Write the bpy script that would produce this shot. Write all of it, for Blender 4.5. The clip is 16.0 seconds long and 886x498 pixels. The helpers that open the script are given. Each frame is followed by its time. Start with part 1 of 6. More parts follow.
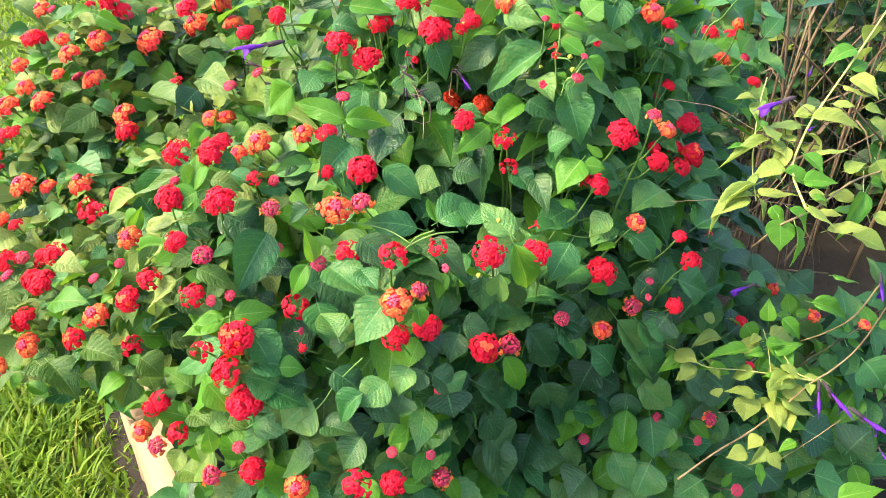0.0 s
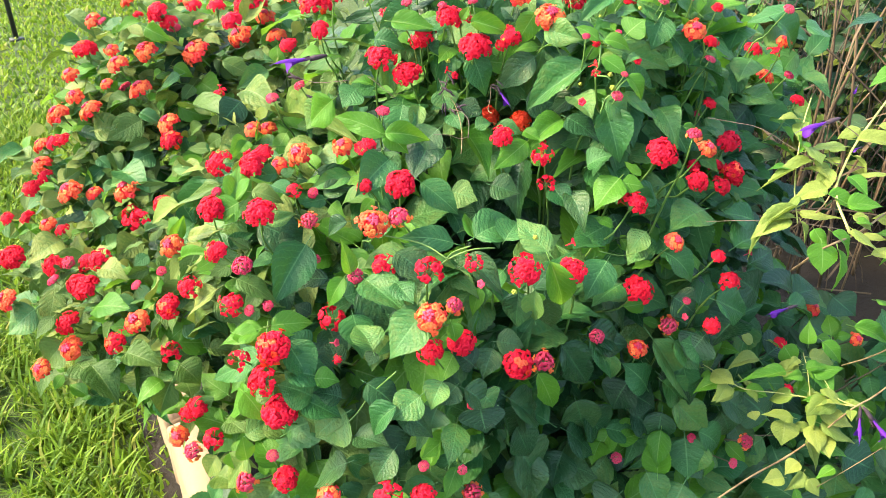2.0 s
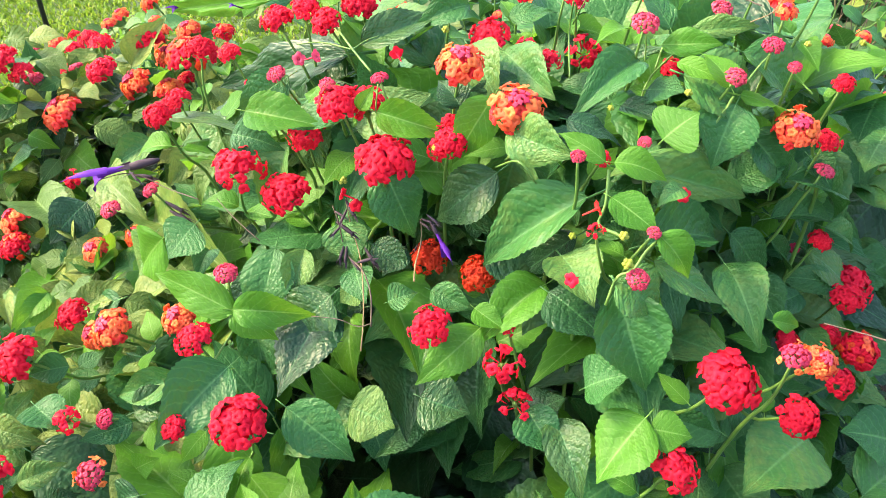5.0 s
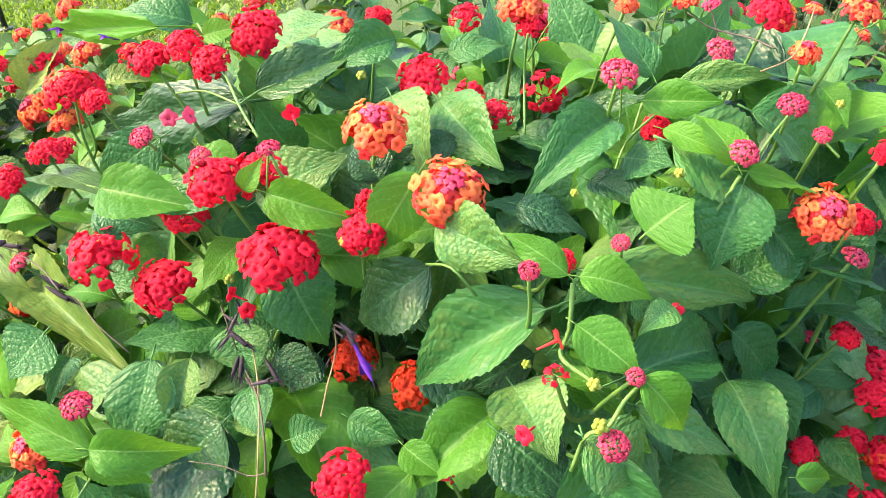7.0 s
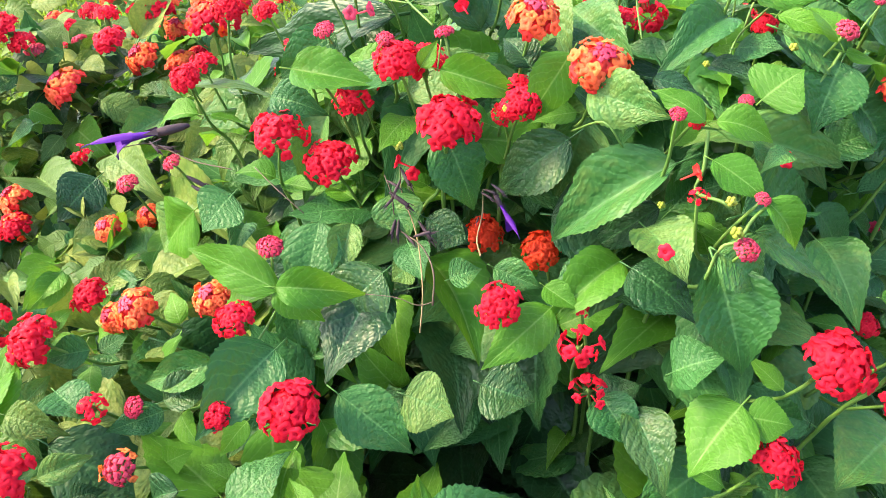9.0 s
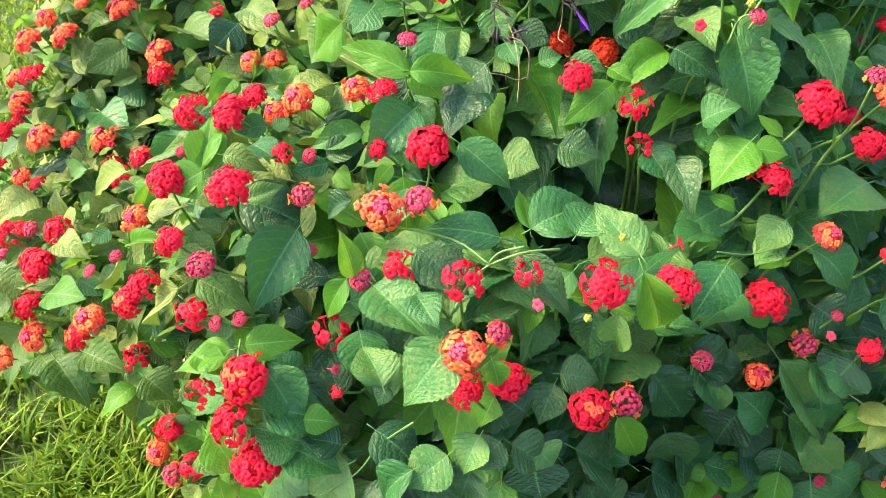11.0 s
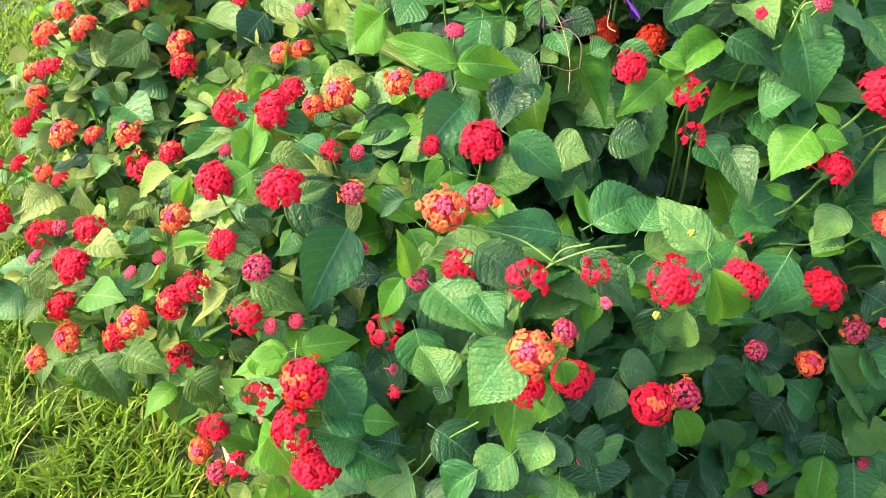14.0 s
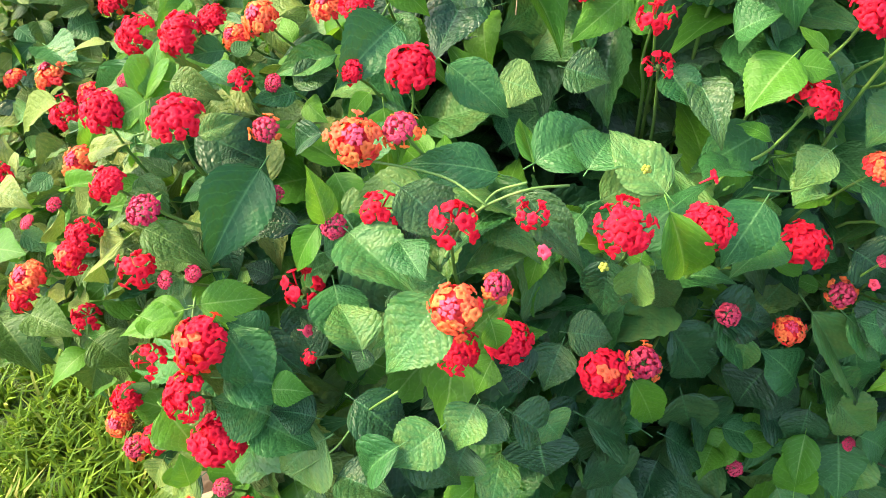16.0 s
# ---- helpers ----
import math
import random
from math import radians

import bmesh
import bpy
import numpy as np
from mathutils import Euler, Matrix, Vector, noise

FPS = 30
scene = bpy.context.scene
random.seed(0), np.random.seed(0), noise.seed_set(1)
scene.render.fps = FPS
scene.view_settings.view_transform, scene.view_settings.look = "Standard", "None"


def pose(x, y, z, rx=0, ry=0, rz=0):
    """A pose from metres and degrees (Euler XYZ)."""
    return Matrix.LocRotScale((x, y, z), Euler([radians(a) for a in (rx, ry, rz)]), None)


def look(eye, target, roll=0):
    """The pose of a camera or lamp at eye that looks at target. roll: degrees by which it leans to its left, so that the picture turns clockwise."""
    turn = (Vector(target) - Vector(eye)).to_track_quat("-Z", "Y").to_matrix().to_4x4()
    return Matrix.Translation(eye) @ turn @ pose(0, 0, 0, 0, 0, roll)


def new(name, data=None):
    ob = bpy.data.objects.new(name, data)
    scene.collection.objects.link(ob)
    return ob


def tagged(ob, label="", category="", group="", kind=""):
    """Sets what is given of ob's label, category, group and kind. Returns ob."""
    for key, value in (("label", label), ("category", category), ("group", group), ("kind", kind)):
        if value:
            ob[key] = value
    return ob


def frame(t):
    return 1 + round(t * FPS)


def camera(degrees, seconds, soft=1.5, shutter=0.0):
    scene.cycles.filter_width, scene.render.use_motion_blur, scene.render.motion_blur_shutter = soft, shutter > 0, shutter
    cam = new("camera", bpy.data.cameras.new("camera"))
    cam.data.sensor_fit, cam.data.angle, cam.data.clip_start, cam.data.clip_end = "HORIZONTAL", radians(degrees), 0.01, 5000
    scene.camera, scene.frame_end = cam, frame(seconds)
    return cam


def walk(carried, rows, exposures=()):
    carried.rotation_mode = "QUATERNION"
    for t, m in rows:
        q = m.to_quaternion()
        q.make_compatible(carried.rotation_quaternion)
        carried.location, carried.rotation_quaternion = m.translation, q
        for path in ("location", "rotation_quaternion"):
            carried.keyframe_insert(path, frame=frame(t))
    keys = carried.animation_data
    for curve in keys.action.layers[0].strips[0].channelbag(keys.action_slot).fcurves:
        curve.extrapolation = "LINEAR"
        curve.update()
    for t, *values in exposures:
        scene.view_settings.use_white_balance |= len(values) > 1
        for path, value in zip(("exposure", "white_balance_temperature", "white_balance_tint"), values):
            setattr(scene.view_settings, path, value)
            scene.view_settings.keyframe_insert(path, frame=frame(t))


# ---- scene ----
cam = camera(60.1, 16.0, soft=0.8)
PATH = [
    (0, (0.013, -0.033, 1.108), (-0.009, 1.709, 0.126), -0.1),
    (0.5, (0.006, -0.042, 1.11), (-0.024, 1.707, 0.14), 0.2),
    (1, (0.007, -0.043, 1.108), (-0.044, 1.706, 0.138), 0.2),
    (1.5, (0.004, -0.041, 1.11), (-0.065, 1.704, 0.136), 0.1),
    (2, (0.011, -0.033, 1.115), (-0.1, 1.717, 0.153), -0.3),
    (2.5, (0.05, -0.021, 1.121), (-0.136, 1.729, 0.171), -1.1),
    (3, (0.086, -0.009, 1.118), (-0.161, 1.733, 0.167), -1.8),
    (3.5, (0.1, 0.057, 1.108), (-0.18, 1.788, 0.148), -2.5),
    (4, (0.097, 0.185, 1.099), (-0.195, 1.908, 0.127), -3.0),
    (4.2, (0.098, 0.235, 1.1), (-0.198, 1.953, 0.119), -3.2),
    (6.3, (0.085, 0.46, 1.083), (-0.18, 2.139, 0.029), -3.6),
    (6.5, (0.088, 0.468, 1.084), (-0.174, 2.146, 0.029), -3.8),
    (7, (0.107, 0.5, 1.09), (-0.139, 2.181, 0.034), -3.8),
    (7.5, (0.116, 0.511, 1.086), (-0.116, 2.194, 0.031), -3.7),
    (8, (0.092, 0.493, 1.09), (-0.137, 2.179, 0.039), -3.2),
    (8.5, (0.07, 0.475, 1.075), (-0.165, 2.16, 0.022), -2.6),
    (9, (0.042, 0.393, 1.063), (-0.195, 2.098, 0.045), -2.0),
    (9.5, (0.035, 0.311, 1.05), (-0.233, 2.001, 0.014), -2.3),
    (10, (0.029, 0.261, 1.043), (-0.265, 1.907, -0.054), -2.7),
    (10.2, (0.024, 0.244, 1.042), (-0.27, 1.883, -0.066), -2.7),
    (12.3, (-0.004, 0.162, 1.071), (-0.266, 1.777, -0.08), -2.8),
    (12.5, (-0.013, 0.171, 1.074), (-0.27, 1.79, -0.072), -3.0),
    (13, (-0.024, 0.184, 1.077), (-0.27, 1.802, -0.073), -2.8),
    (13.5, (-0.029, 0.196, 1.07), (-0.278, 1.802, -0.095), -3.2),
    (14, (-0.03, 0.2, 1.058), (-0.293, 1.789, -0.127), -3.5),
    (14.5, (-0.036, 0.209, 1.044), (-0.3, 1.776, -0.171), -3.2),
    (15, (-0.03, 0.211, 1.034), (-0.306, 1.782, -0.173), -3.7),
    (15.5, (-0.018, 0.21, 1.027), (-0.301, 1.766, -0.196), -3.3),
    (16, (0.007, 0.25, 0.997), (-0.252, 1.807, -0.232), -3.0),
]
walk(cam, [(t, look(eye, target, roll)) for t, eye, target, roll in PATH],
     [(0, 1.65), (3.5, 1.69), (7.5, 1.68), (9, 1.60), (12.5, 1.65), (16, 1.60)])

# ---- daylight: hazy low sun from the open lawn, sky above ----
SUN_ELEV, SUN_TURN = 46.0, 95.0
world = bpy.data.worlds.new("sky")
scene.world = world
world.use_nodes = True
wn = world.node_tree
sky = wn.nodes.new("ShaderNodeTexSky")
sky.sky_type = "NISHITA"
sky.sun_disc = False
sky.sun_elevation = radians(SUN_ELEV)
sky.sun_rotation = radians(-SUN_TURN)
sky.air_density, sky.dust_density, sky.ozone_density = 1.0, 3.6, 1.0
wn.links.new(sky.outputs["Color"], wn.nodes["Background"].inputs["Color"])
wn.nodes["Background"].inputs["Strength"].default_value = 0.26
sun_data = bpy.data.lights.new("sun", "SUN")
sun_data.energy, sun_data.angle, sun_data.color = 2.4, radians(8.0), (1.0, 0.81, 0.40)
sun = new("sun", sun_data)
# the sun's direction: SUN_TURN degrees to the left of straight ahead
sd = Vector((-math.sin(radians(SUN_TURN)) * math.cos(radians(SUN_ELEV)), math.cos(radians(SUN_TURN)) * math.cos(radians(SUN_ELEV)), math.sin(radians(SUN_ELEV))))
sun.matrix_world = look(sd * 20, (0, 0, 0))


# ---- materials ----
class Nodes:
    """Short ways to write a node material."""

    def __init__(self, name):
        self.mat = bpy.data.materials.new(name)
        self.mat.use_nodes = True
        self.t = self.mat.node_tree
        self.bsdf = self.t.nodes["Principled BSDF"]
        self.out = self.t.nodes["Material Output"]

    def node(self, kind, **sets):
        n = self.t.nodes.new(kind)
        for k, v in sets.items():
            n.inputs[k.replace("_", " ")].default_value = v
        return n

    def link(self, a, b):
        self.t.links.new(a, b)

    def math(self, op, a, b=None, c=None):
        n = self.t.nodes.new("ShaderNodeMath")
        n.operation = op
        for i, v in enumerate((a, b, c)):
            if v is None:
                continue
            if isinstance(v, (int, float)):
                n.inputs[i].default_value = v
            else:
                self.link(v, n.inputs[i])
        return n.outputs[0]

    def ramp(self, fac, *stops):
        n = self.t.nodes.new("ShaderNodeValToRGB")
        els = n.color_ramp.elements
        while len(els) < len(stops):
            els.new(0.5)
        for e, (p, c) in zip(els, stops):
            e.position, e.color = p, (*c, 1)
        self.link(fac, n.inputs["Fac"])
        return n.outputs["Color"]

    def mix(self, fac, a, b, blend="MIX"):
        n = self.t.nodes.new("ShaderNodeMix")
        n.data_type, n.blend_type = "RGBA", blend
        for sock, v in ((n.inputs[0], fac), (n.inputs[6], a), (n.inputs[7], b)):
            if isinstance(v, (int, float)):
                sock.default_value = v
            elif isinstance(v, tuple):
                sock.default_value = (*v, 1)
            else:
                self.link(v, sock)
        return n.outputs[2]

    def noise(self, scale, detail=4.0, coord="Object", rough=0.55):
        c = self.t.nodes.new("ShaderNodeTexCoord")
        n = self.node("ShaderNodeTexNoise", Scale=scale, Detail=detail, Roughness=rough)
        self.link(c.outputs[coord], n.inputs["Vector"])
        return n.outputs["Fac"]

    def bump(self, height, strength, distance):
        n = self.node("ShaderNodeBump", Strength=strength, Distance=distance)
        self.link(height, n.inputs["Height"])
        self.link(n.outputs["Normal"], self.bsdf.inputs["Normal"])
        return n.outputs["Normal"]

    def colour(self, c):
        if isinstance(c, tuple):
            self.bsdf.inputs["Base Color"].default_value = (*c, 1)
        else:
            self.link(c, self.bsdf.inputs["Base Color"])

    def rough(self, r):
        self.bsdf.inputs["Roughness"].default_value = r

    def thin(self, colour, share, normal=None):
        """Lets light through, as a leaf or petal does."""
        tr = self.node("ShaderNodeBsdfTranslucent")
        if isinstance(colour, tuple):
            tr.inputs["Color"].default_value = (*colour, 1)
        else:
            self.link(colour, tr.inputs["Color"])
        if normal:
            self.link(normal, tr.inputs["Normal"])
        m = self.node("ShaderNodeMixShader", Fac=share)
        self.link(self.bsdf.outputs[0], m.inputs[1])
        self.link(tr.outputs[0], m.inputs[2])
        self.link(m.outputs[0], self.out.inputs["Surface"])


def leaf_material(name, dark, light, vein, trans, share, island=False, gloss=0.42, blotch=0.0, shine=0.4, relief=0.5):
    m = Nodes(name)
    uv = m.t.nodes.new("ShaderNodeTexCoord")
    sep = m.t.nodes.new("ShaderNodeSeparateXYZ")
    m.link(uv.outputs["UV"], sep.inputs[0])
    u = sep.outputs["Y"]
    wander = m.math("MULTIPLY_ADD", m.noise(4.0, 3.0, "UV"), 0.16, -0.08)
    v = m.math("ABSOLUTE", m.math("MULTIPLY_ADD", sep.outputs["X"], 2.0, -1.0))
    # side veins leave the midrib in pairs and bend forward to the edge
    s = m.math("SUBTRACT", m.math("MULTIPLY", m.math("ADD", u, wander), 8.0), m.math("MULTIPLY", m.math("POWER", v, 1.25), 2.3))
    puff = m.math("PINGPONG", s, 0.5)
    side = m.math("SMOOTH_MIN", m.math("MULTIPLY", puff, 9.0), 1.0, 0.3)
    rib = m.math("MINIMUM", m.math("MULTIPLY", v, 16.0), 1.0)
    rnd = (m.t.nodes.new("ShaderNodeNewGeometry").outputs["Random Per Island"] if island
           else m.t.nodes.new("ShaderNodeObjectInfo").outputs["Random"])
    mott = m.noise(2.2, 3.0, "UV")
    fine = m.noise(38.0, 3.0, "UV")
    tone = m.math("ADD", m.math("MULTIPLY", rnd, 0.8), m.math("MULTIPLY_ADD", mott, 0.5, -0.15))
    base = m.mix(tone, dark, light)
    # the net of fine veins
    cells = m.node("ShaderNodeTexVoronoi", Scale=33.0)
    cells.feature = "SMOOTH_F1"
    flat = m.t.nodes.new("ShaderNodeMapping")
    flat.inputs["Scale"].default_value = (0.62, 1.0, 1.0)
    m.link(uv.outputs["UV"], flat.inputs["Vector"])
    m.link(flat.outputs["Vector"], cells.inputs["Vector"])
    if blotch:
        # bleached, yellowish patches between old leaves' veins, doubling as painted sunlit halves
        where = m.math("ADD", m.math("MULTIPLY", m.noise(2.6, 4.0, "UV", 0.65), 0.62), m.math("MULTIPLY", rnd, 0.38))
        pale = m.ramp(m.math("ADD", where, m.math("MULTIPLY_ADD", puff, 0.16, -0.04)), (0.52, (0, 0, 0)), (0.70, (1, 1, 1)))
        base = m.mix(m.math("MULTIPLY", pale, blotch), base, (0.27, 0.31, 0.075))
    base = m.mix(m.math("MULTIPLY", m.math("SUBTRACT", 1.0, side), 0.24), base, vein)
    base = m.mix(m.math("MULTIPLY", m.math("SUBTRACT", 1.0, rib), 0.75), base, vein)
    net = m.ramp(cells.outputs["Distance"], (0.15, (0, 0, 0)), (0.60, (1, 1, 1)))
    base = m.mix(m.math("MULTIPLY", net, 0.42), base, m.mix(0.5, base, (0.012, 0.05, 0.015)))
    base = m.mix(m.math("MULTIPLY", fine, 0.40), base, m.mix(0.45, base, (0.012, 0.04, 0.012)))
    # small brown spots of wear
    spots = m.ramp(m.noise(9.0, 2.0, "UV", 0.4), (0.74, (0, 0, 0)), (0.80, (1, 1, 1)))
    base = m.mix(m.math("MULTIPLY", spots, 0.35), base, (0.10, 0.075, 0.02))
    m.colour(base)
    m.link(m.math("MULTIPLY_ADD", fine, 0.16, gloss - 0.08), m.bsdf.inputs["Roughness"])
    m.bsdf.inputs["Specular IOR Level"].default_value = shine
    quilt = m.math("MULTIPLY", m.math("POWER", puff, 0.7), m.math("MULTIPLY", rib, m.math("MULTIPLY_ADD", mott, 0.5, 0.12)))
    h = m.math("ADD", quilt, m.math("MULTIPLY", cells.outputs["Distance"], -0.46))
    nrm = m.bump(h, relief, 0.0017)
    m.thin(m.mix(0.35, base, trans), share, nrm)
    return m.mat


LEAF = {}
for isl, suffix in ((False, ""), (True, "_mass")):
    LEAF["young" + suffix] = leaf_material("young_leaf" + suffix, (0.058, 0.21, 0.020), (0.120, 0.31, 0.024), (0.28, 0.48, 0.12), (0.34, 0.60, 0.02), 0.40, isl, 0.44, 0.0, 0.22, 0.40)
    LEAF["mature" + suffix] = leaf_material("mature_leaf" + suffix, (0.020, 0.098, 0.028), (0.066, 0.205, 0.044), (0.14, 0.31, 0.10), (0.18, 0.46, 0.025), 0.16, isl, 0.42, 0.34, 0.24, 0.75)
    # the dark tone is older leaves' green, deepened to put inner shade into colour
    LEAF["dark" + suffix] = leaf_material("shade_dark_leaf" + suffix, (0.006, 0.032, 0.012), (0.024, 0.090, 0.025), (0.07, 0.19, 0.07), (0.08, 0.24, 0.02), 0.08, isl, 0.38, 0.12, 0.30, 0.85)
    # olive mottling with the lawn side's warm sunlight painted into the colour
    LEAF["sunlit_mottled" + suffix] = leaf_material("sunlit_mottled_leaf" + suffix, (0.044, 0.110, 0.020), (0.135, 0.215, 0.035), (0.20, 0.30, 0.09), (0.25, 0.42, 0.03), 0.18, isl, 0.46, 0.80, 0.22, 0.85)
    LEAF["pale" + suffix] = leaf_material("pale_leaf" + suffix, (0.15, 0.24, 0.045), (0.34, 0.39, 0.080), (0.34, 0.40, 0.12), (0.40, 0.52, 0.06), 0.3, isl, 0.55, 0.40, 0.2, 0.55)


def petal_material(name, a, b, trans, share=0.22, gloss=0.5):
    m = Nodes(name)
    rnd = m.t.nodes.new("ShaderNodeObjectInfo").outputs["Random"]
    isl = m.t.nodes.new("ShaderNodeNewGeometry").outputs["Random Per Island"]
    base = m.mix(m.math("MULTIPLY_ADD", rnd, 0.6, m.math("MULTIPLY", isl, 0.4)), a, b)
    base = m.mix(m.math("MULTIPLY", m.noise(600.0, 2.0), 0.3), base, m.mix(0.5, base, a))
    m.colour(base)
    m.rough(gloss)
    m.bsdf.inputs["Specular IOR Level"].default_value = 0.14
    m.bump(m.noise(900.0, 3.0), 0.25, 0.0005)
    m.thin(trans, share)
    return m.mat


PETAL = {
    "red": petal_material("red_petal", (0.56, 0.004, 0.016), (0.84, 0.016, 0.050), (0.9, 0.02, 0.06), 0.16, 0.6),
    "orange": petal_material("orange_petal", (0.80, 0.075, 0.034), (0.87, 0.16, 0.066), (0.95, 0.25, 0.06)),
    "gold": petal_material("golden_petal", (0.82, 0.13, 0.042), (0.88, 0.24, 0.072), (0.95, 0.40, 0.06)),
    "coral": petal_material("coral_petal", (0.76, 0.022, 0.034), (0.86, 0.065, 0.055), (0.9, 0.06, 0.05)),
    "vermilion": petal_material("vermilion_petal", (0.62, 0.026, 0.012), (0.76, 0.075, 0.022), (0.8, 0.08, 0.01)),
    "pink": petal_material("pink_bud", (0.52, 0.026, 0.080), (0.72, 0.085, 0.14), (0.8, 0.1, 0.2), 0.12),
    "throat": petal_material("throat", (0.24, 0.002, 0.008), (0.42, 0.006, 0.012), (0.5, 0.03, 0.02), 0.1),
    "glow": petal_material("orange_throat", (0.66, 0.045, 0.012), (0.80, 0.12, 0.02), (0.9, 0.3, 0.03), 0.15),
    "violet": petal_material("violet_corolla", (0.060, 0.010, 0.20), (0.15, 0.030, 0.36), (0.16, 0.03, 0.5), 0.2),
    "calyx": petal_material("dark_calyx", (0.030, 0.020, 0.030), (0.10, 0.070, 0.085), (0.08, 0.04, 0.08), 0.1, 0.7),
    "husk": petal_material("dry_husk", (0.16, 0.10, 0.05), (0.30, 0.20, 0.11), (0.3, 0.2, 0.1), 0.15, 0.8),
    "berry": petal_material("green_fruit", (0.20, 0.26, 0.03), (0.34, 0.36, 0.06), (0.3, 0.4, 0.05), 0.1, 0.4),
}


def stem_material(name, a, b, gloss=0.6, scale=30.0):
    m = Nodes(name)
    base = m.ramp(m.noise(scale, 5.0), (0.3, a), (0.7, b))
    m.colour(base)
    m.rough(gloss)
    m.bump(m.noise(220.0, 4.0), 0.4, 0.001)
    return m.mat


STEM = {
    "green": stem_material("green_stem", (0.06, 0.15, 0.022), (0.14, 0.25, 0.045)),
    "wood": stem_material("woody_stem", (0.07, 0.06, 0.03), (0.17, 0.14, 0.07), 0.8),
    "yellow": stem_material("yellow_stem", (0.30, 0.32, 0.08), (0.42, 0.42, 0.13)),
    "tan": stem_material("tan_stem", (0.11, 0.075, 0.035), (0.30, 0.21, 0.10), 0.75, 60.0),
    "straw": stem_material("dry_cane", (0.055, 0.036, 0.018), (0.20, 0.135, 0.070), 0.85, 9.0),
    "twig": stem_material("dark_twig", (0.05, 0.035, 0.03), (0.12, 0.085, 0.06), 0.8),
}


def ground_material():
    m = Nodes("lawn_ground")
    n1, n2 = m.noise(1.3, 5.0), m.noise(60.0, 6.0, rough=0.7)
    base = m.mix(n2, m.mix(n1, (0.022, 0.042, 0.006), (0.055, 0.095, 0.010)), (0.095, 0.155, 0.016))
    base = m.mix(m.ramp(m.noise(4.0, 6.0), (0.60, (0, 0, 0)), (0.80, (1, 1, 1))), base, (0.10, 0.13, 0.025))
    m.colour(base)
    m.rough(0.85)
    m.bump(m.math("ADD", n2, m.noise(220.0, 3.0)), 0.9, 0.02)
    return m.mat


def mulch_material():
    m = Nodes("mulch")
    n1, n2 = m.noise(7.0, 6.0), m.noise(70.0, 5.0, rough=0.7)
    # mulch tones set near black, the shade among plants put into the colour
    m.colour(m.mix(n2, m.mix(n1, (0.004, 0.003, 0.002), (0.012, 0.008, 0.005)), (0.030, 0.021, 0.013)))
    m.rough(0.95)
    m.bump(m.math("ADD", n1, n2), 1.0, 0.015)
    return m.mat


def blade_material():
    m = Nodes("grass_blade")
    isl = m.t.nodes.new("ShaderNodeNewGeometry").outputs["Random Per Island"]
    base = m.ramp(isl, (0.0, (0.036, 0.090, 0.007)), (0.5, (0.100, 0.190, 0.011)), (0.90, (0.185, 0.290, 0.020)), (1.0, (0.32, 0.29, 0.08)))
    m.colour(base)
    m.rough(0.55)
    m.bsdf.inputs["Specular IOR Level"].default_value = 0.2
    m.thin(m.mix(0.5, base, (0.42, 0.6, 0.05)), 0.3)
    return m.mat


def block_material():
    m = Nodes("cream_block")
    n1, n2 = m.noise(9.0, 6.0), m.noise(120.0, 5.0, rough=0.7)
    m.colour(m.mix(m.math("MULTIPLY", n2, 0.5), m.mix(n1, (0.27, 0.18, 0.10), (0.37, 0.26, 0.155)), (0.21, 0.14, 0.08)))
    m.rough(0.85)
    m.bump(m.math("ADD", n1, n2), 0.5, 0.004)
    return m.mat


GROUND, MULCH, BLADE, BLOCK = ground_material(), mulch_material(), blade_material(), block_material()
PAINT = stem_material("black_paint", (0.012, 0.012, 0.013), (0.02, 0.02, 0.022), 0.45)


# ---- mesh helpers ----
def mesh_of(name, verts, faces, mats, slots=None, uvs=None, smooth=True):
    me = bpy.data.meshes.new(name)
    me.from_pydata([tuple(v) for v in verts], [], [tuple(f) for f in faces])
    for mt in mats:
        me.materials.append(mt)
    if slots is not None:
        me.polygons.foreach_set("material_index", np.asarray(slots, dtype=np.int32))
    if uvs is not None:
        layer = me.uv_layers.new(name="UVMap")
        loops = np.zeros(len(me.loops), dtype=np.int32)
        me.loops.foreach_get("vertex_index", loops)
        layer.data.foreach_set("uv", np.asarray(uvs, dtype=np.float32)[loops].ravel())
    if smooth:
        me.polygons.foreach_set("use_smooth", np.ones(len(me.polygons), dtype=bool))
    me.update()
    return me


def part(name, me, parent, m=None, label="", kind=""):
    """One mesh object under a thing or a part, at m in the world."""
    ob = new(name, me)
    if parent is not None:
        ob.parent = parent
    if m is not None:
        ob.matrix_basis = m
    return tagged(ob, label=label, kind=kind)


def unit(v):
    v = Vector(v)
    return v.normalized() if v.length > 1e-9 else Vector((0, 0, 1))


def tube(points, radii, sides=6):
    """Vertices and faces of a tapered tube along points, with closed ends."""
    pts = [Vector(p) for p in points]
    verts, faces = [], []
    ref = Vector((0.31, 0.17, 0.93))
    for i, p in enumerate(pts):
        d = unit(pts[min(i + 1, len(pts) - 1)] - pts[max(i - 1, 0)])
        a = unit(d.cross(ref) if abs(d.dot(ref)) < 0.97 else d.cross(Vector((1, 0, 0))))
        b = d.cross(a)
        for k in range(sides):
            w = 2 * math.pi * k / sides
            verts.append(p + radii[i] * (math.cos(w) * a + math.sin(w) * b))
    for i in range(len(pts) - 1):
        for k in range(sides):
            k2 = (k + 1) % sides
            faces.append((i * sides + k, i * sides + k2, (i + 1) * sides + k2, (i + 1) * sides + k))
    faces.append(tuple(range(sides))[::-1])
    n = (len(pts) - 1) * sides
    faces.append(tuple(range(n, n + sides)))
    return verts, faces


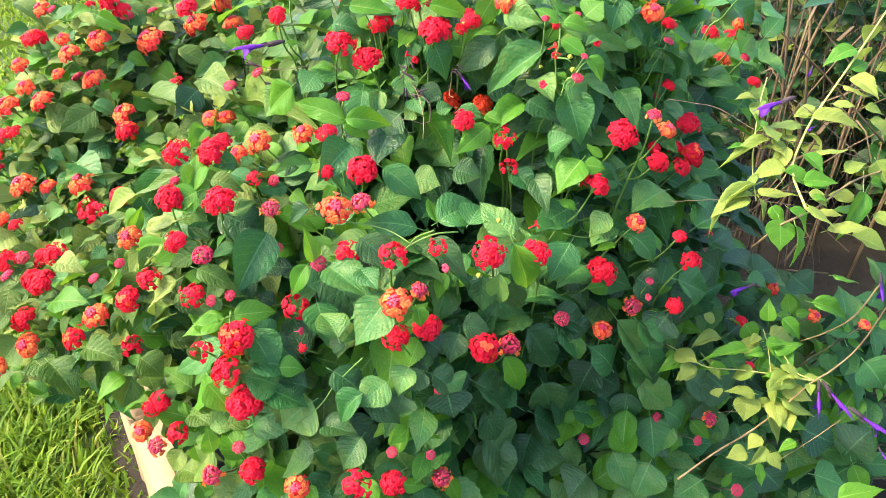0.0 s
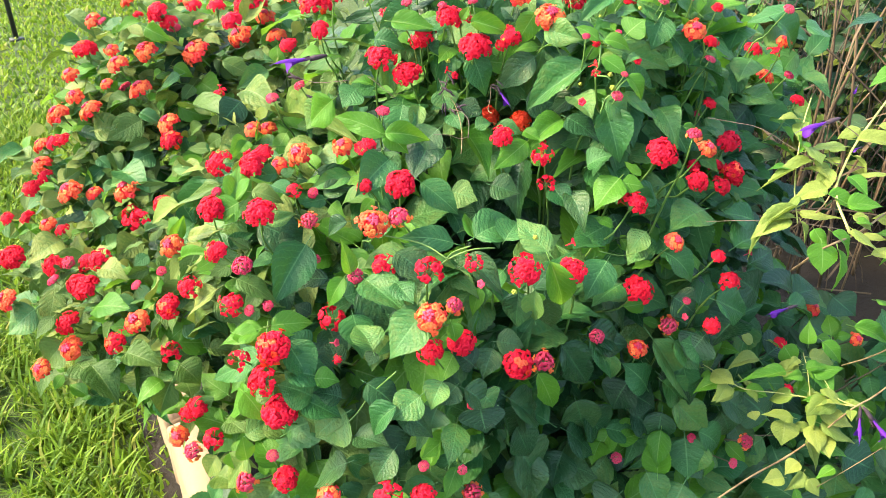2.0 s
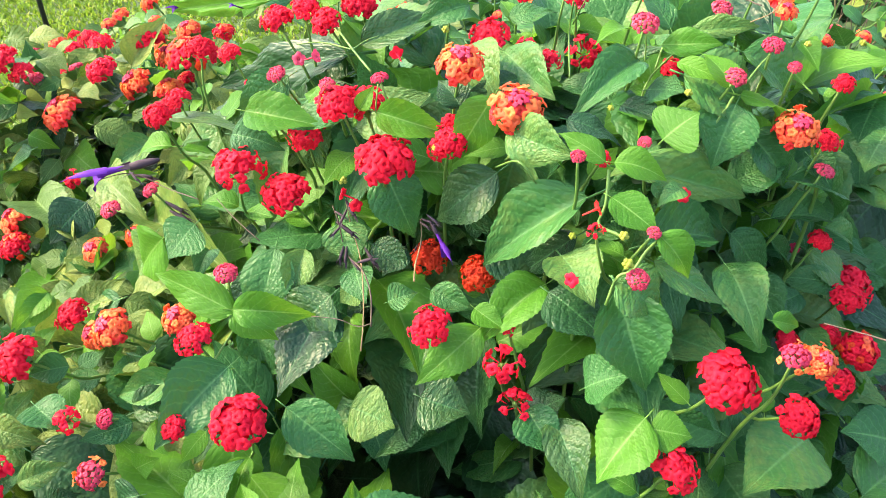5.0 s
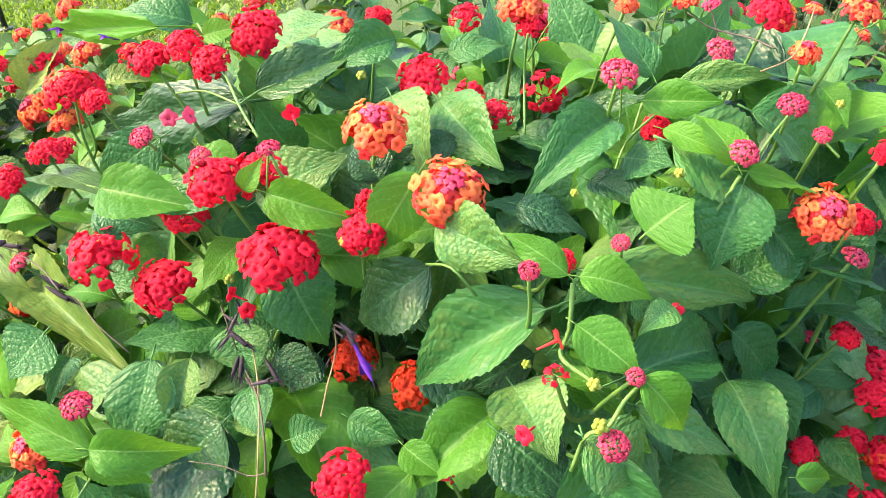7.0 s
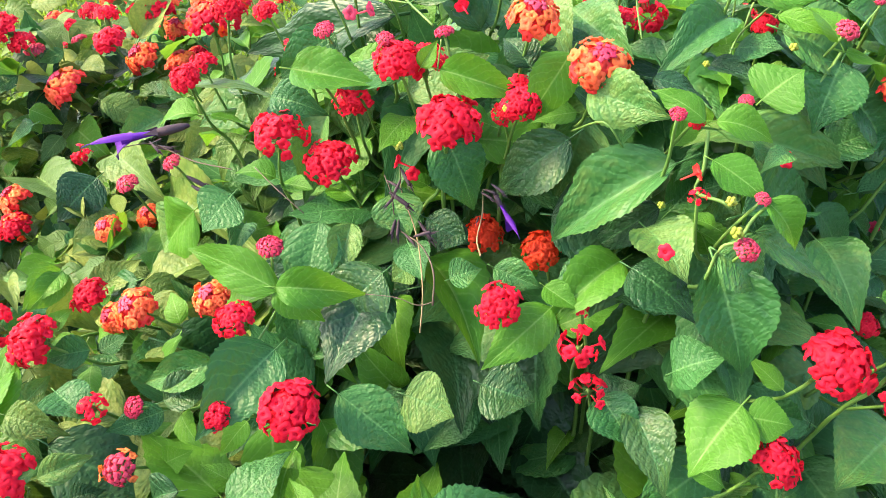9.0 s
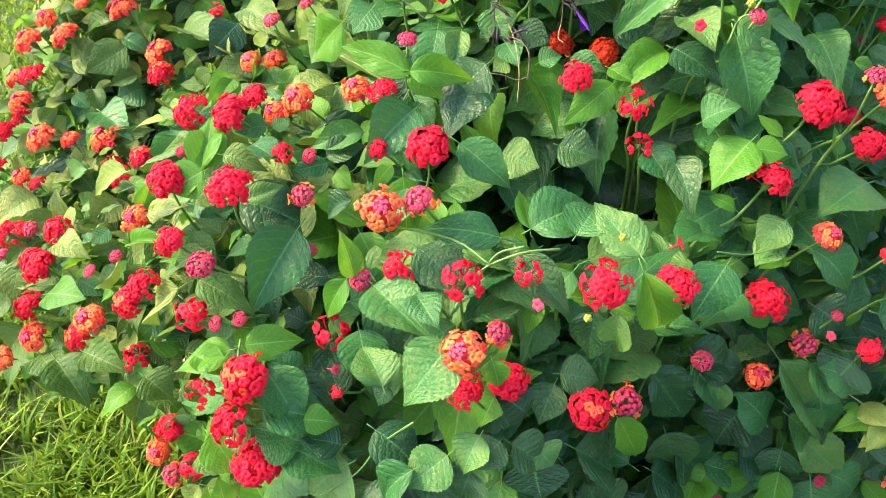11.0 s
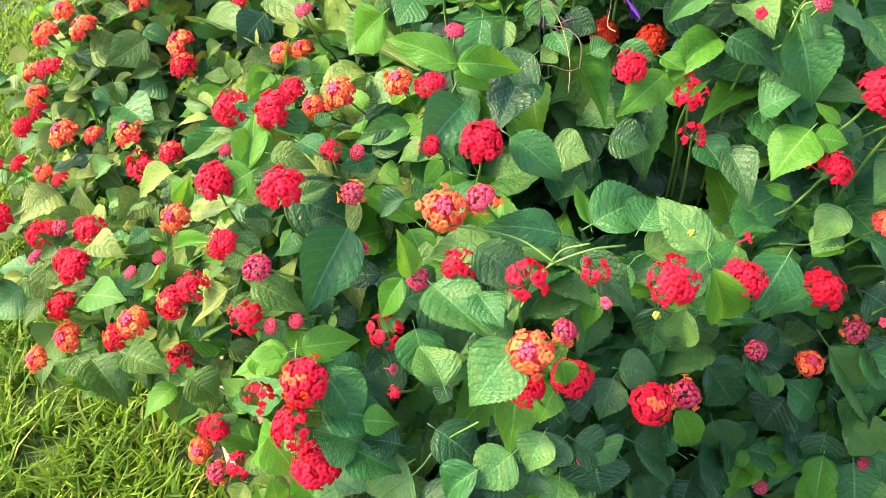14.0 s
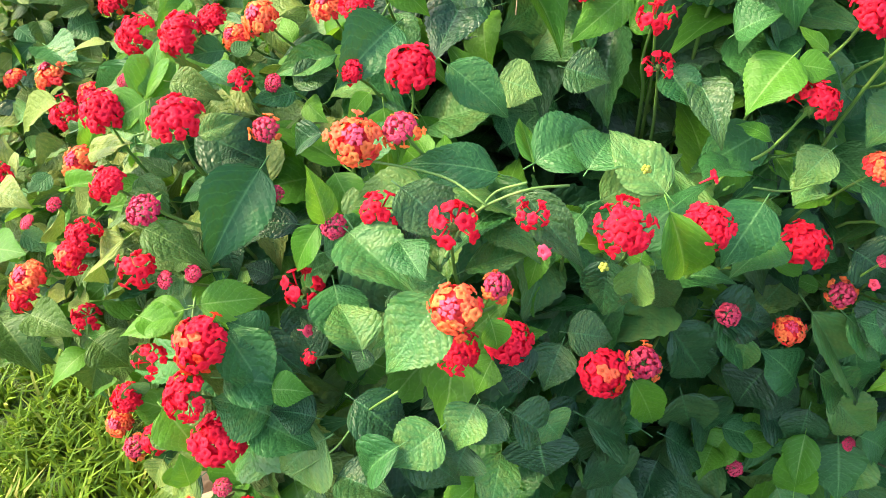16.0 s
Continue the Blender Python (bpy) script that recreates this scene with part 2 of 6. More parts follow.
def spline(points, steps=5):
    """A smooth line through points."""
    pts = [Vector(p) for p in points]
    pts = [2 * pts[0] - pts[1]] + pts + [2 * pts[-1] - pts[-2]]
    out = []
    for i in range(1, len(pts) - 2):
        a, b, c, d = pts[i - 1:i + 3]
        for k in range(steps):
            t = k / steps
            out.append(0.5 * (2 * b + (c - a) * t + (2 * a - 5 * b + 4 * c - d) * t * t + (3 * b - a - 3 * c + d) * t ** 3))
    out.append(pts[-2])
    return out


# ---- leaves ----
def leaf_shape(kind, curl, fold, twist, seed, arch=0.0, rows=32, cols=4):
    """An ovate, finely toothed, quilted leaf: 1 long in y, 1 wide in x, base at the origin."""
    rnd = random.Random(seed)
    wave, roll = rnd.uniform(0.006, 0.026), rnd.uniform(-0.10, 0.34)
    bend = rnd.uniform(-0.10, 0.10)
    tooth = 0.020 if rows > 20 else 0.030
    verts, uvs, faces = [], [], []
    if kind == "salvia":
        prof = lambda u: (u ** 0.48) * (1 - u) ** 1.05
    else:
        prof = lambda u: (u ** 0.60) * (1 - u) ** 1.10
    slim = lambda u: 1 - 0.42 * max(0.0, (u - 0.48) / 0.52) ** 1.3
    top = max(prof(i / 100) for i in range(101))
    for r in range(rows + 1):
        u = r / rows
        w = 0.5 * prof(u) * slim(u) / top + (0.008 if 0 < r < rows else 0.004)
        for c in range(-cols, cols + 1):
            v = c / cols
            edge = abs(c) == cols
            k = 1.0
            if edge and 0 < r < rows:
                k = (1 + tooth if r % 2 else 1 - tooth) + rnd.uniform(-0.012, 0.012)
            x = v * w * k + bend * u * u
            y = u + (0.012 if edge and r % 2 else 0.0)
            across = abs(v) * w
            z = fold * across - curl * u * u + twist * v * w * u + arch * u * (1 - u)
            z += wave * math.sin(4.4 * math.pi * u + (1.7 if v > 0 else 0.3) + seed) * abs(v) ** 1.5
            z += 0.010 * math.sin(6.5 * u * math.pi - abs(v) * 2.6) * abs(v) * (1 - u * 0.5)
            z -= roll * (abs(v) ** 2.4) * w
            z += 0.006 * rnd.uniform(-1, 1) * (1 if edge else 0.3)
            verts.append((x, y, z))
            uvs.append((0.5 + 0.5 * v, u))
    n = 2 * cols + 1
    for r in range(rows):
        for c in range(n - 1):
            a = r * n + c
            faces.append((a, a + 1, a + n + 1, a + n))
    # the short stalk
    sv, sf = tube([(0, 0.03, 0.0), (0, -0.15, -0.03)], [0.011, 0.015], 4 if rows > 20 else 3)
    off = len(verts)
    verts += [tuple(p) for p in sv]
    uvs += [(0.5, 0.02)] * len(sv)
    faces += [tuple(i + off for i in f) for f in sf]
    return verts, faces, uvs


def leaf_set(kind, count, seed, rows, cols):
    """Leaves of one kind that differ in curl, fold and twist."""
    return [leaf_shape(kind, (0.02, 0.10, 0.20, 0.32)[i % 4], (0.42, 0.10, 0.30, 0.55, 0.20)[i % 5], 0.5 * ((i % 7) - 3) / 3, seed + i, 0.05 + 0.08 * (i % 4), rows, cols) for i in range(count)]


SHAPES = leaf_set("lantana", 10, 40, 18, 2)
FINE_SHAPES = leaf_set("lantana", 8, 40, 32, 4)
SALVIA_SHAPES = leaf_set("salvia", 6, 80, 14, 2)
SALVIA_FINE = leaf_set("salvia", 6, 80, 24, 4)
LEAF_MESH = {(tone, i): mesh_of("leaf_" + tone, *FINE_SHAPES[i][:2], [LEAF[tone]], uvs=FINE_SHAPES[i][2]) for tone in ("young", "mature", "dark", "sunlit_mottled", "pale") for i in range(8)}
SALVIA_MESH = [mesh_of("salvia_leaf", *s[:2], [LEAF[tone]], uvs=s[2]) for tone in ("pale", "pale", "young") for s in SALVIA_FINE]


def leaf_pose(base, tip, width, normal):
    base, tip = Vector(base), Vector(tip)
    y = tip - base
    length = y.length
    y = unit(y)
    n = Vector(normal)
    x = unit(y.cross(n))
    z = x.cross(y)
    m = Matrix((x, y, z)).transposed().to_4x4()
    return Matrix.Translation(base) @ m @ Matrix.Diagonal((width * 1.02, length, length, 1))


dice = random.Random(7)
CROWN = Vector((0.02, 1.02, 0.42))          # the middle of the shrub
FACING = Vector((0.05, -0.62, 0.66))        # the way most of its leaves face


class Mass:
    """Many leaves joined into one mesh, by tone."""

    def __init__(self, shapes):
        self.shapes, self.items = shapes, {}

    def add(self, tone, m, i):
        self.items.setdefault(tone, []).append((m, i))

    def build(self, name, parent, label):
        for tone, items in self.items.items():
            vs, fs, uv, off = [], [], [], 0
            for m, i in items:
                v, f, u = self.shapes[i]
                a = np.array(v) @ np.array(m.to_3x3()).T + np.array(m.translation)
                vs.append(a)
                fs += [tuple(k + off for k in q) for q in f]
                uv += u
                off += len(v)
            me = mesh_of(name, np.concatenate(vs), fs, [LEAF[tone + "_mass"]], uvs=uv)
            part(name, me, parent, None, label, "stuff")


# ---- ground ----
def sheet(name, x0, x1, y0, y1, z, nx, ny, mat, rough, seed):
    verts, faces = [], []
    for j in range(ny + 1):
        for i in range(nx + 1):
            x, y = x0 + (x1 - x0) * i / nx, y0 + (y1 - y0) * j / ny
            verts.append((x, y, z + rough * noise.noise((x * 3 + seed, y * 3, 0)) + rough * 0.5 * noise.noise((x * 11, y * 11, seed))))
    for j in range(ny):
        for i in range(nx):
            a = j * (nx + 1) + i
            faces.append((a, a + 1, a + nx + 2, a + nx + 1))
    return new(name, mesh_of(name, verts, faces, [mat]))


ground = tagged(sheet("ground", -400, 400, -400, 400, 0.0, 2, 2, GROUND, 0.0, 0), "sunlit green lawn reaching away behind the flower bed", "lawn", kind="structure")


def bed_edge(y):
    """Where the bed's edge runs, between lawn and mulch."""
    return -0.565 - 0.62 * (min(y, 1.2) - 0.985) - 0.16 * max(0.0, y - 1.2) + 0.008 * math.sin(9 * y)


def mulch_bed():
    verts, faces, ny, nx = [], [], 60, 60
    for j in range(ny + 1):
        y = -0.6 + 3.6 * j / ny
        for i in range(nx + 1):
            x0 = bed_edge(y) - 0.03
            x = x0 + (3.2 - x0) * (i / nx)
            rise = min(1.0, (i / nx) * 20)
            verts.append((x, y, 0.006 + rise * (0.03 + 0.025 * noise.noise((x * 6, y * 6, 0)) + 0.012 * noise.noise((x * 25, y * 25, 3)))))
    for j in range(ny):
        for i in range(nx):
            a = j * (nx + 1) + i
            faces.append((a, a + 1, a + nx + 2, a + nx + 1))
    return tagged(new("flower_bed_soil", mesh_of("flower_bed_soil", verts, faces, [MULCH])), "dark mulch of the flower bed, the plants' shade in its colour", "mulch", kind="structure")


mulch_bed()


def grass():
    rs = np.random.RandomState(5)
    vs, fs, off = [], [], 0
    for count, x0, x1, y0, y1, tall, wide in ((23000, -1.6, -0.28, 0.35, 1.6, 0.051, 0.0034), (34000, -2.7, -0.5, 1.3, 3.3, 0.042, 0.0048), (36000, -5.5, -0.4, 3.0, 7.5, 0.030, 0.008), (26000, -9.0, 2.5, 6.5, 13.0, 0.030, 0.014)):
        if tall > 0.05:
            tuft = np.stack([rs.uniform(x0, x1, count // 16), rs.uniform(y0, y1, count // 16)], 1)[rs.randint(0, count // 16, count)]
            x, y = (tuft + rs.normal(0, 0.014, (count, 2))).T
        else:
            x, y = rs.uniform(x0, x1, count), rs.uniform(y0, y1, count)
        keep = np.array([(bed_edge(yy) - xx + 0.045) / 0.09 > luck for xx, yy, luck in zip(x, y, rs.uniform(0, 1, count))])
        # the dense growth thins out into the plainer lawn beyond
        fade = np.clip((x - x0) / (0.3 * (x1 - x0)), 0, 1) * np.clip((y1 - y) / (0.22 * (y1 - y0)), 0, 1)
        keep &= rs.uniform(0, 1, count) < fade
        x, y = x[keep], y[keep]
        n = len(x)
        a, h = rs.uniform(0, 2 * np.pi, n), tall * rs.uniform(0.45, 1.25, n)
        # thinner and shorter near the bed
        gap = np.clip((np.array([bed_edge(v) for v in y]) - x) / 0.10, 0.55, 1)
        h *= gap
        lean = rs.uniform(0.2, 1.5, n) * h
        dx, dy = np.cos(a), np.sin(a)
        bx, by = -dy * wide * rs.uniform(0.6, 1.3, n), dx * wide * rs.uniform(0.6, 1.3, n)
        p = np.zeros((n, 5, 3))
        p[:, 0] = np.stack([x - bx, y - by, 0 * x], 1)
        p[:, 1] = np.stack([x + bx, y + by, 0 * x], 1)
        p[:, 2] = np.stack([x + bx * .8 + dx * lean * .35, y + by * .8 + dy * lean * .35, h * .6], 1)
        p[:, 3] = np.stack([x - bx * .8 + dx * lean * .35, y - by * .8 + dy * lean * .35, h * .6], 1)
        p[:, 4] = np.stack([x + dx * lean, y + dy * lean, h], 1)
        vs.append(p.reshape(-1, 3))
        for i in range(n):
            o = off + 5 * i
            fs += [(o, o + 1, o + 2, o + 3), (o + 3, o + 2, o + 4)]
        off += 5 * n
    me = mesh_of("lawn_grass", np.concatenate(vs), fs, [BLADE])
    tagged(new("lawn_grass", me), "bright yellow-green blades of mown lawn grass", "grass", kind="stuff")


grass()


# ---- the lantana shrub ----
lantana = tagged(new("lantana_shrub"), "dense green lantana shrub with red and orange flower heads", "shrub")
lantana.matrix_basis = Matrix.Identity(4)


def floret_shape(lobes=5, seed=0, steps=3):
    """One small flower: a slim tube, a sunken throat and broad rounded lobes with rolled rims; about 1 across, facing +z."""
    rnd = random.Random(seed)
    n = lobes * steps
    reach = [rnd.uniform(0.44, 0.57) for _ in range(lobes)]
    lift = [rnd.uniform(-0.14, 0.16) for _ in range(lobes)]
    verts, faces, slots = [(0, 0, -0.26)], [], []
    for ring, (rad, z) in enumerate(((0.10, -0.09), (0.24, 0.03), (0.72, 0.05), (1.0, -0.05))):
        for k in range(n):
            lobe, j = divmod(k, steps)
            w = 2 * math.pi * k / n
            cleft = 1.0 if j == 0 else 0.0
            r = rad if ring == 0 else rad * (0.5 * (reach[lobe] + reach[lobe - 1]) * 0.80 if cleft else reach[lobe])
            zz = z + (0.0 if ring == 0 else rad * (lift[lobe] if not cleft else 0.5 * (lift[lobe] + lift[lobe - 1]) - 0.07))
            verts.append((r * math.cos(w), r * math.sin(w), zz + (rnd.uniform(-0.02, 0.02) if ring > 1 else 0)))
    for k in range(n):
        k2 = (k + 1) % n
        faces.append((0, 1 + k, 1 + k2))
        slots.append(1)
        for ring in range(3):
            a = 1 + ring * n
            faces.append((a + k, a + n + k, a + n + k2, a + k2))
            slots.append(0)
    tv, tf = tube([(0, 0, -0.04), (0.01, 0, -0.5), (0, 0.01, -1.05)], [0.11, 0.065, 0.05], 5)
    off = len(verts)
    verts += [tuple(v) for v in tv]
    faces += [tuple(i + off for i in f) for f in tf]
    slots += [0] * len(tf)
    return verts, faces, slots


def bud_shape():
    """A half-open bud: a narrow tube with a crimped, four-cornered tip."""
    verts, faces = [], []
    rings = ((0.08, -0.7, 1.0), (0.13, -0.1, 1.0), (0.30, 0.12, 0.85), (0.40, 0.22, 0.55), (0.14, 0.20, 0.7))
    for r, z, pinch in rings:
        for k in range(8):
            w = math.pi * k / 4
            q = r * (1.0 if k % 2 else pinch)
            verts.append((q * math.cos(w), q * math.sin(w), z))
    for i in range(len(rings) - 1):
        for k in range(8):
            k2 = (k + 1) % 8
            faces.append((8 * i + k, 8 * i + k2, 8 * i + 8 + k2, 8 * i + 8 + k))
    faces.append(tuple(range(32, 40)))
    return verts, faces, [0] * len(faces)


FLORETS = [floret_shape((5, 4, 5)[s], s) for s in range(3)]
BUD = bud_shape()
FLORET_MESH = {(c, i): mesh_of("floret_" + c, *FLORETS[i][:2], [PETAL[c], PETAL["glow" if c in ("orange", "gold") else "throat"]], FLORETS[i][2])
               for c in ("red", "orange", "gold", "coral", "vermilion", "pink") for i in range(3)}


def dome(kind, seed):
    """Where the florets and buds of a head sit: lists of (pose, colour, is_bud), for a head 1 across."""
    rnd = random.Random(seed)
    out, deep = [], []
    count = {"red": 40, "orange": 44, "mixed": 40, "opening": 46, "bud": 76, "sparse": 13, "shaded": 34}[kind]
    full = math.radians(100)
    open_head = kind in ("red", "mixed") and seed % 2 == 0
    for i in range(count):
        if open_head and rnd.random() < 0.2:
            continue
        f = (i + 0.5) / count
        lat = math.acos(1 - f * (1 - math.cos(full)))
        lon = i * 2.39996 + rnd.uniform(-0.2, 0.2)
        lat += rnd.uniform(-0.07, 0.07)
        d = Vector((math.sin(lat) * math.cos(lon), math.sin(lat) * math.sin(lon), math.cos(lat)))
        r, size, bud, colour = 0.42, 0.212, False, kind
        if kind == "red":
            colour = "red"
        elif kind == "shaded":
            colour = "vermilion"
        elif kind == "orange":
            colour = "gold" if f < 0.45 and rnd.random() < 0.6 else "orange"
            if f > 0.62 and rnd.random() < (f - 0.5) * 1.9:
                colour = "coral"
            if f < 0.14:
                continue
        elif kind == "mixed":
            colour = "orange" if f < 0.07 else "red"
            if 0.16 < f and rnd.random() < 0.12:
                colour = "vermilion"
        elif kind == "opening":
            if f < 0.62:
                bud, colour, r, size = True, "pink", 0.35, 0.205
            else:
                colour = "gold" if rnd.random() < 0.7 else "orange"
                if rnd.random() < 0.25:
                    continue
        elif kind == "bud":
            bud, colour, r, size = True, "pink", 0.41, 0.215
        elif kind == "sparse":
            colour, r, size = "red", rnd.uniform(0.36, 0.52), 0.30
            d = unit(d + Vector((rnd.uniform(-.4, .4), rnd.uniform(-.4, .4), -0.1)))
        r *= rnd.uniform(0.90, 1.08) * (1.14 if rnd.random() < 0.16 and not bud else 1.0)
        face = unit(d + Vector((0, 0, 0.15)) + (0.28 if bud else 0.30) * Vector((rnd.uniform(-1, 1), rnd.uniform(-1, 1), rnd.uniform(-1, 1))))
        m = Matrix.Translation(Vector((d.x * r, d.y * r, d.z * r * (0.48 if kind == "bud" else 0.80) - 0.03))) @ face.to_track_quat("Z", "Y").to_matrix().to_4x4() @ Matrix.Rotation(rnd.uniform(0, 6.28), 4, "Z") @ Matrix.Scale(size * rnd.uniform(0.88, 1.14), 4)
        out.append((m, colour, bud))
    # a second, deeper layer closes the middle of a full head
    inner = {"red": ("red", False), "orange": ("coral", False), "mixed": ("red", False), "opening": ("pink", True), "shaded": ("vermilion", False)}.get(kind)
    for i in range((10 if open_head else 24) if inner else 0):
        lat, lon = 0.10 + 0.29 * math.sqrt(i), i * 2.4
        d = Vector((math.sin(lat) * math.cos(lon), math.sin(lat) * math.sin(lon), math.cos(lat)))
        m = Matrix.Translation(Vector((d.x * 0.30, d.y * 0.30, d.z * 0.24))) @ d.to_track_quat("Z", "Y").to_matrix().to_4x4() @ Matrix.Rotation(i, 4, "Z") @ Matrix.Scale(0.22, 4)
        deep.append((m, *inner))
    # unopened buds crowd the middle of an orange head
    for i in range(11 if kind == "orange" else 0):
        lat, lon = 0.13 * math.sqrt(i), i * 2.4
        d = Vector((math.sin(lat) * math.cos(lon), math.sin(lat) * math.sin(lon), math.cos(lat)))
        m = Matrix.Translation(Vector((d.x * 0.40, d.y * 0.40, d.z * 0.31))) @ d.to_track_quat("Z", "Y").to_matrix().to_4x4() @ Matrix.Rotation(i, 4, "Z") @ Matrix.Scale(rnd.uniform(0.15, 0.19), 4)
        out.append((m, "pink", True))
    return out, deep


BOTH = {(k, v): dome(k, 100 + 7 * v + len(k)) for k in ("red", "orange", "mixed", "opening", "bud", "sparse", "shaded") for v in range(4)}
DOMES = {k: d[0] for k, d in BOTH.items()}


def joined(items, name):
    """Florets or buds joined into one mesh, 1 across."""
    order = []
    vs, fs, sl, off = [], [], [], 0
    for m, colour, bud in items:
        v, f, s = BUD if bud else FLORETS[len(vs) % 3]
        names = (colour, colour if bud else ("glow" if colour in ("orange", "gold") else "throat"))
        for nm in names:
            if nm not in order:
                order.append(nm)
        vs += [m @ Vector(p) for p in v]
        fs += [tuple(i + off for i in q) for q in f]
        sl += [order.index(names[i]) for i in s]
        off += len(v)
    return mesh_of(name, vs, fs, [PETAL[n] for n in order], sl) if vs else None


JOINED = {k: joined([i for i in d if not i[2]], "florets") for k, d in DOMES.items()}
BUDS = {k: joined([i for i in d if i[2]], "buds") for k, d in DOMES.items()}
DEEP = {k: joined(d[1], "inner_floret") for k, d in BOTH.items()}
COUNT = {"heads": 0, "leaves": 0, "close": 0}
STEMS = []
HEADS = []
OUTER = []
mass = Mass(SHAPES)


CAMERA_SPOT = Vector((0.06, 0.25, 1.10))          # near the camera's middle position, to which the outer leaves are turned


def outward(p):
    return unit(Vector(p) - CROWN)


def heart(kind):
    """The green heart of a head, where the tubes meet, with small bracts."""
    verts, faces = tube([(0, 0, -0.62), (0, 0, -0.36), (0, 0, -0.24), (0, 0, -0.10), (0, 0, -0.02)], [0.028, 0.032, 0.09, 0.085, 0.03], 6)
    for k in range(6):
        w = k * math.pi / 3
        c, s = math.cos(w), math.sin(w)
        o = len(verts)
        verts += [Vector((0.07 * c - 0.03 * s, 0.07 * s + 0.03 * c, -0.25)), Vector((0.07 * c + 0.03 * s, 0.07 * s - 0.03 * c, -0.25)), Vector((0.26 * c, 0.26 * s, -0.20))]
        faces.append((o, o + 1, o + 2))
    return mesh_of("flower_head", verts, faces, [STEM["green"]])


HEART = heart("all")
HEAD_LABEL = {"red": "domed head of crimson lantana florets", "orange": "domed head of orange and golden lantana florets", "mixed": "crimson head with an orange middle",
              "opening": "opening head, pink buds ringed by orange florets", "bud": "tight cluster of pink flower buds", "sparse": "fading head with few red florets left", "shaded": "vermilion head half hidden among leaves"}


def head(kind, x, y, z, across):
    """A flower head, its florets and its stem down into the shrub."""
    p = Vector((x, y, z))
    i = COUNT["heads"]
    COUNT["heads"] += 1
    rnd = random.Random(500 + i)
    axis = unit(0.4 * outward(p) + FACING * 0.4 + Vector((0, 0, 0.20)) + Vector((rnd.uniform(-.25, .25), rnd.uniform(-.25, .25), rnd.uniform(-.1, .2))))
    turn = axis.to_track_quat("Z", "Y").to_matrix().to_4x4() @ Matrix.Rotation(rnd.uniform(0, 6.28), 4, "Z")
    m = Matrix.Translation(p) @ turn @ Matrix.Scale(across * (0.88 if kind == "bud" else 1.0) * (1.08 if x < -0.2 else 1.0), 4)
    ob = part("flower_head", HEART, lantana, m, HEAD_LABEL[kind])
    key = (kind, i % 4)
    close = -0.36 < x < 0.32 and y < 0.92 and across > 0.017
    if close and JOINED[key] and COUNT["close"] < 130:
        COUNT["close"] += 1
        for n, (fm, colour, bud) in enumerate(DOMES[key]):
            if not bud:
                part("floret", FLORET_MESH[colour, n % 3], ob, fm)
    elif JOINED[key]:
        part("corolla", JOINED[key], ob)
    if BUDS[key]:
        part("bud", BUDS[key], ob)
    if DEEP[key]:
        part("inner_floret", DEEP[key], ob, None, "deeper florets filling the head", "stuff")
    HEADS.append((p, axis, across))
    OUTER.append((p, across * 0.55))
    return ob


def leaf(tone, x0, y0, z0, x1, y1, z1, width):
    """One leaf from its stalk's end to its tip."""
    base, tip = Vector((x0, y0, z0)), Vector((x1, y1, z1))
    i = COUNT["leaves"]
    COUNT["leaves"] += 1
    rnd = random.Random(900 + i)
    n = unit(CAMERA_SPOT - base) + Vector((rnd.uniform(-.22, .22), rnd.uniform(-.1, .15), 0.35 + rnd.uniform(-.15, .3)))
    if x0 > 0.08 and z0 > 0.68:
        n += Vector((0.15, 0.0, 0.6))
    # right-hand dark leaves take a lighter tone, imitating open sky light by colour
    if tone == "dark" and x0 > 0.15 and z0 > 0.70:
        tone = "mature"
    # low middle leaves swapped to the dark tone, shade painted by colour
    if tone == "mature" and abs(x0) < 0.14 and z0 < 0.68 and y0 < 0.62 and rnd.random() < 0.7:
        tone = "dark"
    # lawn-side leaves take the tone that has warm sunlight painted in
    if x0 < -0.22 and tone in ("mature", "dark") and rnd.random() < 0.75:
        tone = "sunlit_mottled"
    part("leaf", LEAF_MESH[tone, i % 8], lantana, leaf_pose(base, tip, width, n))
    HEADS.append((base, unit(n), 0.0))
    OUTER.extend((base.lerp(tip, f), width * 0.45) for f in (0.15, 0.4, 0.65, 0.88))


head("mixed", -0.582, 1.058, 0.833, 0.037)
head("orange", -0.507, 0.997, 0.829, 0.030)
head("orange", -0.477, 1.026, 0.840, 0.034)
head("orange", -0.424, 1.076, 0.826, 0.044)
head("orange", -0.483, 1.000, 0.793, 0.033)
head("orange", -0.549, 0.975, 0.769, 0.034)
head("mixed", -0.433, 0.957, 0.734, 0.032)
head("orange", -0.666, 1.011, 0.669, 0.034)
head("orange", -0.560, 0.894, 0.680, 0.036)
head("orange", -0.476, 0.887, 0.687, 0.036)
head("mixed", -0.401, 0.827, 0.698, 0.026)
head("red", -0.283, 0.729, 0.795, 0.031)
head("red", -0.238, 0.708, 0.805, 0.032)
head("orange", -0.197, 0.749, 0.800, 0.030)
head("orange", -0.149, 0.753, 0.808, 0.026)
head("red", -0.116, 0.710, 0.825, 0.026)
head("red", -0.076, 0.668, 0.803, 0.036)
head("red", -0.210, 0.624, 0.788, 0.036)
head("red", -0.261, 0.634, 0.787, 0.028)
head("opening", -0.169, 0.656, 0.765, 0.023)
head("orange", -0.093, 0.589, 0.798, 0.031)
head("opening", -0.070, 0.599, 0.800, 0.026)
head("red", -0.081, 0.801, 0.877, 0.034)
head("red", -0.110, 0.800, 0.895, 0.036)
head("orange", -0.381, 1.157, 0.831, 0.039)
head("red", -0.415, 1.163, 0.874, 0.032)
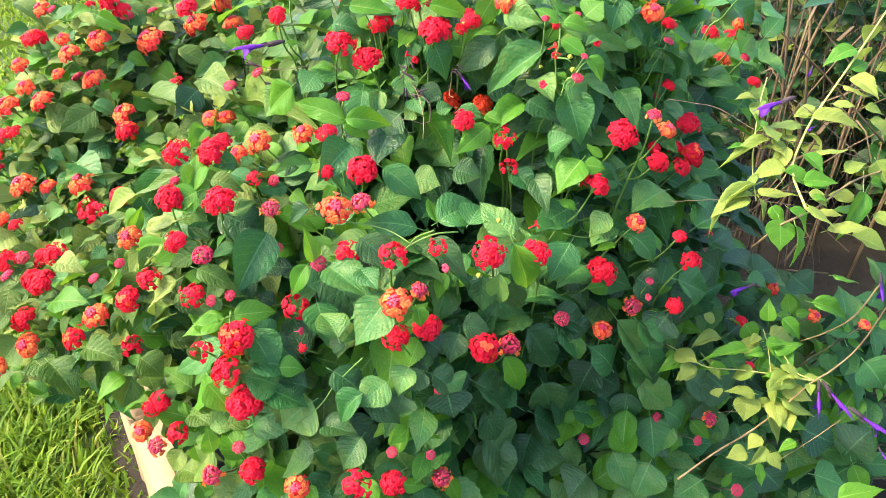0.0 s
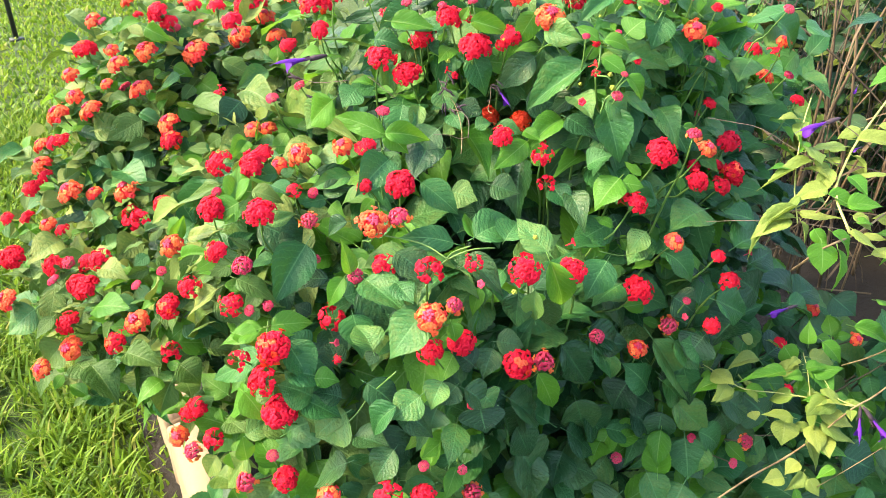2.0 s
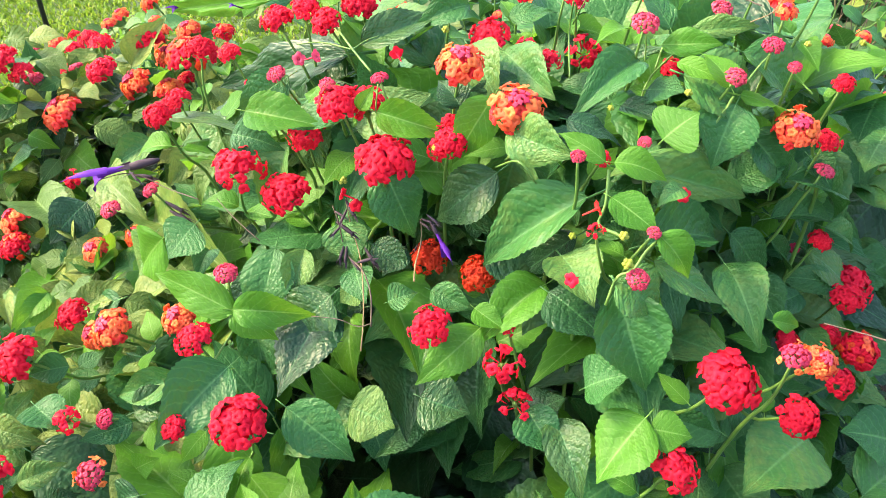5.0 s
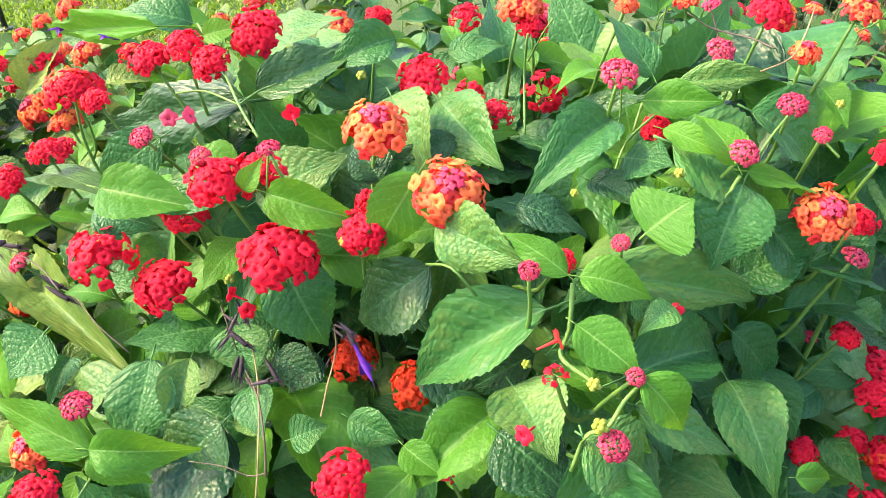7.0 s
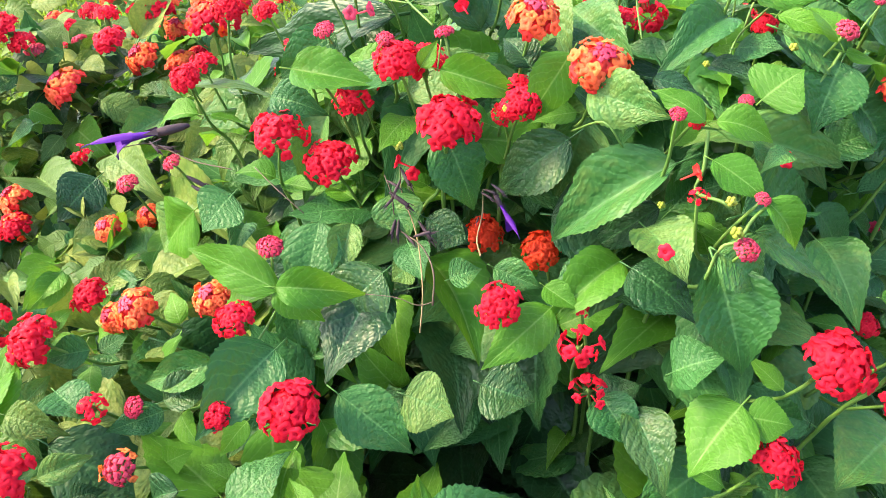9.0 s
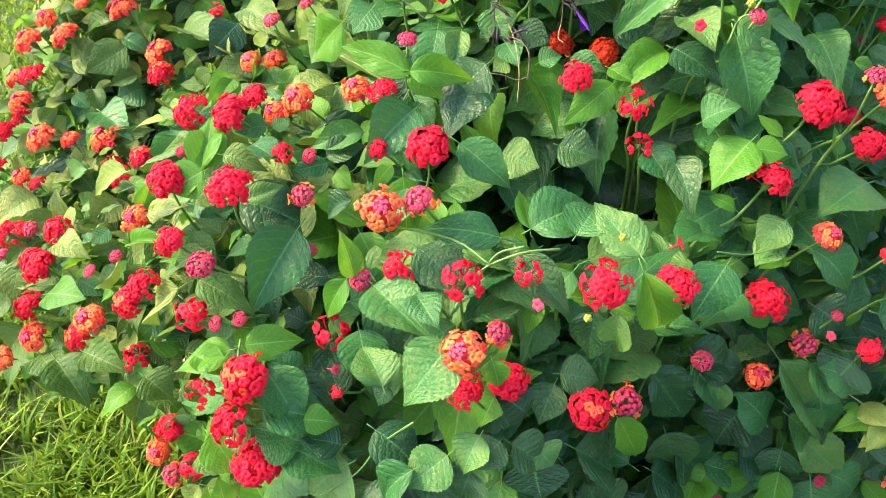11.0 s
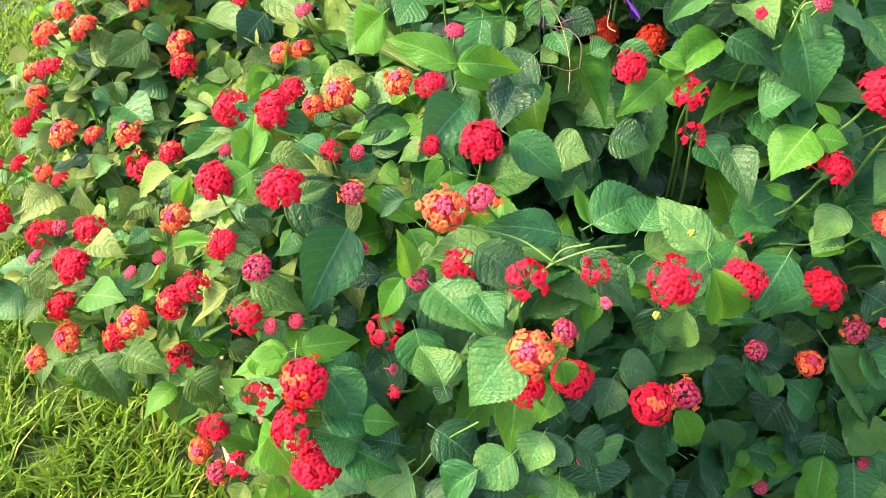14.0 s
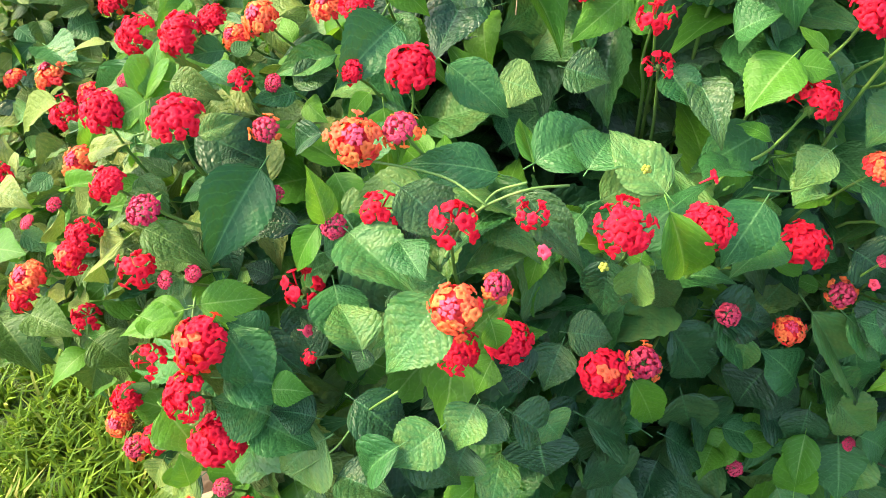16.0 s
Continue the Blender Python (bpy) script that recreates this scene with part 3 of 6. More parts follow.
head("red", -0.380, 1.190, 0.872, 0.032)
head("red", -0.182, 0.928, 0.936, 0.028)
head("red", -0.005, 0.771, 0.915, 0.039)
head("orange", 0.071, 0.774, 0.945, 0.033)
head("red", 0.033, 0.775, 0.925, 0.023)
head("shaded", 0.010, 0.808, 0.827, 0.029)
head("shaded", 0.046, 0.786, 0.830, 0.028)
head("red", 0.024, 0.718, 0.836, 0.030)
head("sparse", 0.066, 0.709, 0.819, 0.025)
head("sparse", 0.073, 0.714, 0.787, 0.020)
head("red", 0.182, 0.687, 0.834, 0.036)
head("red", 0.158, 0.671, 0.785, 0.032)
head("orange", 0.220, 0.780, 0.932, 0.026)
head("opening", 0.209, 0.681, 0.855, 0.019)
head("orange", 0.233, 0.712, 0.829, 0.021)
head("red", 0.289, 0.832, 0.791, 0.028)
head("mixed", 0.297, 0.811, 0.763, 0.029)
head("orange", 0.391, 1.037, 0.812, 0.027)
head("bud", 0.134, 0.693, 0.889, 0.014)
head("bud", 0.263, 0.867, 0.876, 0.016)
head("mixed", -0.185, 0.539, 0.691, 0.038)
head("red", -0.194, 0.523, 0.665, 0.033)
head("red", -0.180, 0.519, 0.631, 0.038)
head("sparse", -0.231, 0.572, 0.715, 0.025)
head("orange", -0.344, 0.631, 0.490, 0.025)
head("orange", -0.359, 0.627, 0.654, 0.028)
head("mixed", -0.327, 0.639, 0.666, 0.029)
head("red", -0.499, 0.718, 0.585, 0.033)
head("orange", -0.491, 0.700, 0.560, 0.031)
head("mixed", -0.417, 0.673, 0.591, 0.029)
head("orange", -0.537, 0.700, 0.527, 0.026)
head("orange", -0.036, 0.538, 0.731, 0.031)
head("opening", -0.016, 0.554, 0.734, 0.020)
head("red", -0.039, 0.558, 0.678, 0.030)
head("red", -0.010, 0.556, 0.692, 0.030)
head("sparse", -0.086, 0.595, 0.751, 0.026)
head("sparse", -0.040, 0.571, 0.761, 0.030)
head("sparse", -0.141, 0.597, 0.686, 0.029)
head("bud", -0.113, 0.593, 0.739, 0.019)
head("bud", -0.160, 0.628, 0.736, 0.014)
head("bud", -0.216, 0.575, 0.758, 0.022)
head("red", 0.047, 0.570, 0.763, 0.034)
head("red", 0.091, 0.586, 0.755, 0.030)
head("red", 0.172, 0.663, 0.690, 0.038)
head("opening", 0.216, 0.686, 0.630, 0.025)
head("orange", 0.180, 0.663, 0.614, 0.024)
head("mixed", 0.046, 0.568, 0.659, 0.033)
head("opening", 0.072, 0.591, 0.646, 0.028)
head("bud", 0.132, 0.647, 0.640, 0.020)
head("orange", 0.476, 0.912, 0.514, 0.028)
head("orange", 0.037, 0.800, 0.962, 0.031)
head("bud", 0.104, 0.730, 0.937, 0.010)
head("bud", 0.183, 0.770, 0.964, 0.014)
head("bud", 0.204, 0.792, 0.974, 0.014)
head("bud", 0.139, 0.805, 0.983, 0.019)
head("bud", 0.183, 0.829, 0.984, 0.015)
head("bud", -0.009, 0.792, 0.957, 0.013)
head("bud", -0.041, 0.793, 0.953, 0.012)
head("red", -0.038, 0.879, 0.982, 0.031)
head("red", 0.047, 0.876, 0.956, 0.034)
head("sparse", 0.110, 0.907, 0.936, 0.027)
head("bud", -0.100, 0.736, 0.856, 0.018)
head("red", -0.346, 1.143, 0.884, 0.037)
head("bud", -0.084, 0.799, 0.935, 0.013)
head("red", -0.473, 1.079, 0.883, 0.033)
head("red", -0.458, 1.079, 0.869, 0.028)
head("orange", -0.508, 1.070, 0.901, 0.025)
head("orange", -0.340, 1.164, 0.860, 0.030)
head("orange", -0.342, 1.164, 0.884, 0.028)
head("bud", -0.459, 1.095, 0.858, 0.022)
head("bud", -0.438, 1.141, 0.856, 0.019)
head("orange", -0.560, 1.056, 0.876, 0.025)
head("orange", -0.525, 1.024, 0.842, 0.021)
head("orange", -0.585, 1.007, 0.810, 0.025)
head("orange", -0.574, 0.987, 0.785, 0.026)
head("orange", -0.604, 0.985, 0.759, 0.035)
head("orange", -0.527, 0.993, 0.802, 0.019)
head("red", -0.601, 0.978, 0.724, 0.023)
head("orange", -0.646, 0.993, 0.708, 0.027)
head("red", -0.638, 0.968, 0.668, 0.027)
head("red", -0.646, 0.942, 0.662, 0.027)
head("orange", -0.532, 0.903, 0.674, 0.024)
head("red", -0.639, 0.904, 0.634, 0.023)
head("red", -0.669, 0.903, 0.631, 0.023)
head("orange", -0.604, 0.894, 0.629, 0.026)
head("red", -0.584, 0.889, 0.623, 0.021)
head("sparse", -0.469, 0.871, 0.656, 0.033)
head("red", -0.198, 0.905, 0.903, 0.025)
head("red", -0.134, 0.874, 0.948, 0.018)
head("bud", -0.081, 0.819, 0.951, 0.015)
head("bud", -0.223, 0.878, 0.839, 0.017)
head("bud", -0.256, 0.868, 0.826, 0.018)
head("sparse", -0.360, 0.976, 0.797, 0.020)
head("red", -0.060, 0.799, 0.923, 0.025)
head("red", -0.034, 0.787, 0.943, 0.028)
head("orange", -0.443, 0.982, 0.749, 0.034)
head("red", -0.248, 0.780, 0.787, 0.025)
head("orange", -0.228, 0.770, 0.777, 0.022)
head("bud", -0.169, 0.681, 0.785, 0.015)
head("sparse", -0.186, 0.672, 0.792, 0.018)
head("red", -0.111, 0.659, 0.804, 0.017)
head("bud", -0.272, 0.684, 0.783, 0.012)
head("red", -0.610, 0.808, 0.624, 0.035)
head("red", -0.519, 0.751, 0.648, 0.028)
head("bud", -0.515, 0.777, 0.637, 0.020)
head("red", -0.447, 0.733, 0.667, 0.030)
head("red", -0.449, 0.697, 0.651, 0.033)
head("bud", -0.495, 0.708, 0.653, 0.018)
head("orange", -0.567, 0.720, 0.615, 0.030)
head("bud", -0.368, 0.658, 0.681, 0.014)
head("red", -0.247, 0.596, 0.760, 0.023)
head("orange", -0.339, 0.699, 0.708, 0.027)
head("bud", -0.331, 0.647, 0.706, 0.013)
head("red", -0.286, 0.607, 0.712, 0.024)
head("bud", -0.214, 0.570, 0.711, 0.013)
head("bud", -0.195, 0.570, 0.717, 0.013)
head("sparse", -0.331, 0.632, 0.613, 0.024)
head("sparse", -0.218, 0.537, 0.678, 0.019)
head("red", -0.300, 0.603, 0.560, 0.024)
head("sparse", -0.286, 0.594, 0.523, 0.026)
head("opening", -0.320, 0.610, 0.488, 0.024)
head("bud", -0.198, 0.532, 0.562, 0.016)
head("red", -0.187, 0.530, 0.533, 0.030)
head("sparse", -0.130, 0.559, 0.664, 0.011)
head("bud", -0.042, 0.498, 0.590, 0.013)
head("sparse", 0.001, 0.569, 0.770, 0.018)
head("bud", 0.176, 0.671, 0.445, 0.017)
head("bud", 0.268, 0.692, 0.462, 0.015)
head("opening", 0.342, 0.713, 0.441, 0.024)
head("bud", 0.325, 0.694, 0.422, 0.016)
head("red", 0.254, 0.681, 0.722, 0.017)
head("red", 0.273, 0.685, 0.689, 0.027)
head("red", 0.257, 0.668, 0.643, 0.021)
head("orange", 0.203, 0.667, 0.745, 0.023)
head("red", 0.393, 0.800, 0.532, 0.018)
head("red", 0.394, 0.750, 0.496, 0.019)
head("red", 0.227, 0.704, 0.797, 0.025)
head("red", 0.278, 0.786, 0.756, 0.026)
head("red", 0.258, 0.816, 0.843, 0.017)
head("bud", 0.412, 1.008, 0.823, 0.017)
head("red", 0.412, 0.962, 0.802, 0.021)
head("orange", 0.382, 0.970, 0.876, 0.021)
head("bud", 0.367, 0.933, 0.924, 0.017)
head("red", 0.243, 0.794, 0.952, 0.015)
head("red", 0.246, 0.807, 0.914, 0.017)
head("red", 0.087, 0.841, 0.952, 0.016)
head("bud", 0.001, 0.541, 0.629, 0.011)
head("orange", -0.289, 0.943, 0.757, 0.026)
head("orange", -0.289, 0.879, 0.780, 0.023)
head("bud", -0.546, 1.054, 0.876, 0.017)
head("red", -0.095, 0.872, 0.971, 0.025)
head("red", -0.075, 0.871, 0.977, 0.026)
head("red", -0.058, 0.862, 0.972, 0.023)
head("mixed", -0.219, 0.984, 0.914, 0.043)
head("orange", -0.303, 1.087, 0.849, 0.030)
head("orange", -0.279, 1.107, 0.903, 0.026)
head("red", -0.269, 1.018, 0.853, 0.024)
head("sparse", -0.109, 0.847, 0.934, 0.013)
head("red", -0.068, 0.818, 0.909, 0.025)
head("red", -0.024, 0.808, 0.936, 0.031)
head("red", 0.031, 0.800, 0.925, 0.016)
head("red", 0.023, 0.794, 0.911, 0.016)
head("red", 0.022, 0.902, 0.982, 0.016)
head("orange", 0.097, 0.894, 0.987, 0.026)
head("red", 0.103, 0.891, 0.979, 0.018)
head("red", 0.067, 0.917, 0.977, 0.019)
head("orange", 0.146, 0.863, 0.995, 0.013)
head("red", 0.205, 0.848, 0.994, 0.022)
head("orange", 0.241, 0.844, 0.995, 0.019)
head("orange", 0.218, 0.832, 0.981, 0.014)
head("red", 0.157, 0.813, 0.955, 0.015)
head("bud", 0.215, 0.786, 0.964, 0.009)
head("bud", 0.248, 0.806, 0.896, 0.015)
head("red", 0.300, 0.861, 0.783, 0.036)
head("red", 0.249, 0.808, 0.771, 0.018)
head("red", 0.280, 0.822, 0.764, 0.022)
head("mixed", 0.304, 0.828, 0.749, 0.026)
head("bud", 0.138, 0.751, 0.936, 0.009)
head("bud", 0.142, 0.711, 0.905, 0.009)
head("red", 0.117, 0.756, 0.924, 0.012)
head("sparse", 0.072, 0.869, 0.951, 0.018)
head("sparse", 0.113, 0.709, 0.906, 0.009)
head("sparse", 0.068, 0.734, 0.825, 0.009)
head("sparse", -0.075, 0.483, 0.565, 0.032)
head("red", -0.042, 0.490, 0.558, 0.027)
head("orange", -0.134, 0.493, 0.549, 0.027)
head("opening", 0.004, 0.540, 0.514, 0.025)
head("opening", -0.235, 0.543, 0.512, 0.026)
head("bud", -0.006, 0.512, 0.573, 0.012)
head("red", -0.319, 0.620, 0.536, 0.023)
head("bud", 0.379, 0.672, 0.359, 0.020)
head("orange", 0.504, 0.831, 0.519, 0.020)
head("orange", 0.551, 0.793, 0.532, 0.018)
head("bud", 0.226, 0.669, 0.674, 0.011)
head("red", -0.186, 0.851, 0.911, 0.022)
head("red", -0.621, 0.986, 0.716, 0.029)
head("red", -0.472, 0.718, 0.640, 0.029)
head("red", -0.495, 0.784, 0.633, 0.025)
head("sparse", -0.441, 0.837, 0.670, 0.026)
head("red", -0.541, 0.791, 0.621, 0.028)
leaf("mature", 0.164, 0.815, 0.975, 0.200, 0.810, 0.979, 0.010)
leaf("young", 0.155, 0.786, 0.967, 0.177, 0.773, 0.962, 0.010)
leaf("young", 0.299, 0.901, 0.899, 0.242, 0.832, 0.922, 0.018)
leaf("mature", 0.197, 0.788, 0.926, 0.228, 0.785, 0.894, 0.027)
leaf("mature", 0.142, 0.738, 0.919, 0.151, 0.737, 0.908, 0.009)
leaf("mature", 0.231, 0.831, 0.837, 0.255, 0.841, 0.800, 0.016)
leaf("mature", 0.288, 0.847, 0.790, 0.247, 0.844, 0.802, 0.019)
leaf("young", 0.282, 0.829, 0.790, 0.300, 0.828, 0.793, 0.015)
leaf("young", 0.207, 0.717, 0.851, 0.224, 0.724, 0.842, 0.011)
leaf("dark", 0.259, 0.811, 0.779, 0.267, 0.777, 0.780, 0.015)
leaf("mature", 0.243, 0.823, 0.898, 0.254, 0.805, 0.886, 0.018)
leaf("mature", 0.271, 0.849, 0.835, 0.301, 0.853, 0.817, 0.018)
leaf("mature", 0.262, 0.839, 0.788, 0.229, 0.811, 0.790, 0.022)
leaf("mature", 0.111, 0.754, 0.902, 0.046, 0.762, 0.855, 0.033)
leaf("young", 0.118, 0.736, 0.931, 0.095, 0.744, 0.946, 0.011)
leaf("young", 0.122, 0.734, 0.932, 0.149, 0.730, 0.929, 0.015)
leaf("mature", 0.128, 0.755, 0.920, 0.200, 0.775, 0.893, 0.020)
leaf("young", 0.121, 0.725, 0.917, 0.144, 0.711, 0.905, 0.019)
leaf("mature", 0.141, 0.732, 0.886, 0.194, 0.774, 0.874, 0.029)
leaf("young", 0.144, 0.713, 0.903, 0.164, 0.706, 0.882, 0.019)
leaf("mature", 0.144, 0.720, 0.883, 0.187, 0.727, 0.853, 0.019)
leaf("mature", 0.187, 0.780, 0.946, 0.173, 0.763, 0.917, 0.032)
leaf("young", 0.189, 0.783, 0.950, 0.240, 0.802, 0.925, 0.018)
leaf("young", 0.182, 0.774, 0.957, 0.169, 0.790, 0.975, 0.017)
leaf("young", 0.149, 0.808, 0.970, 0.179, 0.796, 0.973, 0.014)
leaf("mature", 0.156, 0.828, 0.973, 0.137, 0.842, 0.999, 0.018)
leaf("mature", 0.192, 0.803, 0.967, 0.226, 0.806, 0.942, 0.031)
leaf("mature", 0.139, 0.817, 0.958, 0.101, 0.779, 0.947, 0.025)
leaf("mature", 0.143, 0.806, 0.945, 0.162, 0.789, 0.951, 0.024)
leaf("dark", 0.129, 0.799, 0.938, 0.155, 0.777, 0.934, 0.016)
leaf("young", 0.057, 0.786, 0.948, 0.035, 0.766, 0.916, 0.024)
leaf("mature", 0.037, 0.842, 0.961, 0.058, 0.803, 0.943, 0.026)
leaf("mature", 0.058, 0.854, 0.954, 0.089, 0.808, 0.938, 0.028)
leaf("mature", -0.031, 0.798, 0.934, -0.087, 0.797, 0.927, 0.019)
leaf("young", -0.011, 0.785, 0.939, 0.035, 0.776, 0.928, 0.020)
leaf("young", -0.021, 0.785, 0.940, -0.012, 0.789, 0.953, 0.010)
leaf("dark", -0.051, 0.882, 0.944, -0.178, 0.932, 0.902, 0.033)
leaf("dark", -0.035, 0.856, 0.958, 0.019, 0.881, 0.972, 0.025)
leaf("mature", -0.009, 0.782, 0.904, 0.010, 0.771, 0.862, 0.033)
leaf("dark", 0.059, 0.784, 0.902, 0.014, 0.782, 0.866, 0.032)
leaf("mature", 0.066, 0.768, 0.935, 0.102, 0.743, 0.928, 0.027)
leaf("mature", 0.085, 0.762, 0.843, 0.049, 0.737, 0.825, 0.028)
leaf("mature", 0.097, 0.740, 0.873, 0.114, 0.709, 0.865, 0.032)
leaf("mature", 0.125, 0.704, 0.881, 0.149, 0.698, 0.865, 0.030)
leaf("mature", -0.084, 0.776, 0.850, -0.088, 0.738, 0.814, 0.033)
leaf("mature", -0.066, 0.781, 0.847, -0.072, 0.751, 0.824, 0.019)
leaf("dark", -0.043, 0.753, 0.831, -0.075, 0.738, 0.802, 0.037)
leaf("young", -0.100, 0.736, 0.831, -0.073, 0.726, 0.816, 0.023)
leaf("mature", -0.042, 0.787, 0.864, -0.033, 0.772, 0.842, 0.029)
leaf("mature", -0.030, 0.766, 0.844, -0.019, 0.739, 0.837, 0.021)
leaf("mature", -0.003, 0.737, 0.839, 0.014, 0.741, 0.844, 0.017)
leaf("mature", 0.034, 0.883, 0.976, -0.001, 0.865, 0.971, 0.022)
leaf("young", -0.124, 0.947, 0.968, -0.283, 1.072, 0.931, 0.020)
leaf("young", -0.064, 0.873, 0.983, -0.043, 0.875, 0.986, 0.013)
leaf("mature", 0.059, 0.890, 0.966, 0.090, 0.892, 0.971, 0.017)
leaf("mature", 0.192, 0.771, 0.852, 0.207, 0.725, 0.836, 0.027)
leaf("mature", 0.221, 0.820, 0.818, 0.237, 0.797, 0.788, 0.026)
leaf("mature", 0.201, 0.805, 0.853, 0.232, 0.818, 0.809, 0.027)
leaf("mature", 0.227, 0.819, 0.857, 0.274, 0.834, 0.853, 0.022)
leaf("mature", 0.229, 0.810, 0.888, 0.290, 0.840, 0.855, 0.023)
leaf("mature", 0.191, 0.785, 0.897, 0.224, 0.794, 0.910, 0.026)
leaf("dark", 0.259, 0.864, 0.909, 0.316, 0.929, 0.876, 0.022)
leaf("mature", -0.224, 0.933, 0.876, -0.122, 0.845, 0.908, 0.022)
leaf("mature", -0.119, 0.820, 0.910, -0.085, 0.812, 0.907, 0.022)
leaf("dark", -0.001, 0.786, 0.848, -0.015, 0.770, 0.837, 0.019)
leaf("young", -0.250, 1.057, 0.889, -0.344, 1.114, 0.848, 0.018)
leaf("mature", -0.360, 1.122, 0.862, -0.323, 1.143, 0.910, 0.030)
leaf("dark", 0.036, 0.805, 0.934, 0.023, 0.816, 0.951, 0.020)
leaf("dark", 0.069, 0.829, 0.944, 0.041, 0.810, 0.942, 0.015)
leaf("dark", 0.120, 0.855, 0.938, 0.162, 0.839, 0.961, 0.019)
leaf("dark", 0.098, 0.777, 0.938, 0.129, 0.770, 0.930, 0.020)
leaf("dark", 0.151, 0.783, 0.937, 0.173, 0.779, 0.925, 0.018)
leaf("mature", 0.020, 0.754, 0.837, 0.046, 0.746, 0.828, 0.018)
leaf("dark", -0.021, 0.781, 0.852, 0.004, 0.774, 0.838, 0.022)
leaf("mature", -0.269, 0.940, 0.775, -0.153, 0.835, 0.803, 0.038)
leaf("mature", -0.133, 0.783, 0.843, -0.131, 0.755, 0.843, 0.017)
leaf("dark", 0.106, 0.757, 0.876, 0.072, 0.770, 0.838, 0.021)
leaf("young", 0.048, 0.740, 0.835, 0.066, 0.728, 0.828, 0.015)
leaf("dark", 0.268, 0.863, 0.809, 0.308, 0.848, 0.781, 0.028)
leaf("mature", 0.158, 0.738, 0.916, 0.145, 0.727, 0.914, 0.012)
leaf("young", -0.199, 0.557, 0.700, -0.238, 0.545, 0.690, 0.026)
leaf("young", -0.193, 0.563, 0.699, -0.154, 0.578, 0.694, 0.024)
leaf("mature", -0.177, 0.556, 0.685, -0.149, 0.536, 0.649, 0.034)
leaf("mature", -0.178, 0.541, 0.661, -0.127, 0.545, 0.652, 0.038)
leaf("mature", -0.204, 0.561, 0.664, -0.267, 0.577, 0.617, 0.033)
leaf("mature", -0.103, 0.588, 0.739, -0.062, 0.552, 0.725, 0.039)
leaf("mature", -0.118, 0.591, 0.696, -0.103, 0.555, 0.674, 0.035)
leaf("young", -0.126, 0.602, 0.732, -0.146, 0.590, 0.701, 0.020)
leaf("young", -0.117, 0.592, 0.741, -0.125, 0.602, 0.775, 0.020)
leaf("mature", -0.045, 0.546, 0.729, -0.076, 0.523, 0.696, 0.040)
leaf("young", -0.018, 0.535, 0.728, -0.013, 0.530, 0.709, 0.016)
leaf("young", 0.070, 0.580, 0.768, 0.091, 0.583, 0.707, 0.027)
leaf("mature", 0.070, 0.598, 0.767, 0.038, 0.627, 0.787, 0.030)
leaf("dark", -0.005, 0.596, 0.765, 0.028, 0.572, 0.733, 0.025)
leaf("mature", -0.019, 0.608, 0.769, -0.068, 0.599, 0.784, 0.023)
leaf("mature", 0.000, 0.618, 0.771, 0.041, 0.641, 0.784, 0.035)
leaf("young", -0.001, 0.619, 0.770, -0.009, 0.654, 0.780, 0.017)
leaf("dark", 0.043, 0.582, 0.731, 0.041, 0.579, 0.693, 0.028)
leaf("mature", 0.058, 0.573, 0.740, 0.057, 0.572, 0.704, 0.022)
leaf("dark", 0.122, 0.656, 0.635, 0.173, 0.669, 0.614, 0.036)
leaf("mature", 0.128, 0.657, 0.635, 0.156, 0.655, 0.579, 0.027)
leaf("mature", 0.202, 0.690, 0.609, 0.259, 0.678, 0.519, 0.043)
leaf("mature", 0.131, 0.632, 0.741, 0.109, 0.605, 0.714, 0.034)
leaf("mature", 0.197, 0.671, 0.730, 0.232, 0.661, 0.707, 0.029)
leaf("young", 0.144, 0.687, 0.806, 0.116, 0.665, 0.781, 0.036)
leaf("young", 0.146, 0.683, 0.802, 0.168, 0.680, 0.800, 0.022)
leaf("mature", 0.126, 0.709, 0.871, 0.143, 0.684, 0.823, 0.037)
leaf("young", 0.089, 0.756, 0.843, 0.048, 0.724, 0.827, 0.028)
leaf("young", 0.052, 0.733, 0.826, 0.018, 0.703, 0.804, 0.026)
leaf("mature", -0.090, 0.696, 0.818, -0.119, 0.647, 0.803, 0.036)
leaf("young", -0.098, 0.732, 0.830, -0.154, 0.743, 0.853, 0.022)
leaf("young", -0.099, 0.731, 0.833, -0.050, 0.734, 0.830, 0.022)
leaf("dark", -0.049, 0.763, 0.819, -0.072, 0.705, 0.791, 0.041)
leaf("mature", -0.057, 0.689, 0.796, -0.017, 0.678, 0.766, 0.030)
leaf("mature", -0.135, 0.716, 0.789, -0.181, 0.706, 0.780, 0.022)
leaf("young", -0.245, 0.652, 0.783, -0.250, 0.708, 0.803, 0.025)
leaf("young", -0.234, 0.639, 0.792, -0.261, 0.630, 0.777, 0.029)
leaf("mature", -0.170, 0.637, 0.748, -0.197, 0.583, 0.712, 0.042)
leaf("mature", -0.227, 0.585, 0.737, -0.185, 0.578, 0.718, 0.028)
leaf("mature", -0.258, 0.607, 0.710, -0.307, 0.612, 0.667, 0.030)
leaf("mature", -0.288, 0.739, 0.765, -0.369, 0.773, 0.715, 0.029)
leaf("young", 0.067, 0.585, 0.635, 0.089, 0.594, 0.580, 0.023)
leaf("mature", -0.026, 0.534, 0.662, -0.038, 0.515, 0.645, 0.027)
leaf("mature", -0.006, 0.543, 0.647, 0.020, 0.540, 0.627, 0.032)
leaf("mature", 0.162, 0.687, 0.477, 0.210, 0.679, 0.473, 0.032)
leaf("mature", 0.080, 0.715, 0.783, 0.097, 0.692, 0.766, 0.026)
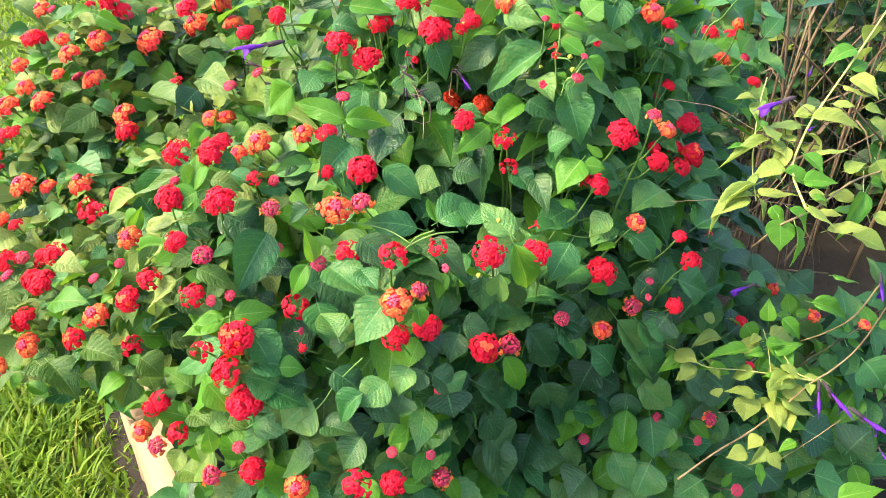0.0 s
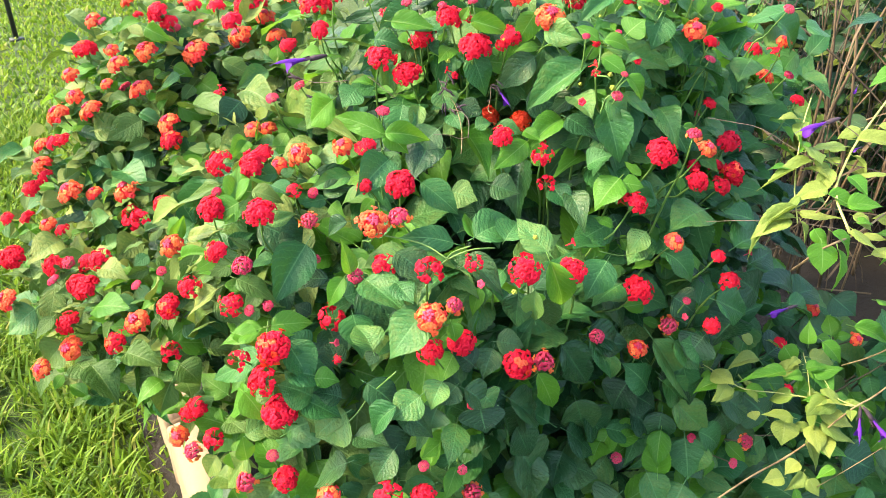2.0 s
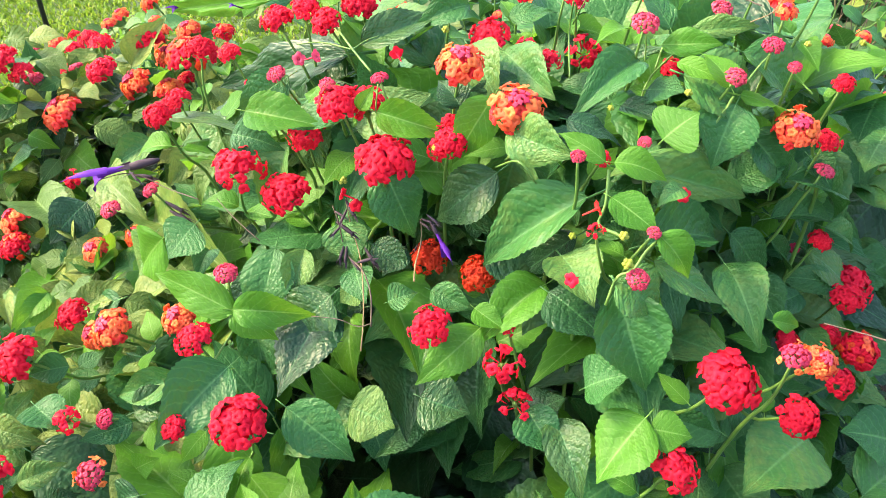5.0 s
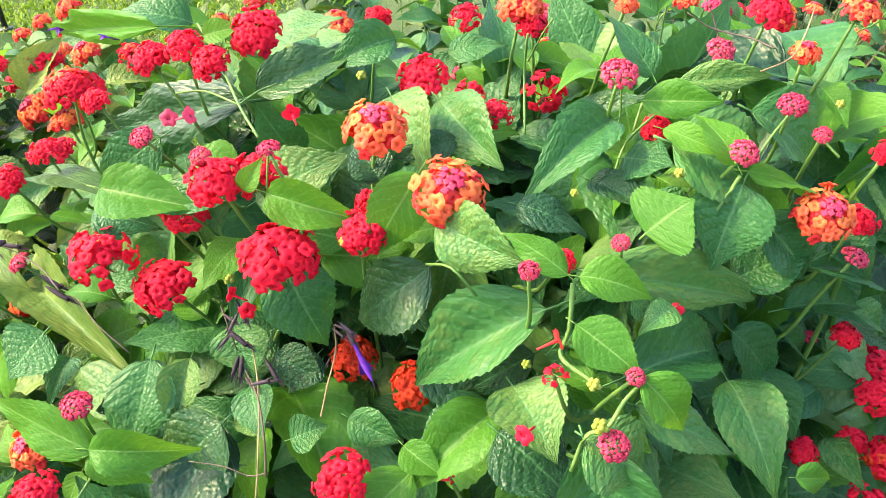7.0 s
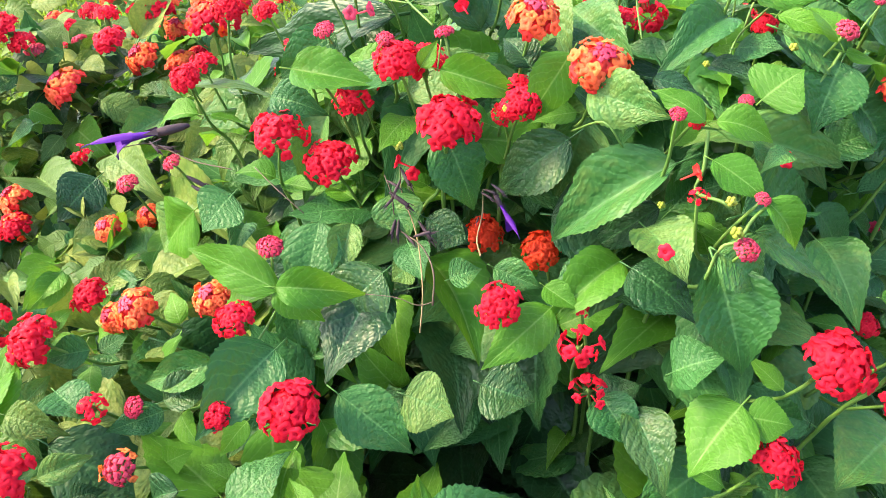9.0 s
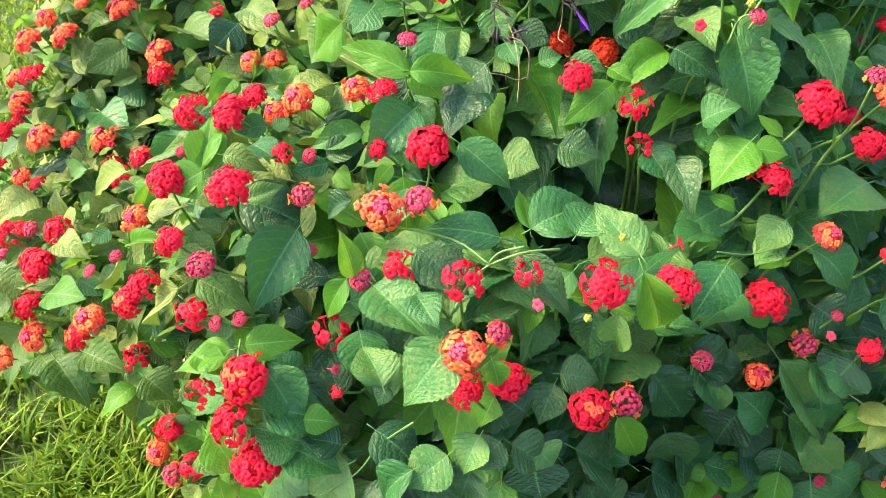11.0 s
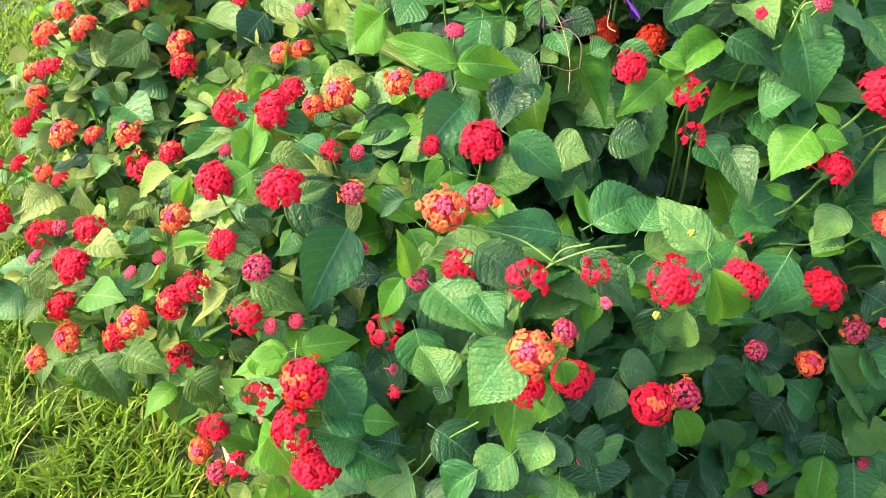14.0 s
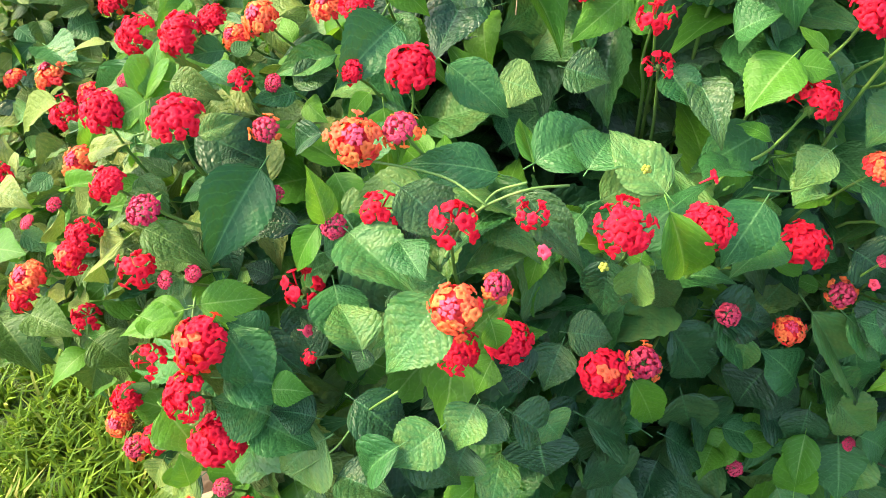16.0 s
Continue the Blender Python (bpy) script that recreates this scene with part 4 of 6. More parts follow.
leaf("dark", 0.091, 0.733, 0.853, 0.124, 0.709, 0.841, 0.033)
leaf("dark", 0.051, 0.782, 0.856, 0.096, 0.768, 0.856, 0.044)
leaf("mature", -0.178, 0.796, 0.845, -0.202, 0.798, 0.813, 0.033)
leaf("mature", -0.027, 0.804, 0.850, -0.054, 0.789, 0.843, 0.028)
leaf("mature", -0.028, 0.761, 0.831, -0.039, 0.754, 0.826, 0.018)
leaf("young", -0.267, 0.787, 0.801, -0.279, 0.756, 0.796, 0.022)
leaf("mature", -0.159, 0.691, 0.774, -0.180, 0.668, 0.777, 0.018)
leaf("mature", -0.507, 0.908, 0.687, -0.430, 0.894, 0.698, 0.026)
leaf("mature", -0.525, 0.833, 0.613, -0.567, 0.803, 0.617, 0.028)
leaf("dark", -0.440, 0.717, 0.664, -0.403, 0.703, 0.670, 0.027)
leaf("mature", -0.437, 0.700, 0.630, -0.485, 0.713, 0.613, 0.024)
leaf("mature", -0.483, 0.690, 0.547, -0.455, 0.668, 0.540, 0.034)
leaf("mature", -0.392, 0.646, 0.598, -0.348, 0.631, 0.595, 0.031)
leaf("mature", -0.315, 0.611, 0.611, -0.291, 0.604, 0.593, 0.034)
leaf("mature", -0.244, 0.555, 0.593, -0.206, 0.532, 0.613, 0.027)
leaf("mature", -0.160, 0.532, 0.637, -0.123, 0.523, 0.621, 0.037)
leaf("dark", -0.099, 0.540, 0.652, -0.061, 0.523, 0.635, 0.036)
leaf("dark", -0.147, 0.604, 0.670, -0.130, 0.578, 0.649, 0.035)
leaf("mature", -0.072, 0.578, 0.742, -0.055, 0.551, 0.737, 0.023)
leaf("dark", -0.074, 0.603, 0.761, -0.038, 0.582, 0.741, 0.035)
leaf("dark", -0.175, 0.637, 0.720, -0.184, 0.613, 0.705, 0.030)
leaf("dark", -0.126, 0.636, 0.775, -0.154, 0.642, 0.759, 0.020)
leaf("young", -0.335, 0.726, 0.724, -0.355, 0.726, 0.706, 0.025)
leaf("mature", -0.212, 0.681, 0.793, -0.187, 0.665, 0.788, 0.026)
leaf("mature", 0.174, 0.671, 0.754, 0.155, 0.660, 0.736, 0.025)
leaf("dark", 0.219, 0.696, 0.661, 0.244, 0.684, 0.649, 0.037)
leaf("dark", 0.094, 0.634, 0.636, 0.127, 0.646, 0.573, 0.040)
leaf("dark", 0.024, 0.589, 0.670, 0.053, 0.593, 0.662, 0.029)
leaf("mature", 0.003, 0.551, 0.668, -0.017, 0.552, 0.687, 0.027)
leaf("dark", 0.043, 0.589, 0.590, 0.070, 0.597, 0.548, 0.035)
leaf("dark", 0.110, 0.656, 0.499, 0.148, 0.665, 0.458, 0.046)
leaf("dark", 0.180, 0.684, 0.551, 0.161, 0.679, 0.516, 0.045)
leaf("dark", 0.227, 0.693, 0.500, 0.224, 0.682, 0.455, 0.037)
leaf("mature", 0.275, 0.694, 0.471, 0.312, 0.696, 0.447, 0.037)
leaf("young", 0.168, 0.686, 0.475, 0.145, 0.662, 0.449, 0.033)
leaf("young", 0.173, 0.685, 0.476, 0.209, 0.683, 0.471, 0.033)
leaf("young", 0.226, 0.665, 0.428, 0.224, 0.686, 0.480, 0.033)
leaf("mature", 0.276, 0.700, 0.453, 0.260, 0.674, 0.419, 0.054)
leaf("dark", 0.008, 0.571, 0.619, 0.037, 0.567, 0.580, 0.044)
leaf("mature", 0.038, 0.575, 0.611, 0.075, 0.592, 0.562, 0.045)
leaf("mature", 0.199, 0.670, 0.554, 0.173, 0.663, 0.593, 0.037)
leaf("dark", 0.235, 0.693, 0.558, 0.282, 0.704, 0.518, 0.051)
leaf("mature", 0.239, 0.694, 0.517, 0.285, 0.696, 0.465, 0.039)
leaf("dark", 0.215, 0.686, 0.562, 0.245, 0.688, 0.528, 0.050)
leaf("mature", -0.071, 0.510, 0.597, -0.092, 0.494, 0.570, 0.032)
leaf("dark", 0.050, 0.612, 0.509, 0.083, 0.611, 0.460, 0.068)
leaf("dark", 0.100, 0.653, 0.456, 0.154, 0.661, 0.426, 0.059)
leaf("dark", 0.306, 0.735, 0.495, 0.352, 0.739, 0.460, 0.054)
leaf("dark", 0.338, 0.765, 0.623, 0.303, 0.745, 0.663, 0.045)
leaf("dark", 0.290, 0.740, 0.702, 0.343, 0.789, 0.698, 0.043)
leaf("dark", 0.317, 0.770, 0.721, 0.279, 0.768, 0.735, 0.043)
leaf("dark", 0.250, 0.742, 0.747, 0.204, 0.699, 0.748, 0.048)
leaf("dark", 0.304, 0.720, 0.621, 0.264, 0.687, 0.611, 0.050)
leaf("dark", 0.440, 0.904, 0.537, 0.487, 0.920, 0.547, 0.053)
leaf("dark", 0.461, 0.902, 0.502, 0.501, 0.879, 0.484, 0.054)
leaf("dark", 0.504, 0.918, 0.531, 0.530, 0.896, 0.511, 0.046)
leaf("mature", 0.258, 0.679, 0.602, 0.232, 0.676, 0.617, 0.036)
leaf("mature", -0.580, 0.876, 0.614, -0.602, 0.828, 0.612, 0.048)
leaf("mature", -0.541, 0.726, 0.599, -0.574, 0.707, 0.576, 0.043)
leaf("young", -0.431, 0.673, 0.640, -0.383, 0.655, 0.655, 0.033)
leaf("mature", -0.506, 0.713, 0.559, -0.537, 0.700, 0.531, 0.043)
leaf("mature", -0.462, 0.684, 0.548, -0.421, 0.653, 0.524, 0.042)
leaf("young", -0.215, 0.528, 0.645, -0.191, 0.516, 0.622, 0.032)
leaf("mature", -0.151, 0.534, 0.638, -0.181, 0.533, 0.657, 0.043)
leaf("mature", -0.120, 0.536, 0.618, -0.152, 0.522, 0.599, 0.054)
leaf("mature", -0.070, 0.520, 0.636, -0.029, 0.517, 0.615, 0.031)
leaf("mature", -0.235, 0.559, 0.533, -0.265, 0.555, 0.492, 0.036)
leaf("mature", -0.119, 0.516, 0.572, -0.160, 0.521, 0.537, 0.038)
leaf("mature", -0.279, 0.572, 0.491, -0.246, 0.556, 0.492, 0.038)
leaf("mature", -0.554, 0.980, 0.738, -0.504, 0.988, 0.744, 0.041)
leaf("mature", -0.481, 0.982, 0.755, -0.528, 0.961, 0.728, 0.041)
leaf("dark", -0.402, 0.969, 0.778, -0.317, 0.885, 0.793, 0.048)
leaf("dark", -0.313, 0.920, 0.804, -0.332, 0.882, 0.786, 0.037)
leaf("dark", -0.322, 0.965, 0.805, -0.264, 0.911, 0.808, 0.039)
leaf("young", -0.162, 0.779, 0.853, -0.197, 0.796, 0.820, 0.037)
leaf("mature", -0.133, 0.773, 0.868, -0.148, 0.754, 0.855, 0.031)
leaf("mature", -0.494, 0.917, 0.704, -0.444, 0.880, 0.696, 0.040)
leaf("mature", -0.475, 0.982, 0.703, -0.497, 0.957, 0.704, 0.042)
leaf("mature", -0.256, 0.651, 0.761, -0.303, 0.675, 0.733, 0.029)
leaf("mature", -0.449, 0.834, 0.642, -0.467, 0.802, 0.633, 0.038)
leaf("mature", 0.403, 0.965, 0.897, 0.445, 0.970, 0.886, 0.034)
leaf("mature", 0.360, 0.955, 0.906, 0.410, 0.972, 0.868, 0.040)
leaf("dark", 0.347, 0.974, 0.853, 0.325, 0.951, 0.831, 0.042)
leaf("dark", 0.300, 0.886, 0.915, 0.278, 0.853, 0.898, 0.038)
leaf("mature", 0.417, 1.008, 0.852, 0.402, 1.014, 0.828, 0.036)
leaf("mature", 0.160, 0.793, 0.958, 0.205, 0.787, 0.937, 0.040)
leaf("young", 0.149, 0.766, 0.931, 0.165, 0.769, 0.947, 0.033)
leaf("young", -0.096, 0.797, 0.935, -0.046, 0.786, 0.929, 0.027)
leaf("mature", -0.077, 0.829, 0.946, -0.114, 0.818, 0.924, 0.025)
leaf("mature", -0.284, 0.592, 0.500, -0.298, 0.580, 0.474, 0.025)
leaf("mature", -0.253, 0.567, 0.576, -0.231, 0.551, 0.572, 0.026)
leaf("young", -0.212, 0.536, 0.638, -0.244, 0.548, 0.603, 0.032)
leaf("young", -0.257, 0.566, 0.530, -0.250, 0.555, 0.517, 0.018)
leaf("mature", -0.275, 0.569, 0.477, -0.288, 0.559, 0.461, 0.025)
leaf("young", -0.230, 0.543, 0.544, -0.234, 0.548, 0.571, 0.020)
leaf("mature", -0.350, 0.653, 0.553, -0.368, 0.638, 0.517, 0.032)
leaf("mature", -0.325, 0.637, 0.567, -0.310, 0.617, 0.564, 0.028)
leaf("mature", -0.295, 0.606, 0.572, -0.290, 0.601, 0.557, 0.021)
leaf("dark", 0.060, 0.624, 0.495, 0.064, 0.599, 0.434, 0.048)
leaf("dark", 0.120, 0.670, 0.532, 0.137, 0.677, 0.471, 0.046)
leaf("young", 0.153, 0.683, 0.464, 0.143, 0.659, 0.446, 0.031)
leaf("mature", 0.223, 0.691, 0.472, 0.228, 0.676, 0.446, 0.031)
leaf("mature", 0.260, 0.694, 0.461, 0.268, 0.668, 0.417, 0.052)
leaf("mature", 0.214, 0.670, 0.425, 0.232, 0.643, 0.384, 0.042)
leaf("mature", 0.260, 0.666, 0.411, 0.239, 0.640, 0.376, 0.056)
leaf("dark", 0.310, 0.733, 0.472, 0.331, 0.724, 0.438, 0.058)
leaf("mature", 0.262, 0.686, 0.665, 0.309, 0.710, 0.628, 0.043)
leaf("mature", 0.009, 0.550, 0.622, 0.014, 0.535, 0.598, 0.044)
leaf("mature", 0.031, 0.569, 0.599, 0.046, 0.583, 0.540, 0.040)
leaf("mature", -0.031, 0.525, 0.637, -0.039, 0.513, 0.624, 0.032)
leaf("mature", 0.326, 0.662, 0.386, 0.292, 0.645, 0.370, 0.049)
leaf("dark", 0.184, 0.664, 0.393, 0.155, 0.643, 0.375, 0.056)
leaf("dark", 0.373, 0.741, 0.457, 0.340, 0.748, 0.488, 0.058)
leaf("dark", 0.421, 0.864, 0.570, 0.369, 0.824, 0.619, 0.046)
leaf("dark", 0.323, 0.769, 0.666, 0.358, 0.795, 0.667, 0.040)
leaf("dark", 0.476, 0.733, 0.406, 0.519, 0.721, 0.389, 0.059)
leaf("dark", 0.533, 0.716, 0.384, 0.558, 0.721, 0.419, 0.059)
leaf("mature", 0.547, 0.764, 0.495, 0.570, 0.739, 0.469, 0.058)
leaf("mature", 0.481, 0.689, 0.370, 0.524, 0.681, 0.359, 0.051)
leaf("dark", 0.423, 0.706, 0.362, 0.445, 0.690, 0.338, 0.052)
leaf("dark", 0.255, 0.682, 0.619, 0.236, 0.669, 0.597, 0.044)
leaf("dark", 0.378, 0.792, 0.518, 0.419, 0.829, 0.520, 0.044)
leaf("dark", 0.109, 0.658, 0.464, 0.092, 0.630, 0.436, 0.047)
leaf("dark", 0.182, 0.688, 0.534, 0.217, 0.684, 0.512, 0.047)
leaf("mature", 0.215, 0.671, 0.564, 0.247, 0.676, 0.527, 0.039)
leaf("mature", 0.011, 0.550, 0.637, 0.023, 0.542, 0.626, 0.030)
leaf("mature", -0.013, 0.537, 0.655, -0.029, 0.517, 0.646, 0.026)
leaf("young", 0.076, 0.596, 0.617, 0.085, 0.598, 0.580, 0.020)
leaf("young", 0.174, 0.675, 0.468, 0.205, 0.675, 0.484, 0.023)
leaf("young", 0.155, 0.676, 0.466, 0.142, 0.650, 0.459, 0.024)
leaf("young", 0.227, 0.684, 0.480, 0.219, 0.658, 0.444, 0.028)
leaf("dark", 0.048, 0.584, 0.565, 0.065, 0.585, 0.519, 0.038)
leaf("dark", 0.133, 0.681, 0.507, 0.163, 0.684, 0.462, 0.050)
leaf("dark", 0.190, 0.695, 0.497, 0.225, 0.691, 0.469, 0.047)
leaf("dark", 0.264, 0.691, 0.437, 0.286, 0.676, 0.413, 0.039)
leaf("mature", 0.225, 0.686, 0.610, 0.258, 0.678, 0.573, 0.040)
leaf("mature", 0.240, 0.686, 0.577, 0.255, 0.679, 0.522, 0.033)
leaf("dark", 0.105, 0.648, 0.614, 0.123, 0.649, 0.567, 0.035)
leaf("dark", 0.127, 0.661, 0.625, 0.173, 0.670, 0.610, 0.035)
leaf("mature", 0.151, 0.658, 0.608, 0.154, 0.658, 0.572, 0.020)
leaf("dark", 0.021, 0.584, 0.665, 0.010, 0.564, 0.644, 0.027)
leaf("mature", -0.067, 0.511, 0.650, -0.099, 0.508, 0.617, 0.028)
leaf("mature", -0.046, 0.522, 0.654, -0.072, 0.503, 0.638, 0.032)
leaf("dark", -0.111, 0.523, 0.601, -0.076, 0.510, 0.600, 0.031)
leaf("dark", -0.081, 0.592, 0.726, -0.099, 0.603, 0.741, 0.020)
leaf("dark", -0.066, 0.584, 0.733, -0.082, 0.605, 0.748, 0.019)
leaf("dark", 0.043, 0.582, 0.733, 0.040, 0.579, 0.694, 0.028)
leaf("dark", 0.070, 0.590, 0.721, 0.079, 0.601, 0.677, 0.022)
leaf("mature", 0.029, 0.611, 0.772, 0.044, 0.634, 0.784, 0.031)
leaf("mature", -0.093, 0.550, 0.683, -0.111, 0.578, 0.700, 0.032)
leaf("dark", -0.132, 0.574, 0.645, -0.149, 0.592, 0.667, 0.025)
leaf("mature", -0.156, 0.562, 0.675, -0.177, 0.562, 0.692, 0.024)
leaf("mature", -0.186, 0.532, 0.635, -0.212, 0.534, 0.650, 0.021)
leaf("young", -0.149, 0.539, 0.656, -0.125, 0.541, 0.656, 0.020)
leaf("mature", -0.124, 0.538, 0.635, -0.150, 0.536, 0.645, 0.027)
leaf("mature", -0.165, 0.551, 0.666, -0.157, 0.571, 0.685, 0.024)
leaf("young", -0.225, 0.553, 0.696, -0.194, 0.542, 0.691, 0.020)
leaf("dark", -0.162, 0.698, 0.775, -0.133, 0.712, 0.782, 0.022)
leaf("mature", -0.028, 0.716, 0.774, 0.002, 0.708, 0.770, 0.034)
leaf("dark", 0.015, 0.722, 0.780, 0.045, 0.715, 0.772, 0.033)
leaf("dark", 0.081, 0.722, 0.769, 0.101, 0.726, 0.784, 0.029)
leaf("dark", 0.096, 0.711, 0.779, 0.114, 0.671, 0.762, 0.025)
leaf("dark", 0.174, 0.677, 0.733, 0.156, 0.662, 0.721, 0.024)
leaf("mature", 0.151, 0.648, 0.705, 0.117, 0.617, 0.701, 0.031)
leaf("mature", 0.112, 0.700, 0.813, 0.133, 0.694, 0.830, 0.027)
leaf("mature", -0.486, 0.988, 0.762, -0.449, 0.983, 0.746, 0.021)
leaf("young", -0.240, 0.654, 0.785, -0.257, 0.713, 0.802, 0.026)
leaf("young", -0.236, 0.638, 0.786, -0.264, 0.638, 0.776, 0.021)
leaf("mature", -0.297, 0.747, 0.763, -0.370, 0.780, 0.715, 0.024)
leaf("mature", -0.226, 0.659, 0.795, -0.194, 0.655, 0.790, 0.018)
leaf("mature", -0.209, 0.645, 0.766, -0.182, 0.655, 0.773, 0.015)
leaf("mature", -0.476, 0.892, 0.680, -0.420, 0.888, 0.699, 0.017)
leaf("dark", -0.579, 0.987, 0.733, -0.535, 0.974, 0.723, 0.018)
leaf("mature", -0.521, 0.954, 0.714, -0.504, 0.931, 0.694, 0.021)
leaf("mature", -0.535, 0.939, 0.713, -0.515, 0.933, 0.700, 0.021)
leaf("mature", -0.473, 0.977, 0.723, -0.505, 0.961, 0.718, 0.018)
leaf("young", -0.262, 0.785, 0.799, -0.274, 0.752, 0.794, 0.018)
leaf("young", -0.280, 0.859, 0.772, -0.294, 0.933, 0.770, 0.015)
leaf("young", -0.343, 0.715, 0.705, -0.329, 0.725, 0.733, 0.016)
leaf("dark", -0.429, 0.822, 0.658, -0.382, 0.797, 0.689, 0.016)
leaf("mature", -0.497, 0.840, 0.626, -0.462, 0.839, 0.643, 0.020)
leaf("dark", -0.402, 0.804, 0.677, -0.439, 0.822, 0.650, 0.015)
leaf("mature", -0.454, 0.805, 0.638, -0.405, 0.779, 0.671, 0.016)
leaf("young", -0.562, 0.799, 0.621, -0.542, 0.817, 0.622, 0.016)
leaf("mature", -0.630, 0.865, 0.615, -0.625, 0.880, 0.624, 0.016)
leaf("mature", -0.602, 0.894, 0.635, -0.608, 0.904, 0.652, 0.014)
leaf("mature", -0.590, 0.937, 0.679, -0.568, 0.948, 0.690, 0.022)
leaf("dark", -0.531, 0.919, 0.649, -0.547, 0.909, 0.650, 0.018)
leaf("dark", -0.464, 0.737, 0.654, -0.436, 0.748, 0.655, 0.020)
leaf("young", -0.295, 0.621, 0.736, -0.257, 0.609, 0.756, 0.014)
leaf("mature", -0.304, 0.666, 0.737, -0.254, 0.643, 0.762, 0.019)
leaf("mature", -0.217, 0.724, 0.787, -0.240, 0.713, 0.789, 0.019)
leaf("mature", -0.214, 0.728, 0.783, -0.201, 0.740, 0.788, 0.012)
leaf("dark", -0.203, 0.653, 0.742, -0.186, 0.657, 0.746, 0.014)
leaf("dark", -0.226, 0.630, 0.745, -0.248, 0.635, 0.757, 0.013)
leaf("mature", -0.592, 0.958, 0.684, -0.604, 0.938, 0.674, 0.022)
leaf("mature", -0.612, 0.854, 0.615, -0.619, 0.835, 0.607, 0.017)
leaf("mature", -0.464, 0.772, 0.641, -0.524, 0.828, 0.624, 0.019)
leaf("mature", -0.371, 0.704, 0.692, -0.383, 0.689, 0.685, 0.016)
leaf("dark", -0.382, 0.868, 0.733, -0.337, 0.812, 0.751, 0.019)
leaf("dark", -0.325, 0.863, 0.775, -0.351, 0.871, 0.759, 0.018)
leaf("dark", -0.504, 1.002, 0.738, -0.524, 0.990, 0.729, 0.018)
leaf("mature", -0.569, 0.975, 0.708, -0.597, 0.975, 0.696, 0.018)
leaf("mature", -0.631, 1.003, 0.703, -0.658, 1.001, 0.692, 0.017)
leaf("dark", -0.389, 0.968, 0.753, -0.417, 0.976, 0.735, 0.021)
leaf("dark", -0.314, 0.890, 0.783, -0.350, 0.934, 0.779, 0.018)
leaf("dark", -0.147, 0.625, 0.715, -0.187, 0.622, 0.717, 0.021)
leaf("dark", -0.169, 0.572, 0.669, -0.133, 0.560, 0.645, 0.023)
leaf("dark", -0.164, 0.607, 0.685, -0.180, 0.606, 0.696, 0.016)
leaf("dark", -0.192, 0.609, 0.711, -0.181, 0.596, 0.693, 0.016)
leaf("dark", -0.154, 0.560, 0.648, -0.148, 0.570, 0.659, 0.014)
leaf("dark", -0.093, 0.560, 0.674, -0.099, 0.550, 0.665, 0.015)
leaf("dark", -0.123, 0.596, 0.669, -0.125, 0.582, 0.659, 0.016)
leaf("dark", -0.076, 0.556, 0.720, -0.063, 0.551, 0.717, 0.013)
leaf("mature", -0.206, 0.577, 0.708, -0.222, 0.566, 0.699, 0.015)
leaf("mature", -0.235, 0.547, 0.673, -0.223, 0.543, 0.658, 0.014)


def twig(radius, *points):
    """A green side stem that shows between the leaves."""
    line = spline(points, 4)
    part("stem", mesh_of("side_stem", *tube(line, [radius * 0.36] * len(line), 6), [STEM["green"]]), lantana)


def fruit_mesh():
    """A cluster of small green drupes."""
    rnd = random.Random(77)
    verts, faces = [], []
    for k in range(9):
        lat, lon = math.acos(1 - 1.7 * (k + .5) / 9), k * 2.4
        c = 0.6 * Vector((math.sin(lat) * math.cos(lon), math.sin(lat) * math.sin(lon), math.cos(lat)))
        v, f = tube([c + Vector((0, 0, z)) for z in (-0.42, -0.28, 0.0, 0.28, 0.42)], [0.08, 0.32, 0.45, 0.32, 0.08], 7)
        o = len(verts)
        verts += v
        faces += [tuple(i + o for i in q) for q in f]
    return mesh_of("fruit", verts, faces, [PETAL["berry"]])


FRUIT = fruit_mesh()


def fruit(x, y, z, radius):
    part("fruit", FRUIT, lantana, Matrix.Translation((x, y, z)) @ Matrix.Scale(radius, 4), "small green fruit cluster")


def fallen(colour, x, y, z, turn):
    """A dropped floret lying on a leaf."""
    ob = new("fallen_floret", FLORET_MESH[colour, 0])
    ob.matrix_basis = pose(x, y, z, 70, 25, turn) @ Matrix.Scale(0.0085, 4)
    tagged(ob, "single wilted %s floret fallen onto a leaf" % ("pink" if colour == "pink" else "red"), "petal", "fallen florets")


twig(0.0026, (0.120, 0.738, 0.926), (0.119, 0.731, 0.910), (0.116, 0.727, 0.900), (0.125, 0.713, 0.902), (0.129, 0.712, 0.899))
twig(0.0024, (0.147, 0.716, 0.900), (0.139, 0.710, 0.895), (0.132, 0.702, 0.888), (0.125, 0.702, 0.884), (0.120, 0.699, 0.869))
twig(0.0018, (0.147, 0.814, 0.952), (0.151, 0.819, 0.965), (0.155, 0.821, 0.970))
twig(0.0017, (0.139, 0.804, 0.937), (0.145, 0.814, 0.949), (0.158, 0.808, 0.967), (0.182, 0.830, 0.979))
twig(0.0014, (0.141, 0.818, 0.951), (0.142, 0.820, 0.961), (0.141, 0.815, 0.975))
twig(0.0022, (0.171, 0.769, 0.931), (0.180, 0.774, 0.944), (0.184, 0.775, 0.952))
twig(0.0014, (0.190, 0.779, 0.958), (0.197, 0.787, 0.964), (0.205, 0.796, 0.969))
twig(0.0018, (0.100, 0.851, 0.937), (0.099, 0.890, 0.954), (0.101, 0.875, 0.979))
twig(0.0013, (0.101, 0.885, 0.962), (0.108, 0.871, 0.980), (0.113, 0.865, 0.989))
